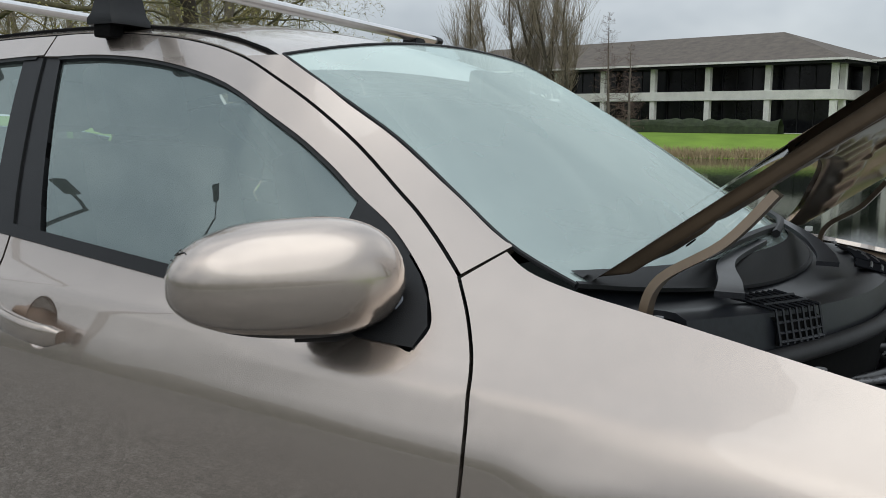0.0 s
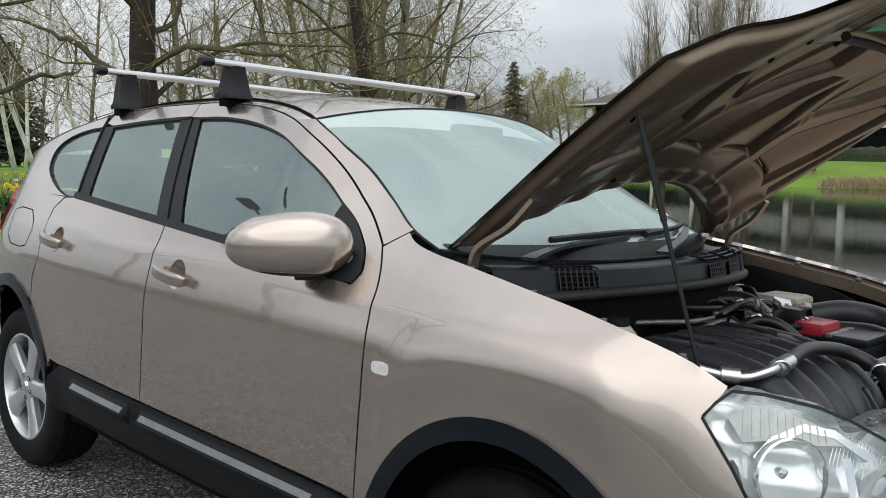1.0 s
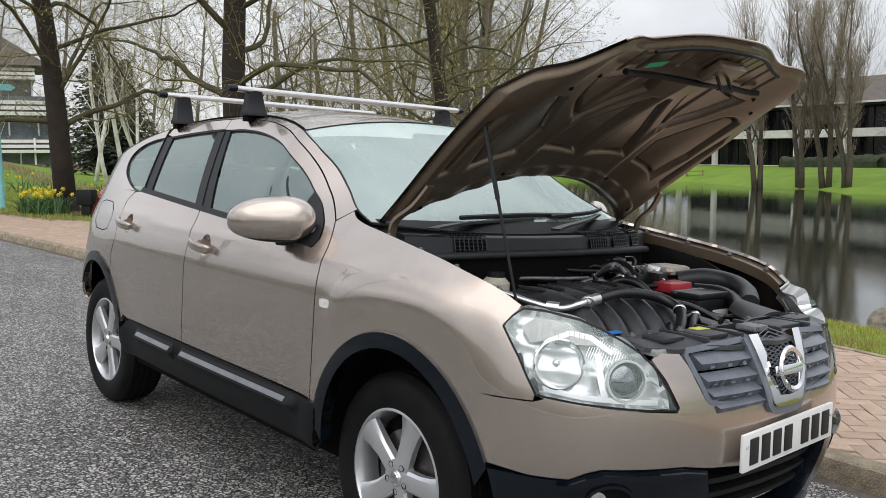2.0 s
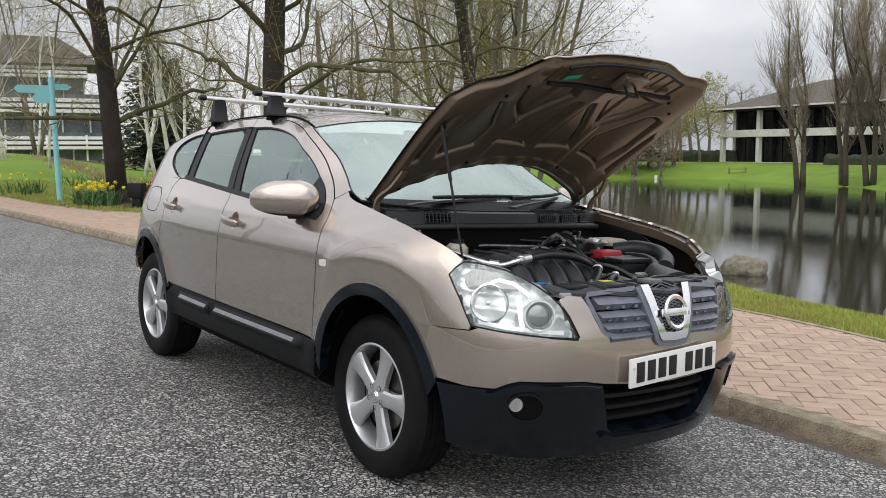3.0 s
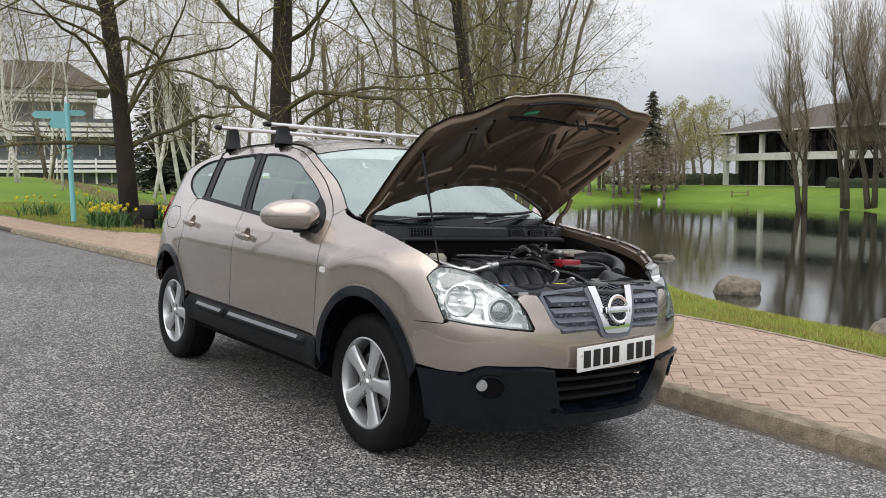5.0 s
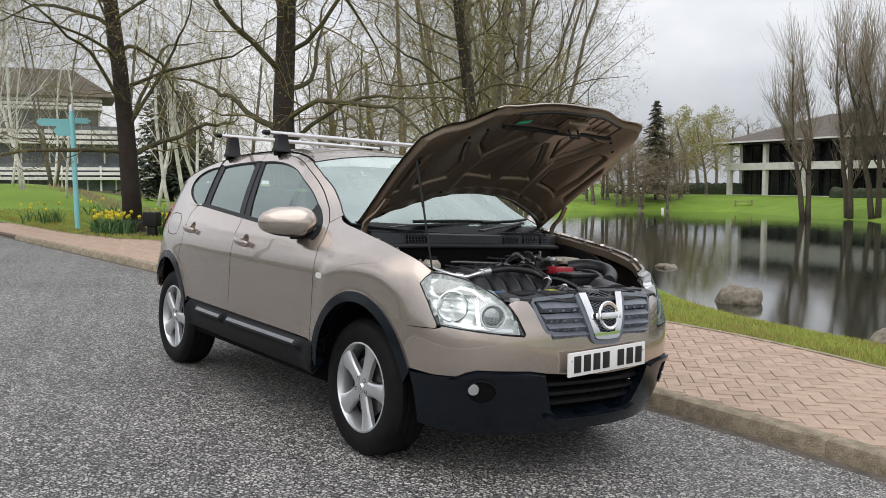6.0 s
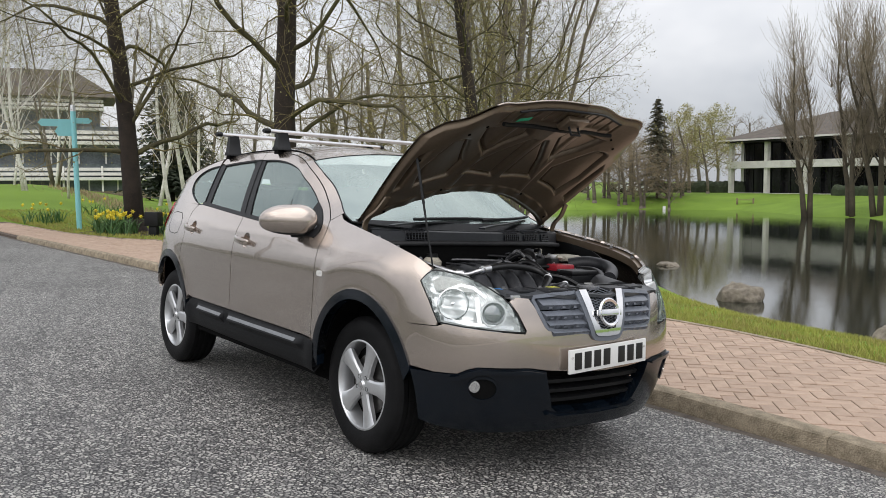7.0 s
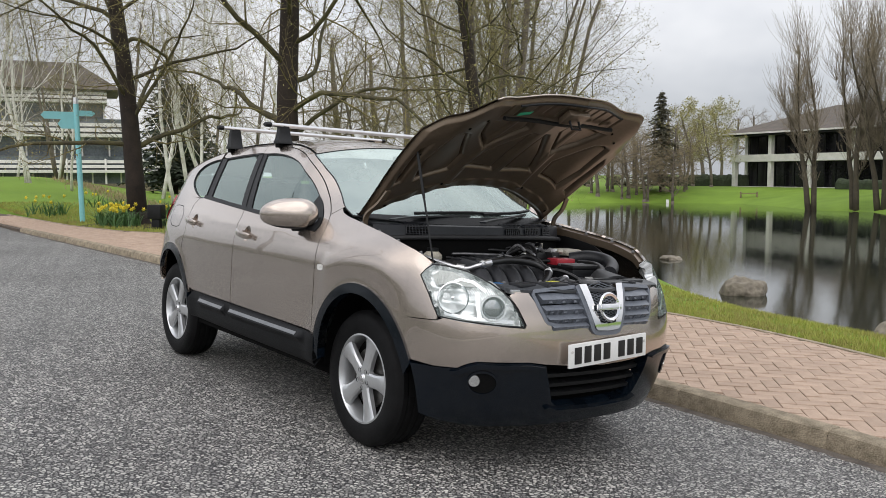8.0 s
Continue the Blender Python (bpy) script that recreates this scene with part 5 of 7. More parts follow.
# bonnet, swung up about its hinges
HINGE = Vector((-.33, 0, 1.12))
LIFT = 42.5
R_T = spline(np.array([0, .35, .65, .85, 1.0]), [-.055, -.082, -.165, -.235, -.321])
NOSE_K = np.array([0, .3, .5, .68, .76, .86, 1.0])
NOSE = [spline(NOSE_K, v) for v in ([.874, .818, .775, .752, .655, .580, .488], [0, .23, .383, .510, .560, .612, .6775], [.900, .952, .960, .943, .975, 1.015, 1.0625])]


def nose_at(k):
    return [float(f(k)) for f in NOSE]


def bonnet_pt(s, t, drop=0.0):
    """The shut bonnet's skin: s from the rear edge to the nose, t across from -1 to 1."""
    k = abs(t)
    g = math.copysign(1, t)
    s *= 1 - .075 * smooth(.88, 1, k) * smooth(.6, 1, s)
    x0, y0, z0 = R_T(k), k * (.68 - .017 * k), 1.155 - .01 * k
    x1, y1, z1 = nose_at(k)
    crown = .138 * s * (1 - s) + .02 * (1 - k * k) * (1 - .5 * s)
    x = x0 + (x1 - x0) * s
    y = y0 + (y1 - y0) * s + .165 * k * s * s * (1 - s)
    z = z0 + (z1 - z0) * s + crown * (1.0 - k ** 4) + .004 * smooth(.8, 1, s)
    return Vector((x, g * y, z - drop))


SWING = Matrix.Translation(HINGE) @ pose(0, 0, 0, 0, -LIFT, 0) @ Matrix.Translation(-HINGE)
bonnet = new("bonnet")
bonnet.parent, bonnet["label"] = car, "bronze bonnet propped open, showing its ribbed underside"
bm = bmesh.new()
grid(bm, lambda a, b: SWING @ bonnet_pt(a, 2 * b - 1), 40, 60)
part("outer_skin", bm, M["paint"], bonnet, "bronze outer skin", smooth=3)


def bead(v, lo, hi, soft):
    return smooth(lo - soft, lo, v) * (1 - smooth(hi, hi + soft, v))


PANS = [[(.20, .045), (.25, .35), (.42, .25), (.62, .07), (.62, .035)], [(.44, .32), (.62, .46), (.78, .53), (.775, .18), (.66, .14)], [(.25, .46), (.25, .74), (.48, .78), (.72, .72), (.66, .58), (.40, .43)], [(.30, .84), (.30, .90), (.70, .90), (.72, .83)]]


def inside(poly, s, k):
    """How far a point of the inner panel lies inside a pressed pan, in metres (minus: outside)."""
    p, far, hit = (s * 1.1, k * .70), 9.0, False
    for (a, b), (c, d) in zip(poly, poly[1:] + poly[:1]):
        a, b, c, d = a * 1.1, b * .70, c * 1.1, d * .70
        if (b > p[1]) != (d > p[1]) and p[0] < (c - a) * (p[1] - b) / (d - b) + a:
            hit = not hit
        t = min(1, max(0, ((p[0] - a) * (c - a) + (p[1] - b) * (d - b)) / ((c - a) ** 2 + (d - b) ** 2)))
        far = min(far, math.hypot(p[0] - a - t * (c - a), p[1] - b - t * (d - b)))
    return far if hit else -far


def under_depth(s, t):
    """How far the inner panel lies under the skin: pans with a crease round each, between raised ribs."""
    k = abs(t)
    d = .008 + .022 * smooth(.012, .045, min(s, 1 - s, 1 - k))
    for poly in PANS:
        q = inside(poly, s, k)
        d -= .014 * smooth(-.012, .016, q) + .022 * math.exp(-((q - .014) / .0055) ** 2)
    d += .008 * bead(s, .045, .10, .018) * (1 - smooth(.86, .95, k)) * (.6 + .4 * math.cos(k * 36))
    d += .007 * bead(k, .375 - .13 * s, .395 - .13 * s, .03) * bead(s, .10, .76, .03)
    for c in (.10, .19, .28, .38, .48):
        d -= .007 * math.exp(-((k - c) / .008) ** 2) * bead(s, .84, .955, .01)
    d -= .006 * bead(s, .845, .95, .008) * bead(k, .0, .05, .01)
    return d


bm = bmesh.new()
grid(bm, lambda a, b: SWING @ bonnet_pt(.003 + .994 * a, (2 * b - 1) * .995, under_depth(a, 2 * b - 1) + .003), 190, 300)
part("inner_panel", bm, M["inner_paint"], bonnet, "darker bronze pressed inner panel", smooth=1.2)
bm = bmesh.new()
tube(bm, [SWING @ bonnet_pt(.770 + .37 * t * t, t, .054) for t in np.linspace(-.48, .48, 22)], .0105, 8)
part("front_seal", bm, M["black"], bonnet, "black rubber seal")
bm = bmesh.new()
tube(bm, [SWING @ bonnet_pt(.962, t, .043) for t in np.linspace(-.44, .46, 24)], .0065, 8)
part("nose_seal", bm, M["black"], bonnet, "black rubber nose seal")
bm = bmesh.new()
tube(bm, [SWING @ bonnet_pt(.998, t, .004) for t in np.linspace(-.66, .66, 60)], .0045, 8)
part("folded_hem", bm, M["paint"], bonnet, "rounded bronze hem of the nose edge", smooth=3)
bm = bmesh.new()
c = SWING @ bonnet_pt(.85, .0, .045)
box(bm, -.045, .045, -.07, .07, -.02, .012, .008, Matrix.Translation(c) @ pose(0, 0, 0, 0, -LIFT + 14, 0))
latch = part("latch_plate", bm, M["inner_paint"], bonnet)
bm = bmesh.new()
tube(bm, [c + Vector(v) for v in ((.0, -.03, -.015), (.02, -.03, -.06), (.02, .03, -.06), (.0, .03, -.015))], .006, 8)
part("striker", bm, M["black"], bonnet, "dark bonnet striker loop")
bm = bmesh.new()
grid(bm, lambda a, b: SWING @ bonnet_pt(.862 + .036 * a, -.40 + .085 * b, .053), 3, 3)
part("tape", bm, material("green_tape", (.04, .52, .28), rough=.5, vary=.1, scale=40), bonnet, "patch of green tape", smooth=0)
for g in (-1, 1):
    for sa, ka in ((.10, .42), (.075, .86), (.33, .875), (.60, .84), (.755, .30), (.75, .66), (.80, .56)):
        q = bonnet_pt(sa, g * ka, under_depth(sa, ka) + .0045)
        # flat near-black discs, the shade of small holes put in as colour
        bm = bmesh.new()
        bmesh.ops.create_circle(bm, cap_ends=True, radius=.0085, segments=12, matrix=SWING @ Matrix.Translation(q))
        thicken(bm, .001)
        part("drain_hole", bm, M["shadow"], bonnet, "small dark hole in the inner panel", smooth=0)
    bm = bmesh.new()
    line = [Vector((-.228, g * .672, 1.06)), Vector((-.236, g * .676, 1.12)), Vector((-.215, g * .672, 1.172)), Vector((-.14, g * .655, 1.225)), SWING @ bonnet_pt(.30, g * .93, .040)]
    pts = curve([tuple(p) for p in line], 5)
    vs = [[bm.verts.new((p[0], p[1] + dy, p[2])) for dy in (-.014, .014)] for p in pts]
    for a, b in zip(vs, vs[1:]):
        bm.faces.new((a[0], a[1], b[1], b[0]))
    thicken(bm, .012)
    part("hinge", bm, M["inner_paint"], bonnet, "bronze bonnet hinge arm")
# stay rod
bm = bmesh.new()
top, foot = SWING @ bonnet_pt(.705, -.918, .040), Vector((.400, -.665, .90))
tube(bm, [top, top.lerp(foot, .06), top.lerp(foot, .5), foot], [.004, .0055, .005, .004], 8)
tube(bm, [top.lerp(foot, .02), top.lerp(foot, .38)], .0072, 8)
part("stay_rod", bm, M["black"], bonnet, "dark stay rod holding the bonnet")


# wheels
def wheel(x, y, g):
    """g: 1 for the left side."""
    w = new("wheel")
    w.parent = car
    w.matrix_basis = pose(x, y, .342, 0, 0, 0 if g < 0 else 180)
    w["label"] = "silver five-spoke alloy wheel with a black tyre"
    R = .343
    prof = [(.215, -.085), (.221, -.098), (.236, -.106), (.268, -.111), (.297, -.110), (.318, -.104), (.330, -.094), (.338, -.078)]
    for c in (-.058, -.02, .02, .058):
        prof += [(R, c - .014), (R, c + .010), (R - .009, c + .011), (R - .009, c + .018)]
    prof += [(.338, .078), (.330, .094), (.318, .104), (.262, .111), (.221, .098), (.215, .085)]
    bm = bmesh.new()
    lathe(bm, prof, 64, close=False)
    part("tyre", bm, M["rubber"], w, "black treaded tyre", smooth=.5)
    bm = bmesh.new()
    n = 72
    for k in range(n):
        a = k * math.tau / n
        box(bm, -.012, .012, -.106, -.080, -.004, .007, 0, pose(0, 0, 0, 0, math.degrees(a), 0) @ Matrix.Translation((0, 0, .329)) @ pose(0, 0, 0, 24, 0, 0))
    part("tread_blocks", bm, M["rubber"], w, smooth=0)
    bm = bmesh.new()
    lathe(bm, [(.229, -.090), (.228, -.101), (.219, -.103), (.212, -.092), (.204, -.04), (.200, .05), (.214, .09)], 56, close=False)
    rim = part("rim", bm, M["alloy"], w, "silver alloy rim")
    bm = bmesh.new()
    lathe(bm, [(.001, -.02), (.199, -.02), (.199, .0), (.001, .0)], 32)
    part("brake_backing", bm, M["shadow"], w)
    bm = bmesh.new()
    lathe(bm, [(.06, -.045), (.15, -.045), (.15, -.03), (.06, -.03)], 40)
    part("brake_disc", bm, M["disc"], w, "dark worn brake disc")
    for k in range(5):
        a = 90 + k * 72
        bm = bmesh.new()
        secs = []
        for r, hw, y0, d in ((.028, .034, -.094, .03), (.075, .034, -.092, .03), (.115, .034, -.091, .03), (.168, .043, -.092, .028), (.216, .060, -.096, .02)):
            secs.append([bm.verts.new(Vector(v)) for v in ((-hw, y0 + d, r), (-hw, y0 + .008, r), (-hw * .72, y0, r), (0, y0 - .003, r), (hw * .72, y0, r), (hw, y0 + .008, r), (hw, y0 + d, r))])
        for p, q in zip(secs, secs[1:]):
            for i in range(6):
                bm.faces.new((p[i], p[i + 1], q[i + 1], q[i]))
            bm.faces.new((p[6], p[0], q[0], q[6]))
        bmesh.ops.transform(bm, matrix=pose(0, 0, 0, 0, a, 0), verts=bm.verts)
        part("spoke", bm, M["alloy"], rim, smooth=.5)
    bm = bmesh.new()
    lathe(bm, [(.001, -.100), (.024, -.100), (.028, -.094), (.06, -.092), (.062, -.06)], 32)
    part("hub", bm, M["alloy"], rim)
    bm = bmesh.new()
    lathe(bm, [(.001, -.103), (.018, -.103), (.021, -.100)], 24)
    part("centre_cap", bm, M["chrome"], rim, "plain chrome centre cap")
    for k in range(5):
        a = radians(54 + k * 72)
        bm = bmesh.new()
        lathe(bm, [(.001, -.082), (.009, -.082), (.010, -.096), (.011, -.0965), (.011, -.09)], 12, Matrix.Translation((.047 * math.cos(a), 0, .047 * math.sin(a))))
        part("wheel_nut", bm, M["shadow"], rim)
    return w


for x in (0, -2.63):
    for g in (-1, 1):
        wheel(x, g * .702, g)
    # wheel housing
    for g in (-1, 1):
        bm = bmesh.new()
        pts = [(x + .41 * math.cos(a), .34 + .45 * math.sin(a)) for a in np.linspace(0, math.pi, 18)]
        rows = [[bm.verts.new((px, g * yy, pz)) for yy in (.79 if x > -1 else .66, .50)] for px, pz in pts]
        for a, b in zip(rows, rows[1:]):
            bm.faces.new((a[0], a[1], b[1], b[0]))
        bm.faces.new([r[1] for r in rows])
        part("wheel_housing", bm, M["shadow"], car, "black wheel-arch liner")
# underbody and cabin
bm = bmesh.new()
box(bm, -3.2, .55, -.56, .56, .23, .42, .03)
part("underbody", bm, M["shadow"], car, "dark underbody")
bm = bmesh.new()
box(bm, -2.2, -.45, -.70, .70, .25, .40, .03)
part("floor_pan", bm, M["shadow"], car, "dark floor pan")
bm = bmesh.new()
box(bm, -3.2, -3.08, -.70, .70, .4, 1.05, .03)
part("boot_wall", bm, M["shadow"], car, "dark boot wall")


# door mirrors
def mirror(g):
    mm = new("door_mirror")
    mm.parent = car
    mm["label"] = "bronze door mirror with scuffed paint" if g < 0 else "bronze door mirror"
    k = 36
    side = Matrix.Diagonal((1, 1 if g < 0 else -1, 1, 1))
    place = side @ Matrix.Translation((-.668, -.898, 1.137)) @ pose(0, 0, 0, 0, 0, -43)

    def sgn(v, e):
        return math.copysign(abs(v) ** e, v)

    def pod(th, ph, out=1.0):
        low = smooth(.05, .45, -ph)
        x = .078 * sgn(math.cos(ph), .85 + .25 * low) * sgn(math.cos(th), .9)
        y = .166 * sgn(math.cos(ph), .74 + .22 * low) * sgn(math.sin(th), .80)
        z = .098 * sgn(math.sin(ph), .92)
        if z < -.055:
            z = -.055 + (z + .055) * .72
        if x < 0:
            x *= .4
        end = (y + .166) / .332
        z *= .70 + .36 * end ** .7
        z += .020 * (end - .5) * (1 if z < 0 else 0) - .004
        return Vector((x * out, y * out, z * out))

    for nm, p0, p1, mat, lab in (("mirror_cap", -.90, math.pi / 2, M["paint"], "bronze mirror cap"), ("mirror_base", -math.pi / 2, -.91, M["black"], "dark mirror underside")):
        bm = bmesh.new()
        rows = [[bm.verts.new(pod(i * math.tau / k, p0 + (p1 - p0) * j / 16)) for i in range(k)] for j in range(17)]
        for a, b in zip(rows, rows[1:]):
            for i in range(k):
                bm.faces.new((a[i], a[(i + 1) % k], b[(i + 1) % k], b[i]))
        bmesh.ops.remove_doubles(bm, verts=bm.verts, dist=1e-4)
        bmesh.ops.transform(bm, matrix=place, verts=bm.verts)
        part(nm, bm, mat, mm, lab, smooth=3)
    bm = bmesh.new()
    line = [(-.68, -.87, 1.062), (-.63, -.82, 1.064), (-.585, -.775, 1.072), (-.555, -.735, 1.08)]
    tube(bm, [side @ Vector(p) for p in line], [.022, .024, .028, .036], 12)
    part("mirror_arm", bm, M["black"], mm, "black mirror arm")
    bm = bmesh.new()
    tube(bm, [side @ Vector(p) for p in ((-.588, -.80, 1.085), (-.570, -.785, 1.10), (-.556, -.765, 1.10), (-.548, -.745, 1.085))], [.008, .018, .018, .008], 10)
    part("arm_cover", bm, M["grille"], mm, "slate-grey arm cover")
    if g < 0:
        rng = random.Random(4)
        for c in range(5):
            bm = bmesh.new()
            t0, p0 = 4.35 + rng.uniform(-.2, .25), .42 + rng.uniform(-.12, .1)
            pts = [place @ pod(t0 + .07 * q + rng.uniform(-.02, .02), p0 + .015 * q + rng.uniform(-.03, .03), 1.002) for q in range(6 + c)]
            tube(bm, pts, .0009, 4)
            part("scratch", bm, M["ink"], mm, "dark scratch in the paint")


mirror(-1)
mirror(1)


# door handles
for x, z, flip in ((-1.300, .984, False), (-2.215, 1.012, False), (-1.300, .984, True), (-2.215, 1.012, True)):
    hd = new("door_handle")
    hd.parent, hd["label"] = car, "bronze pull handle over a round recess"
    cup = [(x + .018 + .0475 * math.cos(a), z + .0475 * math.sin(a)) for a in np.linspace(0, math.tau, 40, endpoint=False)]
    panel("handle_recess", cup, M["paint"], hd, off=lambda u, w: -.001 - .026 * max(0, 1 - ((u - x - .018) ** 2 + (w - z) ** 2) / .0475 ** 2) ** .7, flip=flip, step=.009, rim=0)
    p0, p1 = body(x - .085, z + .012), body(x + .105, z - .012)
    bm = bmesh.new()
    n = 14
    secs = []
    for k in range(n + 1):
        t = k / n
        c = p0 + (p1 - p0) * t
        e = min(t, 1 - t) * n
        hw = .0195 if e >= 1 else .012 + .0075 * e
        out = .018 + .026 * math.sin(math.pi * t) ** .5
        th = .0095
        secs.append([bm.verts.new((c[0] + .004 * math.cos(a), (c[1] - out + th * math.copysign(abs(math.sin(a)) ** .6, math.sin(a))) * (1 if not flip else -1), c[2] + hw * math.copysign(abs(math.cos(a)) ** .6, math.cos(a)))) for a in np.linspace(0, math.tau, 14, endpoint=False)])
    for a, b in zip(secs, secs[1:]):
        for i in range(14):
            bm.faces.new((a[i], a[(i + 1) % 14], b[(i + 1) % 14], b[i]))
    bm.faces.new(secs[0])
    bm.faces.new(secs[-1])
    part("grip", bm, M["paint"], hd)

# roof bars, each a thing of its own
for x in (-1.462, -2.226):
    z = 1.668
    bar = thing("roof_bar", "silver aluminium roof bar on black feet", "roof rack", CAR, "roof bars on the car")
    bm = bmesh.new()
    secs = []
    for y in (-.665, .665):
        secs.append([bm.verts.new((x + .028 * math.cos(a), y, z + .014 * math.sin(a))) for a in np.linspace(0, math.tau, 14, endpoint=False)])
    for i in range(14):
        bm.faces.new((secs[0][i], secs[0][(i + 1) % 14], secs[1][(i + 1) % 14], secs[1][i]))
    part("rail", bm, M["alu"], bar, "silver aluminium rail")
    for g in (-1, 1):
        bm = bmesh.new()
        secs = [[bm.verts.new((x + rx * math.cos(a), g * yy, z + rz * math.sin(a))) for a in np.linspace(0, math.tau, 14, endpoint=False)] for yy, rx, rz in ((.655, .031, .017), (.684, .030, .016), (.692, .022, .011))]
        for p, q in zip(secs, secs[1:]):
            for i in range(14):
                bm.faces.new((p[i], p[(i + 1) % 14], q[(i + 1) % 14], q[i]))
        bm.faces.new(secs[-1])
        part("end_cap", bm, M["black"], bar, "black end cap")
        zr, wr = edge_at(x)
        bm = bmesh.new()
        rows = []
        for zz, hx, ya, yb in ((z - .002, .026, .535, .592), (z - .022, .025, .53, .597), (z - .05, .029, .525, .600), (zr + .034, .040, .52, .606), (zr + .022, .052, .52, .610), (zr + .010, .054, .52, .608)):
            rows.append([bm.verts.new((x + sx * hx, g * yy, zz)) for sx, yy in ((-1, ya), (-1, yb - .02), (-.75, yb), (.75, yb), (1, yb - .02), (1, ya))])
        for a, b in zip(rows, rows[1:]):
            for i in range(6):
                bm.faces.new((a[i], a[(i + 1) % 6], b[(i + 1) % 6], b[i]))
        bm.faces.new(rows[0])
        bm.faces.new(rows[-1])
        part("foot", bm, M["black"], bar, "black clamp foot", smooth=.9)
        bm = bmesh.new()
        box(bm, x - .026, x + .026, g * .585 - .018, g * .585 + .018, zr - .016, zr + .014, .004)
        part("clamp", bm, M["shadow"], bar)
# ---------------------------------------------------------------- engine bay and cabin
BAY = material("engine_bay_plastic", (.013, .013, .014), spec=.45, rough=.36, vary=.3, scale=14, bump=.04, bump_scale=200)
DUSTY = material("dusty_black_plastic", (.032, .033, .037), rough=.42, spec=.4, vary=.3, scale=10, bump=.03, bump_scale=400)
CREAM = material("aged_cream_plastic", (.55, .51, .42), rough=.5, vary=.25, scale=12)
WIPER = material("satin_black_steel", (.035, .037, .043), rough=.4, vary=.3, scale=20)
STEEL = material("grey_cast_metal", (.30, .30, .31), rough=.45, metal=.7, vary=.35, scale=30, bump=.3, bump_scale=120)


def sheet(name, fn, na, nb, mat, parent=None, label="", deep=.006, smooth=.7):
    bm = bmesh.new()
    grid(bm, fn, na, nb)
    if deep:
        thicken(bm, deep)
    return part(name, bm, mat, parent or car, label, smooth)


def block(name, a, b, mat, parent=None, label="", bevel=.006, m=None):
    bm = bmesh.new()
    box(bm, a[0], b[0], a[1], b[1], a[2], b[2], bevel, m)
    return part(name, bm, mat, parent or car, label, smooth=.9)


def pipe(name, pts, r, mat, parent=None, label="", sides=10, n=6):
    bm = bmesh.new()
    tube(bm, [Vector(p) for p in curve(pts, n)], r, sides)
    return part(name, bm, mat, parent or car, label, smooth=1.0)


block("bay_floor", (-.34, -.62, .50), (.70, .62, .54), M["shadow"], label="dark engine bay floor")
block("bulkhead", (-.40, -.66, .50), (-.34, .66, 1.075), M["shadow"], label="black bulkhead")
for g in (-1, 1):
    # inner wing and the folded flange under the wing's edge
    sheet("inner_wing", lambda a, b: Vector((-.36 + .72 * a, g * (.63 - .05 * smooth(.55, 1, a) + (.075 - .05 * smooth(.6, 1, a)) * b), .52 + (.55 - .12 * a * a) * b)), 14, 6, M["shadow"] if g < 0 else BAY, label="dark inner wing panel")
    line = [(-.33, 1.125), (-.198, 1.122), (.008, 1.092), (.206, 1.060), (.383, 1.016), (.47, .975)]
    pts = curve([tuple(body(u, z)) for u, z in line], 5)
    bm = bmesh.new()
    vs = [[bm.verts.new((p[0], -g * (p[1] + d), p[2] - q)) for d, q in ((.006, .010), (.024, .016), (.050, .018), (.053, .058))] for p in pts]
    for a, b in zip(vs, vs[1:]):
        for k in range(3):
            bm.faces.new((a[k], a[k + 1], b[k + 1], b[k]))
    thicken(bm, .003)
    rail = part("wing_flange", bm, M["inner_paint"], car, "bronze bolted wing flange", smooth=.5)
    for k in range(5, len(pts) - 2, 5):
        bm = bmesh.new()
        p = pts[k]
        lathe(bm, [(.011, 0), (.011, .004), (.007, .005), (.007, .012), (.001, .013)], 10, Matrix.Translation((p[0], -g * (p[1] + .036), p[2] - .012)) @ pose(0, 0, 0, 90, 0, 0))
        part("bolt", bm, STEEL, rail)
    bm = bmesh.new()
    tube(bm, [(-.14, g * .50, .90), (-.14, g * .50, .985), (-.14, g * .50, .992)], [.10, .085, .05], 24)
    part("strut_tower", bm, M["shadow"], car, "dark suspension strut tower")


# scuttle: grilles, seal and wipers under the screen
def cowl_x(y):
    return .0 - .17 * (abs(y) / .66) ** 2.2


def scuttle_pt(a, b):
    y = 1.32 * (b - .5)
    f = screen_pt(.04, .5 + y / 1.39)
    x0 = cowl_x(y)
    x = x0 - .006 * smooth(0, .2, a) + (f.x - .01 - x0) * max(0, (a - .2) / .8)
    rise = 1.050 + .068 * smooth(.02, .26, a)
    return Vector((x, y, rise + (f.z - .016 - 1.118) * max(0, (a - .2) / .8) - .012 * math.sin(math.pi * max(0, (a - .4) / .6))))


COWL = material("scuttle_plastic", (.017, .019, .024), rough=.42, spec=.4, vary=.3, scale=8, bump=.03, bump_scale=400)
scuttle = sheet("scuttle", scuttle_pt, 14, 44, COWL, label="dusty black plastic scuttle panel", deep=.01)
bm = bmesh.new()
tube(bm, [(cowl_x(y) + .012, y, 1.058 - .02 * (abs(y) / .66) ** 3) for y in np.linspace(-.64, .66, 36)], .014, 10)
part("bay_seal", bm, material("grey_rubber_seal", (.028, .028, .030), rough=.6, vary=.3, scale=20), scuttle, "grey rubber bay seal", smooth=1)
sheet("plenum_wall", lambda a, b: Vector((cowl_x(1.30 * (b - .5)) + .004 - .02 * a, 1.30 * (b - .5), 1.055 - .22 * a)), 6, 30, M["shadow"], scuttle, "black plenum wall")
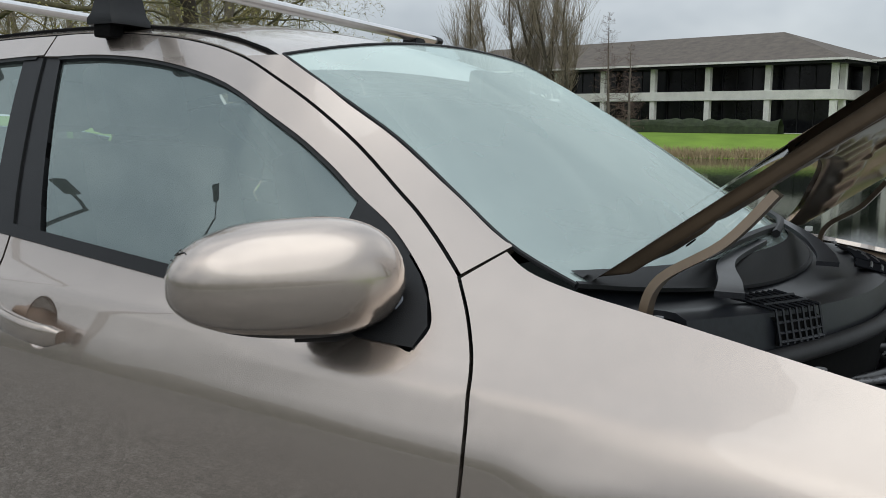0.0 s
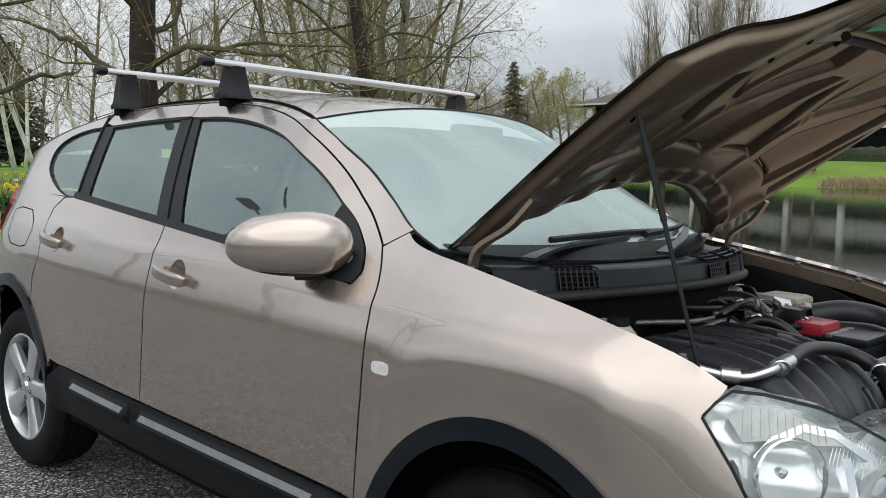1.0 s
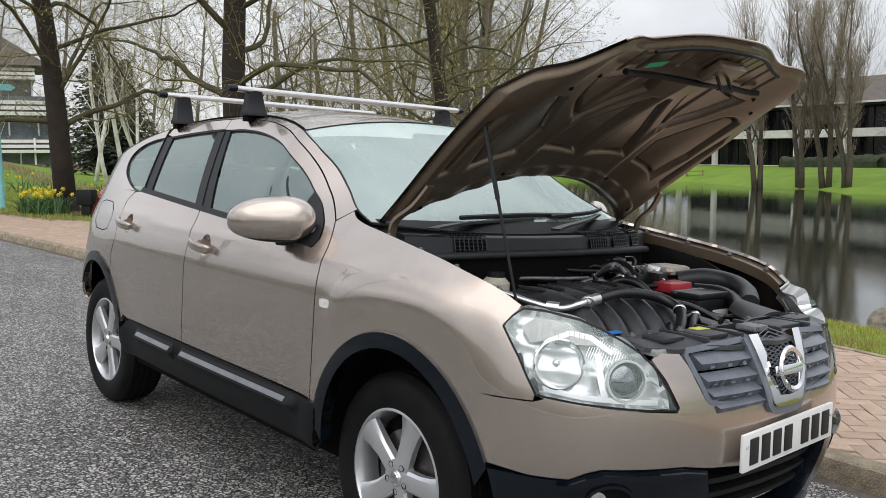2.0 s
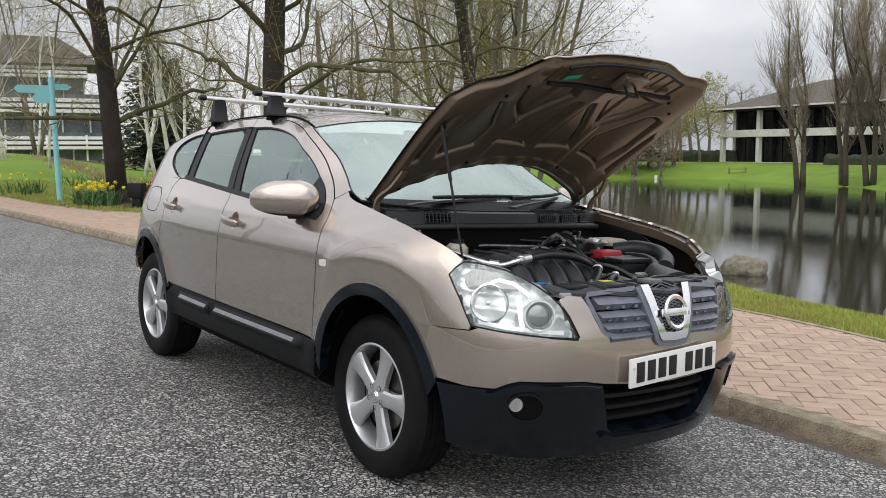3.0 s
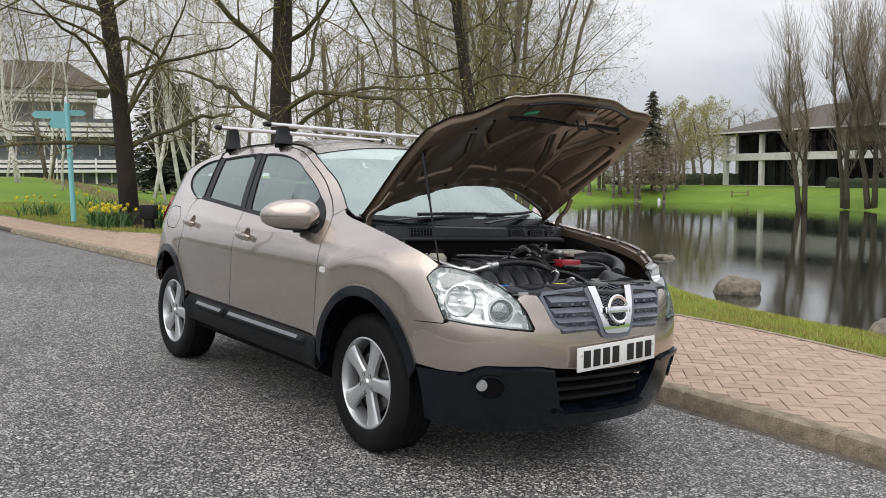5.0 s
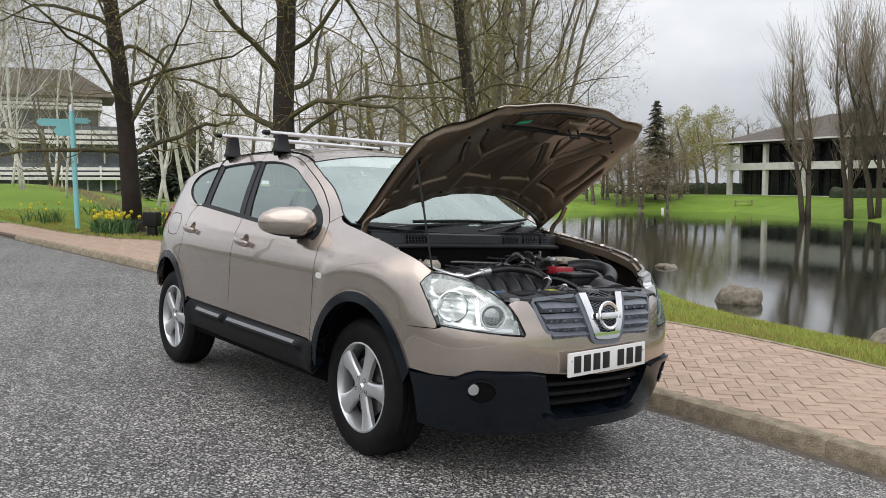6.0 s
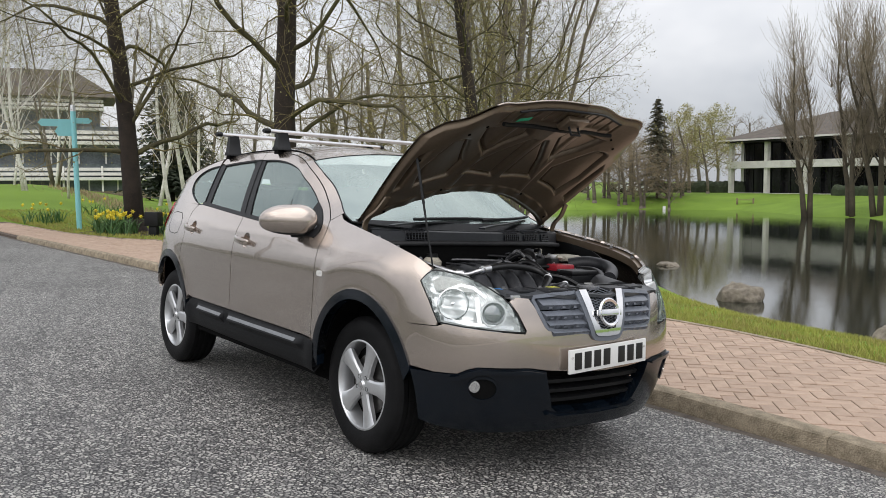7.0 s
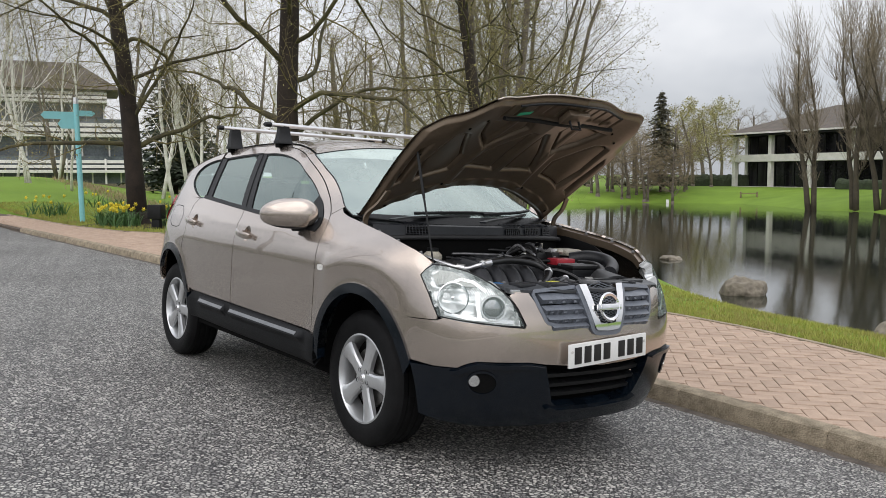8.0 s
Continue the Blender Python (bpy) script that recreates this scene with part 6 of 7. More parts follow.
for yc, n in ((-.45, 7), (.16, 7), (.33, 8), (.48, 5)):
    y0, y1 = yc - n * .008, yc + n * .008
    bm = bmesh.new()
    for k in range(n + 1):
        y = y0 + k * .016
        x = cowl_x(y)
        tube(bm, [(x + .009, y, 1.066), (x - .002, y, 1.116), (x - .070, y, 1.129)], .0024, 4)
    for dz in ((.008, 1.070), (.004, 1.082), (.001, 1.097), (-.020, 1.121), (-.040, 1.126)):
        tube(bm, [(cowl_x(y0) + dz[0], y0, dz[1]), (cowl_x(yc) + dz[0], yc, dz[1]), (cowl_x(y1) + dz[0], y1, dz[1])], .0028, 4)
    part("vent_grille", bm, COWL, scuttle, "fine plastic vent grille", smooth=0)
    # near-black sheet under the bars, painted as the opening's shade
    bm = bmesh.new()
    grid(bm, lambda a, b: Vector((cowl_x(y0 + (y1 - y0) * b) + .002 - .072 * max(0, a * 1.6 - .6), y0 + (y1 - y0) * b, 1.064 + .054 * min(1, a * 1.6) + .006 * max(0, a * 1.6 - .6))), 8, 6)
    part("vent_opening", bm, M["shadow"], scuttle, "vent opening, its shade painted as a near-black sheet")
for pts, blade in ((((-.15, -.56, 1.142), (-.165, -.50, 1.150), (-.22, -.30, 1.160), (-.235, .02, 1.170)), ((-.235, -.36, 1.172), (-.245, .0, 1.182), (-.26, .28, 1.180))),
                   (((-.11, .02, 1.138), (-.13, .10, 1.150), (-.20, .30, 1.166), (-.30, .50, 1.184)), ((-.23, .12, 1.176), (-.28, .40, 1.188), (-.36, .58, 1.200)))):
    w = new("wiper")
    w.parent, w["label"] = car, "black windscreen wiper at rest"
    bm = bmesh.new()
    line = curve(list(pts), 6)
    strip = [[bm.verts.new((p[0] + g * wd, p[1] + g * wd * .3, p[2])) for g in (-1, 1)] for p, wd in zip(line, np.linspace(.020, .009, len(line)))]
    for a, b in zip(strip, strip[1:]):
        bm.faces.new((a[0], a[1], b[1], b[0]))
    thicken(bm, .009)
    part("arm", bm, WIPER, w, "dark grey wiper arm", smooth=.5)
    pipe("blade", list(blade), .009, M["black"], w, sides=6)
# white paper or cloth scrap by the left wiper
block("tab", (-.24, .50, 1.158), (-.225, .525, 1.170), M["white"], scuttle, "small white tab", .002, None)

# engine: inlet manifold with its ribs, rocker cover, hoses
engine = new("engine")
engine.parent, engine["label"] = car, "transverse petrol engine under a ribbed black inlet manifold"
sheet("manifold_base", lambda a, b: Vector((.00 + .56 * a, -.40 + .44 * b, .885 - .02 * (2 * b - 1) ** 2 - .22 * max(0, a - .55) ** 1.6)), 14, 10, BAY, engine, "black inlet manifold", .03)
for k in range(5):
    y = -.375 + k * .095
    pts = [(-.02, y + .10, .885), (.10, y + .06, .918), (.26, y + .01, .925), (.40, y - .02, .905), (.50, y - .05, .84), (.53, y - .06, .76)]
    pipe("manifold_runner", pts, .040, DUSTY, engine, "ribbed black manifold runner", 14)
block("rocker_cover", (-.24, -.28, .80), (-.03, .18, .90), STEEL, engine, "grey rocker cover", .02)
block("engine_block", (-.25, -.36, .54), (.30, .20, .84), M["shadow"], engine, "dark engine block", .03)
rng = random.Random(11)
for k in range(9):
    x, y = rng.uniform(-.24, .02), rng.uniform(-.02, .30)
    r = rng.uniform(.012, .028)
    bm = bmesh.new()
    tube(bm, [(x, y, .87), (x, y, .91 + rng.uniform(0, .05)), (x + rng.uniform(-.03, .03), y + rng.uniform(-.03, .03), .93 + rng.uniform(0, .05))], [r, r, r * .7], 10)
    part("sensor", bm, (STEEL, BAY, DUSTY)[k % 3], engine, smooth=.9)
for x, y, z, r, l in ((-.06, .15, .915, .018, .05), (-.03, .19, .93, .024, .04), (-.05, .23, .92, .016, .06), (.0, .22, .905, .020, .05), (-.02, .14, .935, .010, .03), (.01, .17, .915, .012, .045)):
    bm = bmesh.new()
    tube(bm, [(x, y - l / 2, z), (x + .004, y + l / 2, z + .004)], r, 12)
    tube(bm, [(x, y, z - .03), (x, y, z + r * 1.3)], r * .45, 8)
    part("valve_fitting", bm, M["alu"], engine, "bright cast valve fitting", smooth=.8)
block("throttle_body", (-.10, .12, .84), (.02, .26, .90), STEEL, engine, "cast throttle body", .02)
block("coil_box", (-.05, -.045, -.025), (.05, .045, .025), BAY, engine, "black coil box", .006, Matrix.Translation((-.08, .34, .985)) @ pose(0, 0, 0, 12, -22, 20))
pipe("breather_hose", [(.0, .16, .93), (.03, .24, .945), (-.03, .33, .985), (-.10, .30, 1.0)], .017, BAY, engine, "thick black breather hose", 12)
for pts, r in (([(-.20, -.42, .94), (-.06, -.30, .965), (.02, -.05, .955), (-.02, .10, .95)], .012), ([(-.22, -.30, .95), (-.10, -.10, .975), (-.12, .16, .98), (-.18, .30, .97)], .009),
               ([(-.04, .20, .99), (.05, .24, 1.0), (.12, .22, .96), (.16, .18, .88)], .024), ([(-.28, .02, 1.0), (-.18, .12, 1.0), (-.10, .22, 1.0), (.0, .30, .99)], .014),
               ([(.40, .10, .84), (.46, .02, .87), (.52, -.10, .85), (.60, -.16, .78)], .016), ([(.48, .26, .80), (.52, .16, .84), (.58, .05, .82), (.64, .0, .74)], .02),
               ([(.02, -.42, .93), (.16, -.45, .945), (.30, -.46, .93)], .008), ([(.56, -.36, .84), (.60, -.20, .86), (.62, .0, .85), (.60, .2, .85)], .010)):
    pipe("hose", pts, r, BAY, engine, "black rubber hose")
pipe("refrigerant_pipe", [(-.02, -.53, .975), (.14, -.54, .965), (.28, -.52, .945), (.345, -.48, .931), (.385, -.45, .932), (.42, -.42, .95), (.43, -.37, .962)], .011, M["alu"], engine, "bright aluminium refrigerant pipe")
for p, q in (((.335, -.487, .933), (.368, -.464, .931)), ((.424, -.41, .954), (.431, -.355, .964))):
    bm = bmesh.new()
    tube(bm, [p, q], .018, 12)
    part("pipe_union", bm, M["alu"], engine, "aluminium pipe union")
pipe("refrigerant_hose", [(.43, -.36, .963), (.42, -.22, .972), (.45, -.08, .955), (.53, -.06, .92), (.60, -.16, .87), (.62, -.26, .80)], .017, BAY, engine, "black refrigerant hose", 12)
block("blue_clip", (.50, -.43, .868), (.53, -.35, .874), material("blue_plastic", (.03, .22, .62), rough=.4, vary=.1, scale=30), engine, "small blue clip", .002)

rng = random.Random(23)
for k in range(34):
    x, y, z = rng.uniform(-.20, .22), rng.uniform(.02, .36), rng.uniform(.93, 1.0)
    kind = k % 4
    bm = bmesh.new()
    if kind == 0:
        box(bm, -.016, .016, -.011, .011, -.008, .008, .002, Matrix.Translation((x, y, z)) @ pose(0, 0, 0, rng.uniform(-40, 40), rng.uniform(-40, 40), rng.uniform(0, 180)))
        part("connector", bm, STEEL if k % 8 else CREAM, engine, "small plug connector", smooth=.9)
    elif kind == 1:
        lathe(bm, [(.010, 0), (.010, .006), (.006, .007), (.006, .018), (.001, .019)], 8, Matrix.Translation((x, y, z)) @ pose(0, 0, 0, 90 + rng.uniform(-30, 30), 0, rng.uniform(0, 180)))
        part("bolt", bm, M["alu"], engine, "bright bolt", smooth=.6)
    else:
        q = Vector((rng.uniform(-.14, .14), rng.uniform(-.12, .12), rng.uniform(-.02, .03)))
        tube(bm, [Vector(c) for c in curve([(x, y, z), (x + q.x * .4, y + q.y * .6, z + .03), (x + q.x, y + q.y, z + q.z)], 5)], .0045 if kind == 2 else .007, 6)
        part("wiring", bm, DUSTY if kind == 2 else STEEL, engine, "thin cable", smooth=1)
for k in range(5):
    y = -.375 + k * .095
    block("runner_rib", (.10, y - .006, .958), (.22, y + .004, .966), DUSTY, engine, bevel=.002)

# clamps, looms and brackets between the manifold and the battery
for pts, r, mat in (([(.10, .06, .93), (.14, .12, .965), (.20, .15, .955), (.27, .17, .90)], .016, BAY), ([(.02, .10, .96), (.08, .14, 1.0), (.12, .18, .985), (.14, .20, .93)], .013, BAY),
                    ([(.30, .02, .90), (.36, .10, .915), (.42, .18, .90), (.50, .22, .86)], .010, BAY), ([(.33, .15, .84), (.40, .17, .87), (.47, .12, .88), (.53, .02, .87), (.58, -.05, .84)], .013, DUSTY),
                    ([(.42, .22, .83), (.46, .29, .86), (.52, .33, .87)], .008, BAY), ([(-.12, -.30, .955), (.0, -.22, .97), (.06, -.10, .97), (.05, .04, .965)], .007, STEEL),
                    ([(-.26, -.20, .97), (-.10, -.14, 1.0), (.0, .0, .99), (.04, .12, .985)], .008, BAY), ([(.45, -.02, .85), (.47, .07, .88), (.44, .15, .88)], .007, DUSTY)):
    pipe("hose", pts, r, mat, engine, "black rubber hose", 9)
for x, y, z, r in ((.36, .10, .915, .013), (.14, .12, .965, .019), (.08, .14, 1.0, .016), (.47, .12, .88, .016), (.43, -.40, .955, .019), (.53, -.06, .92, .020)):
    bm = bmesh.new()
    lathe(bm, [(r, -.006), (r + .002, -.004), (r + .002, .004), (r, .006)], 12, Matrix.Translation((x, y, z)) @ pose(0, 0, 0, 20, 0, 35), close=False)
    part("hose_clamp", bm, M["alu"], engine, "bright hose clamp")
for x, y, z, w, d, h, a, mat in ((.12, .16, .955, .03, .022, .018, 20, STEEL), (.05, .26, .985, .035, .03, .02, -15, M["alu"]), (-.02, .30, 1.0, .025, .02, .025, 40, STEEL), (.17, .30, .96, .03, .03, .03, 5, BAY), (.12, .34, .985, .025, .04, .012, 30, M["alu"]),
                              (-.08, .40, 1.005, .035, .03, .02, -10, CREAM), (.46, .26, .86, .03, .02, .015, 15, DUSTY), (.52, .12, .85, .035, .025, .02, 50, BAY), (.44, .08, .86, .02, .02, .02, 10, STEEL), (.30, -.02, .945, .04, .02, .012, 25, DUSTY)):
    block("bracket", (-w, -d, -h), (w, d, h), mat, engine, "small bolted bracket", .003, Matrix.Translation((x, y, z)) @ pose(0, 0, 0, a * .4, a * .3, a))
for k in range(9):
    y = -.36 + k * .05
    block("manifold_rib", (.08, y - .004, .945 - .02 * abs(k - 4) / 4), (.30, y + .004, .968 - .02 * abs(k - 4) / 4), DUSTY, engine, bevel=.002)

# reservoirs, battery, ducts
tank = new("brake_reservoir")
tank.parent, tank["label"] = car, "white brake fluid reservoir with a black cap"
bm = bmesh.new()
tube(bm, [(.02, -.41, .90), (.02, -.41, .965), (.02, -.41, .985)], [.050, .050, .032], 20)
part("bottle", bm, CREAM, tank)
bm = bmesh.new()
tube(bm, [(.02, -.41, .982), (.02, -.41, 1.003)], .030, 20)
part("cap", bm, M["black"], tank, "black screw cap")

battery = new("battery")
battery.parent, battery["label"] = car, "black car battery with a red terminal cover"
block("case", (.20, .24, .70), (.40, .48, .915), M["black"], battery, bevel=.008)
block("lid", (.197, .237, .915), (.403, .483, .938), BAY, battery, bevel=.006)
block("terminal_cover", (.20, .235, .926), (.285, .37, .962), M["red"], battery, "red terminal cover", .008)
block("terminal_cover", (.25, .262, .89), (.275, .30, .955), M["red"], battery, "red terminal cover", .006)
block("fuse_holder", (.19, .20, .86), (.25, .242, .925), BAY, battery, "black fuse holder", .005)
for k in range(5):
    block("fuse", (.20 + k * .009, .195, .885), (.205 + k * .009, .203, .905), M["alu"], battery, bevel=.001)
block("clamp_bar", (.29, .235, .928), (.31, .465, .940), STEEL, battery, "grey clamp bar", .003)
block("sticker", (.4035, .33, .785), (.4045, .43, .875), M["white"], battery, "white sticker", 0)
pipe("battery_cable", [(.24, .27, .945), (.19, .20, .94), (.15, .20, .88)], .009, M["black"], battery)

duct = new("air_duct")
duct.parent, duct["label"] = car, "black air intake duct curving forward to the nose"
pipe("pipe", [(.16, .45, .95), (.24, .52, .968), (.34, .555, .955), (.43, .51, .93), (.49, .43, .905)], .036, DUSTY, duct, "large ribbed black duct", 18)
pipe("pipe", [(.26, .42, .925), (.35, .45, .925), (.43, .43, .905), (.49, .37, .89)], .028, BAY, duct, "black duct", 16)
sheet("funnel", lambda a, b: Vector((.50 + .16 * a, .30 + .22 * (b - .5) * (.6 + .6 * a) + .04 * (1 - a), .930 - .02 * a - .035 * (2 * b - 1) ** 2)), 8, 10, DUSTY, duct, "flat black intake funnel", .012)
block("filter_box", (-.06, .36, .80), (.14, .60, .95), BAY, duct, "black air filter box", .02)
block("washer_tank", (-.02, .46, .96), (.12, .60, .998), CREAM, label="cream washer fluid tank", bevel=.02)
block("control_unit", (-.16, .46, .95), (-.04, .58, .985), material("grey_metal_box", (.5, .5, .5), rough=.4, metal=.4, vary=.2, scale=20), label="grey metal control unit", bevel=.005)
block("relay_box", (.10, .20, .90), (.16, .27, .985), BAY, label="black relay box", bevel=.005)
block("bracket", (.19, .36, .92), (.20, .39, .96), STEEL, label="grey steel bracket", bevel=.003)
for pts, r in (([(-.10, .34, 1.0), (0, .36, 1.02), (.06, .30, 1.0), (.12, .24, .99)], .010), ([(.44, .50, .86), (.52, .44, .88), (.60, .40, .87)], .012), ([(.60, .42, .88), (.64, .50, .88), (.58, .58, .86)], .009)):
    pipe("loom", pts, r, M["black"], label="black wiring loom")

# nose panel over the radiator
slam = sheet("nose_panel", lambda a, b: Vector((.60 + .245 * a - .11 * (2 * b - 1) ** 2 * (.4 + .6 * a), 1.02 * (b - .5), .872 + .014 * math.sin(a * 3.1) + .004 * math.cos(b * 30))), 10, 40, material("slate_nose_plastic", (.075, .080, .088), rough=.42, vary=.3, scale=8, bump=.03, bump_scale=300), label="dark plastic nose panel over the radiator", deep=.014)
for y in (-.30, -.12, .10, .28):
    block("panel_rib", (.63, y - .006, .876), (.80, y + .006, .896), DUSTY, slam, bevel=.003)
rng = random.Random(31)
for y in (-.44, -.36, -.22, -.06, .05, .18, .34, .43):
    bm = bmesh.new()
    lathe(bm, [(.013, 0), (.013, .003), (.008, .004), (.008, .010), (.001, .011)], 10, Matrix.Translation((.645 + rng.uniform(-.01, .02), y, .887)) @ pose(0, 0, 0, 90, 0, 0))
    part("bolt", bm, STEEL, slam, smooth=.6)
for y, w, x0, x1 in ((-.38, .05, .66, .74), (-.21, .06, .69, .77), (.19, .07, .68, .78), (.37, .05, .66, .73)):
    block("raised_pad", (x0, y - w, .880), (x1, y + w, .8945), DUSTY, slam, bevel=.005)
# slots and lock recess are thin near-black pads, their shade painted on
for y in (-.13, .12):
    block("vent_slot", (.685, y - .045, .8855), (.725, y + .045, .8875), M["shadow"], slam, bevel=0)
block("lock_recess", (.66, -.075, .876), (.80, .075, .8885), M["shadow"], slam, "lock recess, its shade painted as a near-black pad", .003)
pipe("lock_cable", [(.70, .04, .893), (.67, .14, .897), (.66, .26, .896), (.62, .40, .89)], .0045, BAY, slam, "thin black lock cable", 6)
block("lock", (.72, -.035, .885), (.79, .04, .905), STEEL, slam, "steel bonnet lock", .005)
block("yellow_label", (.66, -.20, .8935), (.70, -.14, .8945), material("yellow_label", (.62, .60, .06), rough=.5, vary=.1, scale=30), slam, "small yellow label", 0)
block("radiator", (.56, -.46, .52), (.60, .46, .85), M["shadow"], label="dark radiator", bevel=.004)
for g in (-1, 1):
    block("lamp_bracket", (.70, g * .46 - .03, .852), (.76, g * .46 + .03, .872), M["alu"] if g < 0 else BAY, label="pressed lamp bracket", bevel=.003)
    block("lamp_box", (.36, g * .53 - .06, .70), (.54, g * .53 + .04, .86), BAY, label="back of the headlamp", bevel=.02)

# cabin
cabin_part = new("cabin")
cabin_part.parent, cabin_part["label"] = car, "dim grey cabin with cloth seats"
block("floor", (-3.0, -.70, .42), (-.45, .70, .50), M["trim"], cabin_part)
sheet("dashboard", lambda a, b: Vector((-.36 - .34 * a, 1.30 * (b - .5), 1.075 + .035 * math.sin(a * 2.4) - .25 * smooth(.75, 1, a))), 8, 12, M["trim"], cabin_part, "grey dashboard", .02)
block("dash_front", (-.72, -.64, .60), (-.62, .64, .98), M["trim"], cabin_part)
bm = bmesh.new()
wheel_m = Matrix.Translation((-.84, -.36, 1.02)) @ pose(0, 0, 0, 0, 0, -90) @ pose(0, 0, 0, -25, 0, 0)
ring = [wheel_m @ Vector((.185 * math.cos(a), 0, .185 * math.sin(a))) for a in np.linspace(0, math.tau, 33)]
tube(bm, ring, .016, 8, caps=False)
tube(bm, [wheel_m @ Vector((-.18, 0, 0)), wheel_m @ Vector((.18, 0, 0))], .02, 8)
part("steering_wheel", bm, M["black"], cabin_part, "black steering wheel")
for x, ys in ((-1.45, (-.36, .36)), (-2.32, (-.40, 0, .40))):
    for y in ys:
        wd = .24 if x > -2 else .19
        block("seat_cushion", (x - .05, y - wd, .62), (x + .46, y + wd, .76), M["seat"], cabin_part, bevel=.05)
        block("seat_back", (-.07, -wd, 0), (.07, wd, .60), M["seat"], cabin_part, bevel=.05, m=Matrix.Translation((x, y, .72)) @ pose(0, 0, 0, 0, -16, 0))
        block("headrest", (-.045, -.13, .63), (.045, .13, .80), M["seat"], cabin_part, bevel=.04, m=Matrix.Translation((x - .0, y, .72)) @ pose(0, 0, 0, 0, -16, 0))
sheet("headlining", lambda a, b: roof_pt(.03 + .95 * a, .04 + .92 * b) - Vector((0, 0, .03)), 10, 10, material("grey_headlining", (.13, .13, .125), rough=.95, vary=.1, scale=20), cabin_part, "grey headlining", .006)
bm = bmesh.new()
c = screen_pt(.86, .5) + Vector((-.06, 0, -.03))
box(bm, c.x - .02, c.x + .02, -.12, .12, c.z - .035, c.z + .035, .015)
part("rear_view_mirror", bm, M["black"], cabin_part, "black rear-view mirror")
# ---------------------------------------------------------------- woods and planting
def spot(heading, distance):
    """A place by its compass heading from the turn of the road."""
    return 3.8 + math.cos(radians(heading)) * distance, -3.05 + math.sin(radians(heading)) * distance


LIGHT = dict(BROAD, least=.0068, count=(30, 9, 6, 3), segs=(9, 7, 4, 2, 1), sides=(8, 5, 3, 3, 3), angle=(54, 50, 48, 46), ratio=(.42, .42, .48, .5))
LIGHT["from"] = (.14, .16, .1, .1)
STEMS = dict(LIGHT, count=(16, 8, 6, 3), angle=(40, 42, 44, 44), rise=(.03, .05, .02, 0, 0), thin=(.4, .5, .5, .6))
STEMS["from"] = (.16, .16, .1, .1)
bare_1 = tree("tree", "bare brown park tree with a dense twiggy crown", *spot(146, 38), 12, .15, LIGHT, 41, M["grey_bark"], M["twig"], group="bare trees behind the road")
bare_2 = tree("tree", "bare multi-stemmed tree with mossy green twigs", *spot(139, 33), 12, .10, STEMS, 43, M["grey_bark"], M["mossy"], group="bare trees behind the road", forks=3, buds=1, limb_mat=M["limb"])
birch = tree("birch", "slender white-barked birch with pale bare twigs", *spot(159.5, 31), 11, .075, BIRCH, 47, M["birch"], M["pale_twig"], group="birches on the lawn", tilt=(.12, -.2), limb_mat=M["birch"])
rng = random.Random(5)
for k, (h, d, s) in enumerate(((143.5, 58, 1.0), (155.5, 52, .9), (163, 56, 1.0), (167, 60, 1.0), (158, 66, 1.0), (171, 50, .9))):
    x, y = spot(h, d)
    copy_thing(bare_1 if k % 3 else bare_2, pose(x, y, land_z(x, y) - .05, 0, 0, rng.uniform(0, 360)) @ Matrix.Scale(s, 4))
for k, (h, d, s) in enumerate(((137.9, 36, 1.25), (141.5, 36, .95), (138.4, 48, 1.45), (143.2, 44, 1.3))):
    x, y = spot(h, d)
    copy_thing(bare_2, pose(x, y, land_z(x, y) - .05, 0, 0, rng.uniform(0, 360)) @ Matrix.Scale(s, 4))
for k, (h, d, s, lean) in enumerate(((158.4, 33, 1.05, 8), (160.4, 30, .9, -10), (161.2, 36, 1.1, 6), (170.6, 37, 1.2, 2), (169.2, 50, .9, 5), (167.0, 48, .9, -4), (156.2, 38, 1.0, 9), (157.3, 35, .95, -6), (170.3, 26, 1.2, -7), (168.7, 35, .9, -5), (168.5, 35, .9, 5), (166.3, 33, .7, 3), (155.2, 33, .9, 12), (153.8, 40, 1.1, -8), (159.0, 42, 1.1, -4))):
    x, y = spot(h, d)
    copy_thing(birch, pose(x, y, land_z(x, y) - .2, lean * .5, lean, rng.uniform(0, 360)) @ Matrix.Scale(s, 4))
THICKET = dict(STEMS, count=(15, 9, 6, 3), angle=(34, 38, 40, 42), least=.0075)
thicket = tree("tree", "dense olive-brown multi-stemmed tree", *spot(148.3, 48), 9.2, .10, THICKET, 67, M["grey_bark"], M["mossy"], group="dense trees behind the road", forks=3, limb_mat=M["limb"])
for h, d, k, a in ((150.6, 54, .95, 80), (146.6, 56, .9, 200)):
    x, y = spot(h, d)
    copy_thing(thicket, pose(x, y, land_z(x, y) - .05, 0, 0, a) @ Matrix.Scale(k, 4))
# far shore: bare and budding trees, a spruce, hedges
DOME = dict(BROAD, least=.013, segs=(7, 6, 4, 2, 1), sides=(8, 5, 3, 3, 3), taper=(.35, .2, .3, .4, .5), count=(16, 9, 6, 3), angle=(56, 50, 48, 46), ratio=(.62, .46, .46, .5), short=(.55, .4, .4, .3), thin=(.45, .5, .5, .6), rise=(.02, .02, 0, 0, 0))
DOME["from"] = (.26, .14, .1, .1)
far_1 = tree("tree", "budding yellow-green park tree on the far lawn", *spot(126.9, 118), 9.6, .20, DOME, 51, M["grey_bark"], M["mossy"], group="trees on the far lawn", buds=2, bud_size=.17)
far_2 = tree("tree", "small bare park tree with a domed brown crown", *spot(131.9, 108), 8.2, .24, DOME, 53, M["grey_bark"], M["twig"], group="trees on the far lawn")
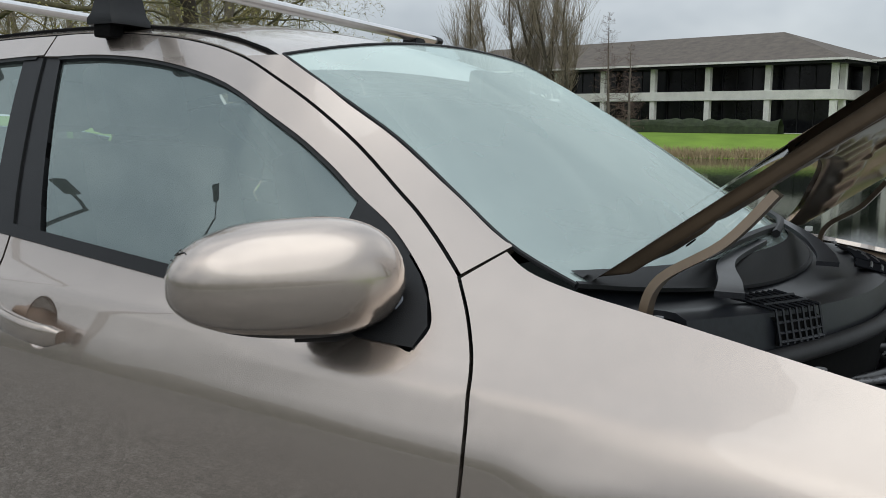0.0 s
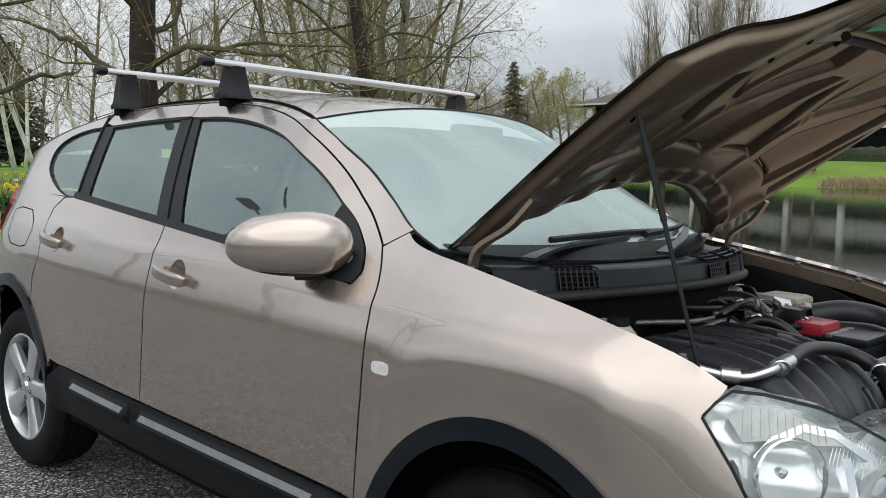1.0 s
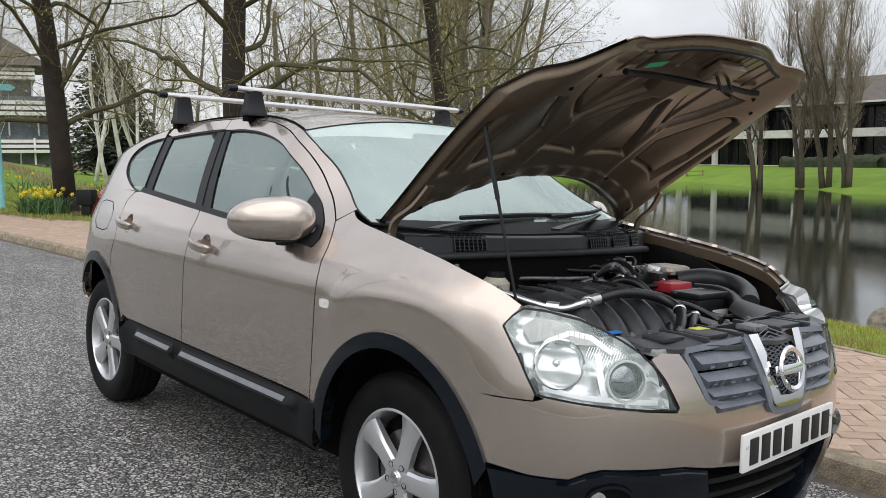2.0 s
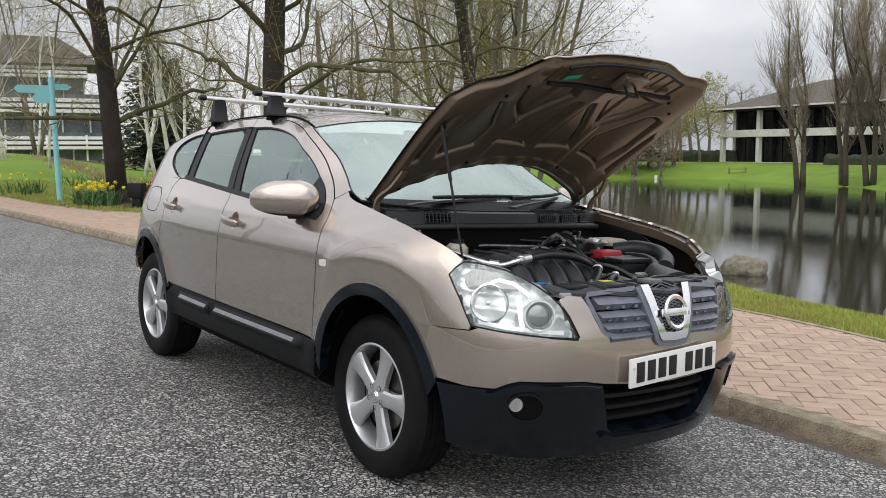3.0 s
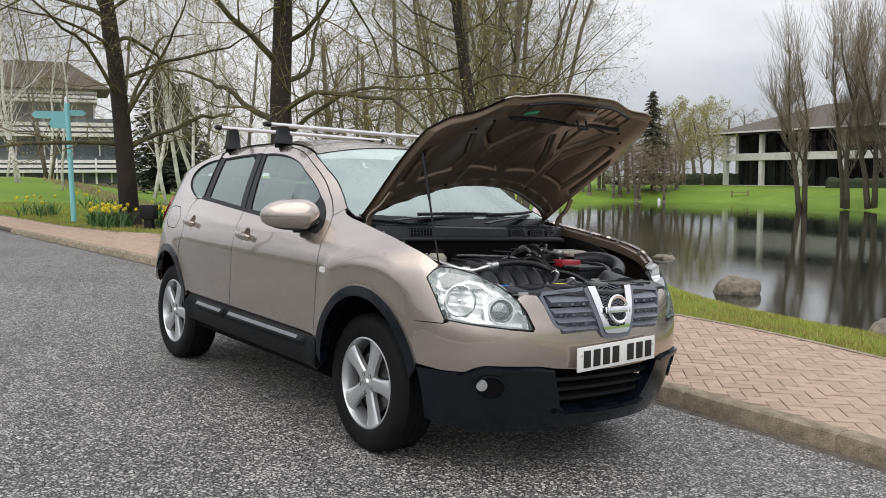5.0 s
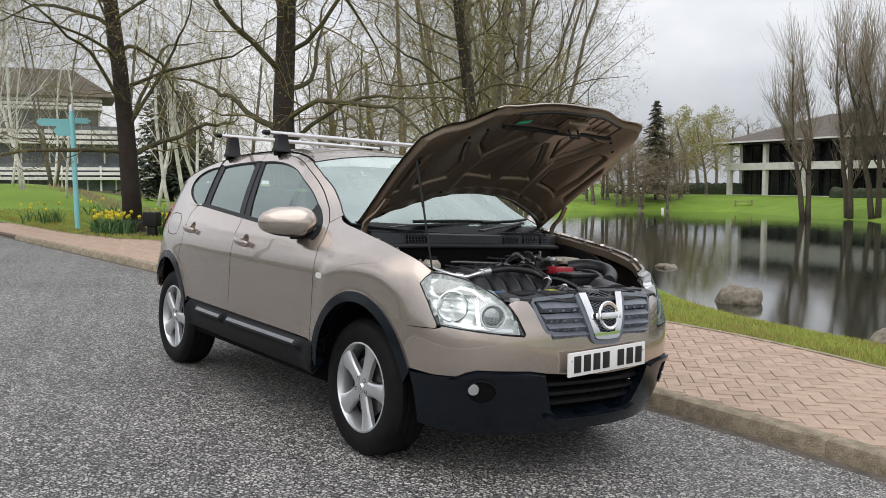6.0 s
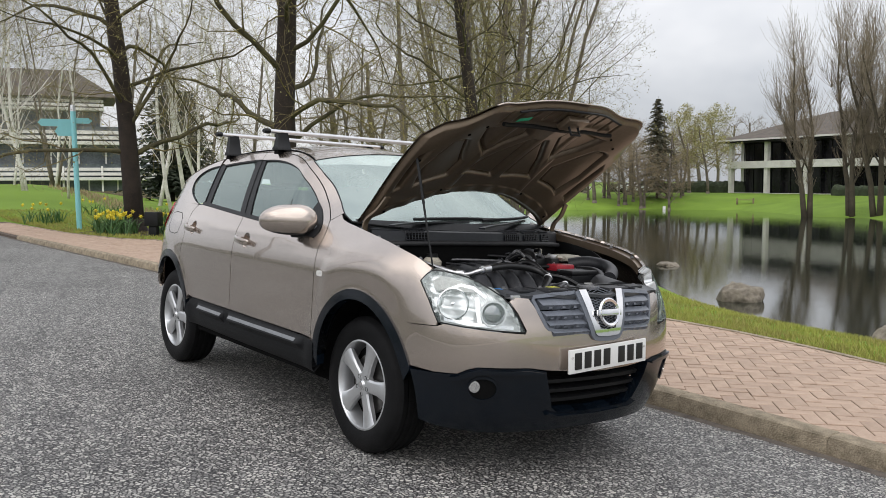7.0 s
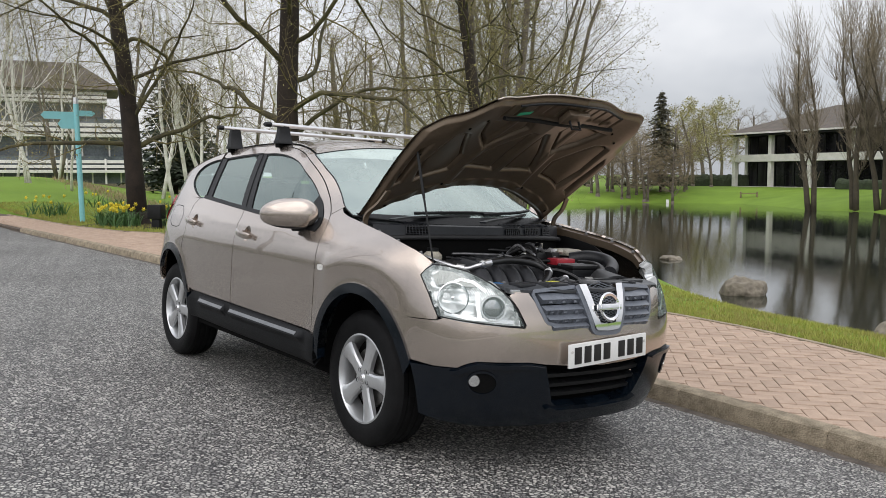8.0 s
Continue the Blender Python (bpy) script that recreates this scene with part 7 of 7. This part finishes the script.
for k, (h, d, s) in enumerate(((128.0, 124, 1.15), (127.4, 138, 1.3), (134.4, 120, 1.1), (133.2, 130, 1.2), (126.3, 150, 1.35), (129.2, 140, 1.35), (131.3, 138, 1.25), (135.6, 128, 1.25), (128.7, 126, 1.0), (130.6, 122, 1.05), (125.4, 156, 1.35), (124.6, 160, 1.4), (123.2, 158, 1.3))):
    x, y = spot(h, d)
    copy_thing(far_1 if k in (0, 4, 7) else far_2, pose(x, y, land_z(x, y) - .05, 0, 0, rng.uniform(0, 360)) @ Matrix.Scale(s, 4))
for k, (h, d, s) in enumerate(((132.9, 112, 1.0), (130.9, 106, .9), (133.8, 108, 1.0), (129.3, 112, .95), (128.4, 114, .8), (131.6, 116, 1.0), (150.2, 62, 1.3), (147.6, 66, 1.25))):
    x, y = spot(h, d)
    copy_thing(far_2, pose(x, y, land_z(x, y) - .05, 0, 0, rng.uniform(0, 360)) @ Matrix.Scale(s, 4))
BUSHY = dict(DOME, least=.016, count=(20, 9, 6, 2), angle=(62, 52, 48, 46))
BUSHY["from"] = (.10, .12, .1, .1)
bushy = tree("tree", "low bushy bare tree with pale brown twigs", *spot(129.2, 105), 6.2, .16, BUSHY, 71, M["grey_bark"], M["twig"], group="low trees round the spruce")
for h, d, k, a in ((130.7, 106, .9, 40), (131.4, 110, 1.15, 120), (132.3, 107, 1.0, 260), (133.2, 112, 1.2, 310), (134.2, 110, 1.1, 150), (128.5, 112, .85, 200)):
    x, y = spot(h, d)
    copy_thing(bushy, pose(x, y, land_z(x, y) - .05, 0, 0, a) @ Matrix.Scale(k, 4))
LARCH = dict(BROAD, levels=4, segs=(10, 5, 3, 2), sides=(8, 4, 3, 3), taper=(.1, .2, .3, .4), bend=(.015, .12, .2, .2), rise=(.02, .03, .02, 0), count=(64, 9, 5), angle=(82, 55, 50), ratio=(.24, .36, .5), short=(.80, .4, .3), thin=(.2, .5, .6), least=.012)
LARCH["from"] = (.16, .12, .1)
for x, y, h, seed in ((-30.2, 74.5, 11.6, 61), (-27.2, 71.5, 8.6, 63)):
    tree("larch", "bare reddish larch on the lawn before the office", x, y, h, .17, LARCH, seed, M["grey_bark"], M["russet"], group="larches before the office", limb_mat=M["russet"])


def spruce(x, y, height, mat, label, wide=.25):
    rng = random.Random(9)
    base = thing("spruce", label, "tree", Matrix.Translation((x, y, land_z(x, y) - .05)))
    bm = bmesh.new()
    tube(bm, [(0, 0, 0), (0, 0, height)], [.16, .012], 8)
    part("trunk", bm, M["bark"], base)
    vs, fs = [], []
    for k in range(26):
        t = k / 26
        reach = height * wide * (1 - t) ** .8 + .12
        for j in range(9):
            a = j * math.tau / 9 + k * 1.3 + rng.uniform(-.25, .25)
            out = Vector((math.cos(a), math.sin(a), 0))
            side = Vector((-math.sin(a), math.cos(a), 0))
            l = reach * rng.uniform(.55, 1.15)
            z0 = height * (.09 + .89 * (t + rng.uniform(-.6, .6) / 26))
            for m in range(11):
                q = (m + 1) / 11
                p = Vector((0, 0, z0)) + out * l * q + Vector((0, 0, l * (.25 * q - .55 * q * q + (.12 * q ** 4)) + rng.uniform(-.12, .12)))
                for g in (-1, 1):
                    d = (out * .6 + side * g + Vector((0, 0, rng.uniform(-.9, -.1)))).normalized() * (.16 + .22 * l * (1 - q * .6)) * rng.uniform(.5, 1)
                    w = Vector((0, 0, 1)).cross(d).normalized() * .019 * height
                    i = len(vs)
                    vs += [p - w, p + w, p + d * .7 + w * .6 + Vector((0, 0, .02)), p + d]
                    fs.append((i, i + 1, i + 2, i + 3))
    me = bpy.data.meshes.new("crown")
    me.from_pydata(vs, [], fs)
    tagged(link("crown", me, mat, base), kind="stuff")


M["shrub"] = material("laurel_leaf", (.085, .095, .055), rough=.7, vary=.5, scale=3, second=(.04, .045, .026))
M["needle_dark"] = material("evergreen_leaf", (.045, .06, .032), rough=.8, vary=.5, scale=3, second=(.02, .028, .016))
spruce(*spot(129.95, 112), 12.4, M["needle"], "grey-green spruce with a narrow pointed top")
spruce(*spot(160.4, 47), 7.0, M["needle_dark"], "broad dark evergreen behind the large tree", .36)
spruce(*spot(159.3, 58), 7.0, M["needle_dark"], "broad dark evergreen behind the large tree", .34)


def hedge(h, d, length, height, turn):
    rng = random.Random(int(h * 10))
    x, y = spot(h, d)
    bm = bmesh.new()
    grid(bm, lambda a, b: Vector(((a - .5) * length, .55 * math.cos(b * math.pi) * height * (1 + .2 * noise.noise(Vector((a * 20, b * 3, h)))), height * math.sin(b * math.pi) ** .5 * (1 + .25 * noise.noise(Vector((a * 25, b * 4, h + 3))))))
         , int(length * 4), 9)
    ob = part("hedge", bm, material("dark_hedge", (.045, .06, .028), rough=.95, vary=.5, scale=2.5, second=(.02, .026, .014), bump=1.0, bump_scale=9), None, smooth=0)
    ob.matrix_world = pose(x, y, land_z(x, y) - .05, 0, 0, turn)
    tagged(ob, "low clipped dark hedge on the lawn", "hedge", "hedges on the far lawn")


hedge(126.3, 128, 12, 1.6, 10)
hedge(129.8, 132, 16, 1.3, 10)
hedge(117.2, 104, 12, 1.1, -11)
hedge(110.6, 97, 26, 1.3, -11)
hedge(101, 96, 22, 1.3, -11)


def far_bench():
    x, y = spot(124.7, 107)
    bench = thing("bench", "simple dark wooden bench on the far lawn", "bench", pose(x, y, land_z(x, y), 0, 0, 30) @ Matrix.Scale(1.1, 4))
    bm = bmesh.new()
    box(bm, -.9, .9, -.2, .2, .40, .46, .01)
    part("seat", bm, M["twig"], bench)
    for g in (-1, 1):
        bm = bmesh.new()
        box(bm, g * .8 - .07, g * .8 + .07, -.2, .2, -.05, .62, .01)
        part("end_post", bm, M["twig"], bench)


far_bench()
x, y = spot(129.5, 104.5)
bm = bmesh.new()
box(bm, -.14, .14, -.02, .02, .1, .5, .01)
box(bm, -.02, .02, -.02, .02, -.1, .1)
ob = part("notice_board", bm, M["white"], None)
ob.matrix_world = pose(x, y, land_z(x, y), 0, 0, 30) @ Matrix.Scale(1.15, 4)
tagged(ob, "small white notice at the far water's edge", "sign")


def far_car(h, d, col, label):
    x, y = spot(h, d)
    c = thing("parked_car", label, "car", pose(x, y, land_z(x, y), 0, 0, 20), "cars parked far off")
    bm = bmesh.new()
    prof = [(-2.1, .35), (-2.15, .8), (-1.9, .95), (-1.2, 1.4), (.2, 1.42), (.9, .98), (2.0, .85), (2.15, .55), (2.1, .3)]
    L = [[bm.verts.new((a, g * (.85 if b < 1 else .68), b)) for a, b in prof] for g in (-1, 1)]
    for i in range(len(prof)):
        j = (i + 1) % len(prof)
        bm.faces.new((L[0][i], L[0][j], L[1][j], L[1][i]))
    bm.faces.new(L[0])
    bm.faces.new(L[1][::-1])
    part("body", bm, col, c, smooth=0)
    bm = bmesh.new()
    box(bm, -1.5, .55, -.80, .80, 1.0, 1.3, .05)
    part("window", bm, M["dark_glass"], c)
    for a in (-1.35, 1.35):
        bm = bmesh.new()
        tube(bm, [(a, -.86, .32), (a, .86, .32)], .32, 14)
        part("wheel", bm, M["rubber"], c)


far_car(131.4, 128, material("pale_car_paint", (.62, .64, .64), rough=.3, vary=.05, scale=2, coat=.6), "pale parked car beyond the far trees")
far_car(135.0, 132, M["concrete"], "white parked car beyond the far trees")

# daffodils and the black lamp by the large tree
def daffodils(x, y, n, r, seed):
    rng = random.Random(seed)
    clump = thing("daffodils", "clump of yellow daffodils in flower", "flowers", Matrix.Translation((x, y, land_z(x, y))), "daffodil clumps")
    vs, fs, pv, pf = [], [], [], []
    for k in range(n):
        a, q = rng.uniform(0, math.tau), r * math.sqrt(rng.random())
        c = Vector((q * math.cos(a), q * math.sin(a), -.02))
        for _ in range(3):
            d = Vector((rng.gauss(0, .12), rng.gauss(0, .12), rng.uniform(.28, .46)))
            s = Vector((rng.gauss(0, 1), rng.gauss(0, 1), 0)).normalized() * .012
            i = len(vs)
            vs += [c - s, c + s, c + d * .6 + s, c + d * .6 - s, c + d * Vector((1.5, 1.5, .98))[2] + Vector((d.x, d.y, 0))]
            fs += [(i, i + 1, i + 2, i + 3), (i + 3, i + 2, i + 4)]
        if rng.random() < .34:
            h = c + Vector((rng.gauss(0, .05), rng.gauss(0, .05), rng.uniform(.36, .52)))
            f = Vector((rng.gauss(.6, .5), rng.gauss(-.6, .5), .2)).normalized()
            u = f.cross(Vector((0, 0, 1))).normalized()
            v = u.cross(f)
            i = len(pv)
            pv.append(h + f * .05)
            for j in range(12):
                t = j * math.tau / 12
                rr = .055 if j % 2 == 0 else .028
                pv.append(h + (u * math.cos(t) + v * math.sin(t)) * rr)
            pf += [(i, i + 1 + j, i + 1 + (j + 1) % 12) for j in range(12)]
    for nm, a, b, m in (("foliage", vs, fs, M["leaf"]), ("bloom", pv, pf, M["daff"])):
        me = bpy.data.meshes.new(nm)
        me.from_pydata(a, [], b)
        tagged(link(nm, me, m, clump), kind="stuff")


for x, y, n, r, s in ((-16.0, 2.75, 70, .45, 1), (-15.4, 3.9, 60, .45, 2), (-16.9, 2.9, 40, .4, 3), (-14.9, 4.5, 40, .4, 4), (-20.2, 2.2, 26, .5, 5), (-20.0, 5.6, 20, .9, 6), (-23, 4.6, 22, .9, 7), (-13.8, 4.6, 40, .5, 8)):
    daffodils(x, y, n, r, s)
bm = bmesh.new()
bmesh.ops.create_circle(bm, cap_ends=True, radius=1.35, segments=28)
for v in bm.verts:
    v.co = v.co * (1 + .12 * noise.noise(v.co * 1.5))
ob = part("soil_bed", bm, M["soil"], None, smooth=0)
ob.matrix_world = Matrix.Translation((-16.3, 3.5, land_z(-16.3, 3.5) + .025)) @ pose(0, 0, 0, 0, .9, 0)
tagged(ob, "bare soil round the foot of a tree", "soil", kind="structure")
lamp = thing("ground_floodlight", "black floodlight box beside the tree's foot", "lamp", pose(-15.1, 3.25, land_z(-15.1, 3.25), 0, 0, 40))
bm = bmesh.new()
box(bm, -.16, .16, -.11, .11, .22, .52, .02)
part("housing", bm, M["black"], lamp)
bm = bmesh.new()
box(bm, -.09, .09, -.06, .06, -.05, .22, .01)
part("stand", bm, M["black"], lamp)


def scatter(name, label, count, place, size, mat, seed, lean=.35, width=.006, kind="stuff", category="grass"):
    rng = random.Random(seed)
    vs, fs = [], []
    for k in range(count):
        x, y = place(rng)
        z = land_z(x, y)
        if z < WATER - .01:
            continue
        h = size * rng.uniform(.5, 1.25)
        dx, dy = rng.gauss(0, lean) * h, rng.gauss(0, lean) * h
        a = rng.uniform(0, math.tau)
        wx, wy = math.cos(a) * width, math.sin(a) * width
        i = len(vs)
        vs += [(x - wx, y - wy, z - .01), (x + wx, y + wy, z - .01), (x + dx, y + dy, z + h)]
        fs.append((i, i + 1, i + 2))
    me = bpy.data.meshes.new(name)
    me.from_pydata(vs, [], fs)
    return tagged(link(name, me, mat), label, category, kind=kind)


def bank(rng):
    x = rng.uniform(-9, 3.5)
    y = edge_y(x) + .03 + rng.random() ** 1.2 * 2.4
    return x, y


scatter("bank_grass", "short rough grass on the lake bank", 52000, bank, .045, M["blade"], 3)
scatter("verge_grass", "short grass behind the footpath", 26000, lambda r: (r.uniform(-24, -9), 0) and (lambda x: (x, edge_y(x) + .03 + r.random() ** 1.5 * 4))(r.uniform(-24, -9)), .06, M["blade"], 4, width=.010)
scatter("dry_border", "pale dry border grasses across the lawn", 1500, lambda r: (r.uniform(-34, -22), r.gauss(6.2, .5)), .16, M["reed"], 6, width=.02)
scatter("shore_reeds", "pale reeds along the far shore", 9000, lambda r: (lambda x: (x, float(np.interp(x, [-26, -20, -8, 10], [66, 68.5, 74, 78])) + .1 + r.random() * 2.2))(r.uniform(-25, 8)), .6, M["reed"], 7, width=.03)

# ---------------------------------------------------------------- kerb stones, edging, pavers
STONE = 1.04
x = 1.23 + 6 * STONE
made = None
while x > -22:
    x1, x0 = x - .008, x - STONE + .008
    ya, yb = kerb_y(x0), kerb_y(x1)
    low = .06 if x1 < -16.2 else 0
    L = math.hypot(x1 - x0, yb - ya)
    if made is None:
        bm = bmesh.new()
        prof = [(0, -.28), (-.004, -.02), (.006, .008), (.024, .016), (.120, .017), (.128, .010), (.128, -.28)]
        ends = []
        for xx, c in ((0, .004), (.006, 0), (L - .006, 0), (L, .004)):
            ends.append([bm.verts.new((xx, p + (c if p < .06 else -c), q - (c if q > -.1 else 0))) for p, q in prof])
        for a, b in zip(ends, ends[1:]):
            for k in range(len(prof)):
                bm.faces.new((a[k], a[(k + 1) % len(prof)], b[(k + 1) % len(prof)], b[k]))
        bm.faces.new(ends[0])
        bm.faces.new(ends[-1])
        made = part("kerb_stone", bm, M["kerb"], pavement, "weathered buff concrete kerb stone", smooth=.5)
        ob = made
    else:
        ob = new("kerb_stone", made.data)
        ob.parent = pavement
        ob["label"] = "weathered buff concrete kerb stone"
    ob.matrix_basis = pose(x0, ya, walk_z(x0) - low, 0, .91, math.degrees(math.atan2(yb - ya, x1 - x0)))
    x -= STONE
# thin edging along the grass
bm = bmesh.new()
prof = [(-.045, -.1), (-.045, .008), (.0, .010), (.004, -.1)]
rows = [[bm.verts.new((x, edge_y(x) + p, walk_z(x) + q)) for p, q in prof] for x in RX if -24 < x < 12]
for a, b in zip(rows, rows[1:]):
    for k in range(3):
        bm.faces.new((a[k], a[k + 1], b[k + 1], b[k]))
tagged(part("edging", bm, M["kerb"], None, smooth=0), "thin dark edging between pavers and grass", "edging", kind="structure")
# herringbone blocks, laid at 45 degrees
bm = bmesh.new()
bw, bl, g = .1, .2, .0022
a = [[bm.verts.new((sx * (bl / 2 - g - c), sy * (bw / 2 - g - c), z)) for sx, sy in ((-1, -1), (1, -1), (1, 1), (-1, 1))] for c, z in ((0, -.03), (0, -.003), (.003, 0))]
for p, q in zip(a, a[1:]):
    for k in range(4):
        bm.faces.new((p[k], p[(k + 1) % 4], q[(k + 1) % 4], q[k]))
bm.faces.new(a[-1])
pm = bpy.data.meshes.new("paver")
bm.to_mesh(pm)
bm.free()
pm.materials.append(M["paver"])
near_list, rest = [], []
rot = Matrix.Rotation(radians(45), 2)
prng = random.Random(77)
for i in range(-230, 230):
    for j in range(-230, 230):
        if not -22 < (i - j) * .0707 - 4 < 11.5 or not -8 < (i + j) * .0707 < 4:
            continue
        k = (i - j) % 4
        if k == 0:
            c, turn = Vector(((i + 1) * bw, (j + .5) * bw)), 0
        elif k == 3:
            c, turn = Vector(((i + .5) * bw, (j + 1) * bw)), 90
        else:
            continue
        c = rot @ c
        x, y = c.x - 4, c.y + 2.5
        if not -21.5 < x < 11 or not kerb_y(x) + .06 < y < edge_y(x) + .05:
            continue
        m = pose(x, y, walk_z(x) + prng.gauss(0, .0012), prng.gauss(0, .5), .91 + prng.gauss(0, .5), 45 + turn)
        (near_list if -1.7 < x < 1.8 and kerb_y(x) + .245 < y < edge_y(x) - .16 else rest).append(m)
near_list.sort(key=lambda m: (m.translation.x - .3) ** 2)
rest += near_list[300:]
for m in near_list[:300]:
    ob = new("paver", pm)
    ob.parent, ob.matrix_basis = pavement, m
vs, fs = [], []
for m in rest:
    i = len(vs)
    for v in pm.vertices:
        p = m @ v.co
        p.y = min(max(p.y, kerb_y(p.x) + .130), edge_y(p.x) - .046)
        vs.append(p)
    fs += [[i + v for v in p.vertices] for p in pm.polygons]
me = bpy.data.meshes.new("pavers")
me.from_pydata(vs, [], fs)
tagged(link("pavers", me, M["paver"], pavement), "pinkish herringbone pavers", kind="stuff")


# ---------------------------------------------------------------- dirt in the gutter, and the kerb across the road
bm = bmesh.new()
rows = []
for k in range(int(24 / .07)):
    x = -17 + k * .07
    y = kerb_y(x)
    wide = .24 + .10 * noise.noise(Vector((x * 1.7, 3, 1))) + .07 * noise.noise(Vector((x * 9, 1, 5)))
    rows.append([bm.verts.new((x, y - d, road_z(x, y - d) + .004 - .006 * (d > .02))) for d in (-.006, wide * .5, wide)])
for a, b in zip(rows, rows[1:]):
    for k in range(2):
        bm.faces.new((a[k], a[k + 1], b[k + 1], b[k]))
tagged(part("gutter", bm, material("gutter_silt", (.15, .125, .105), rough=.9, vary=.4, scale=14, second=(.06, .05, .042), bump=.5, bump_scale=220), None, smooth=3), "brown silt along the foot of the kerb", "gutter", kind="structure")
bm = bmesh.new()
box(bm, -60, 60, -9.75, -9.55, -.35, road_z(0, -9.55) + .11, .02)
tagged(part("far_kerb", bm, M["concrete"], None, smooth=.5), "pale concrete kerb across the road", "kerb", kind="structure")


# ---------------------------------------------------------------- shrub belt across the road, mirrored in the car's flank
bm = bmesh.new()
grid(bm, lambda a, b: Vector((-46 + 84 * a, -14 - 1.6 * math.cos(b * math.pi) * (1 + .3 * noise.noise(Vector((a * 40, b * 3, 2)))), -.2 + 1.7 * math.sin(b * math.pi) ** .5 * (1 + .35 * noise.noise(Vector((a * 30, b * 2, 7)))))), 260, 10)
tagged(part("shrub_belt", bm, M["shrub"], None, smooth=0), "dark evergreen shrub belt across the road", "hedge")


# ---------------------------------------------------------------- street lamps across the road, seen in the side windows
for k, (x, y) in enumerate(((-13.2, -10.2), (-20.8, -10.3))):
    lamp = thing("street_lamp", "tall dark street lamp with a flat head across the road", "street lamp", pose(x, y, land_z(x, y) if y < -9.6 else road_z(x, y), 0, 0, 0), "street lamps")
    bm = bmesh.new()
    tube(bm, [(0, 0, -.1), (0, 0, 1.2), (0, 0, 12.4)], [.14, .12, .09], 12)
    part("post", bm, M["black"], lamp)
    bm = bmesh.new()
    tube(bm, [(0, 0, 12.35), (0, .5, 12.5), (0, 1.1, 12.55)], .06, 8)
    part("arm", bm, M["black"], lamp)
    bm = bmesh.new()
    box(bm, -.32, .32, 1.0, 2.0, 12.46, 12.64, .05)
    part("head", bm, M["black"], lamp)
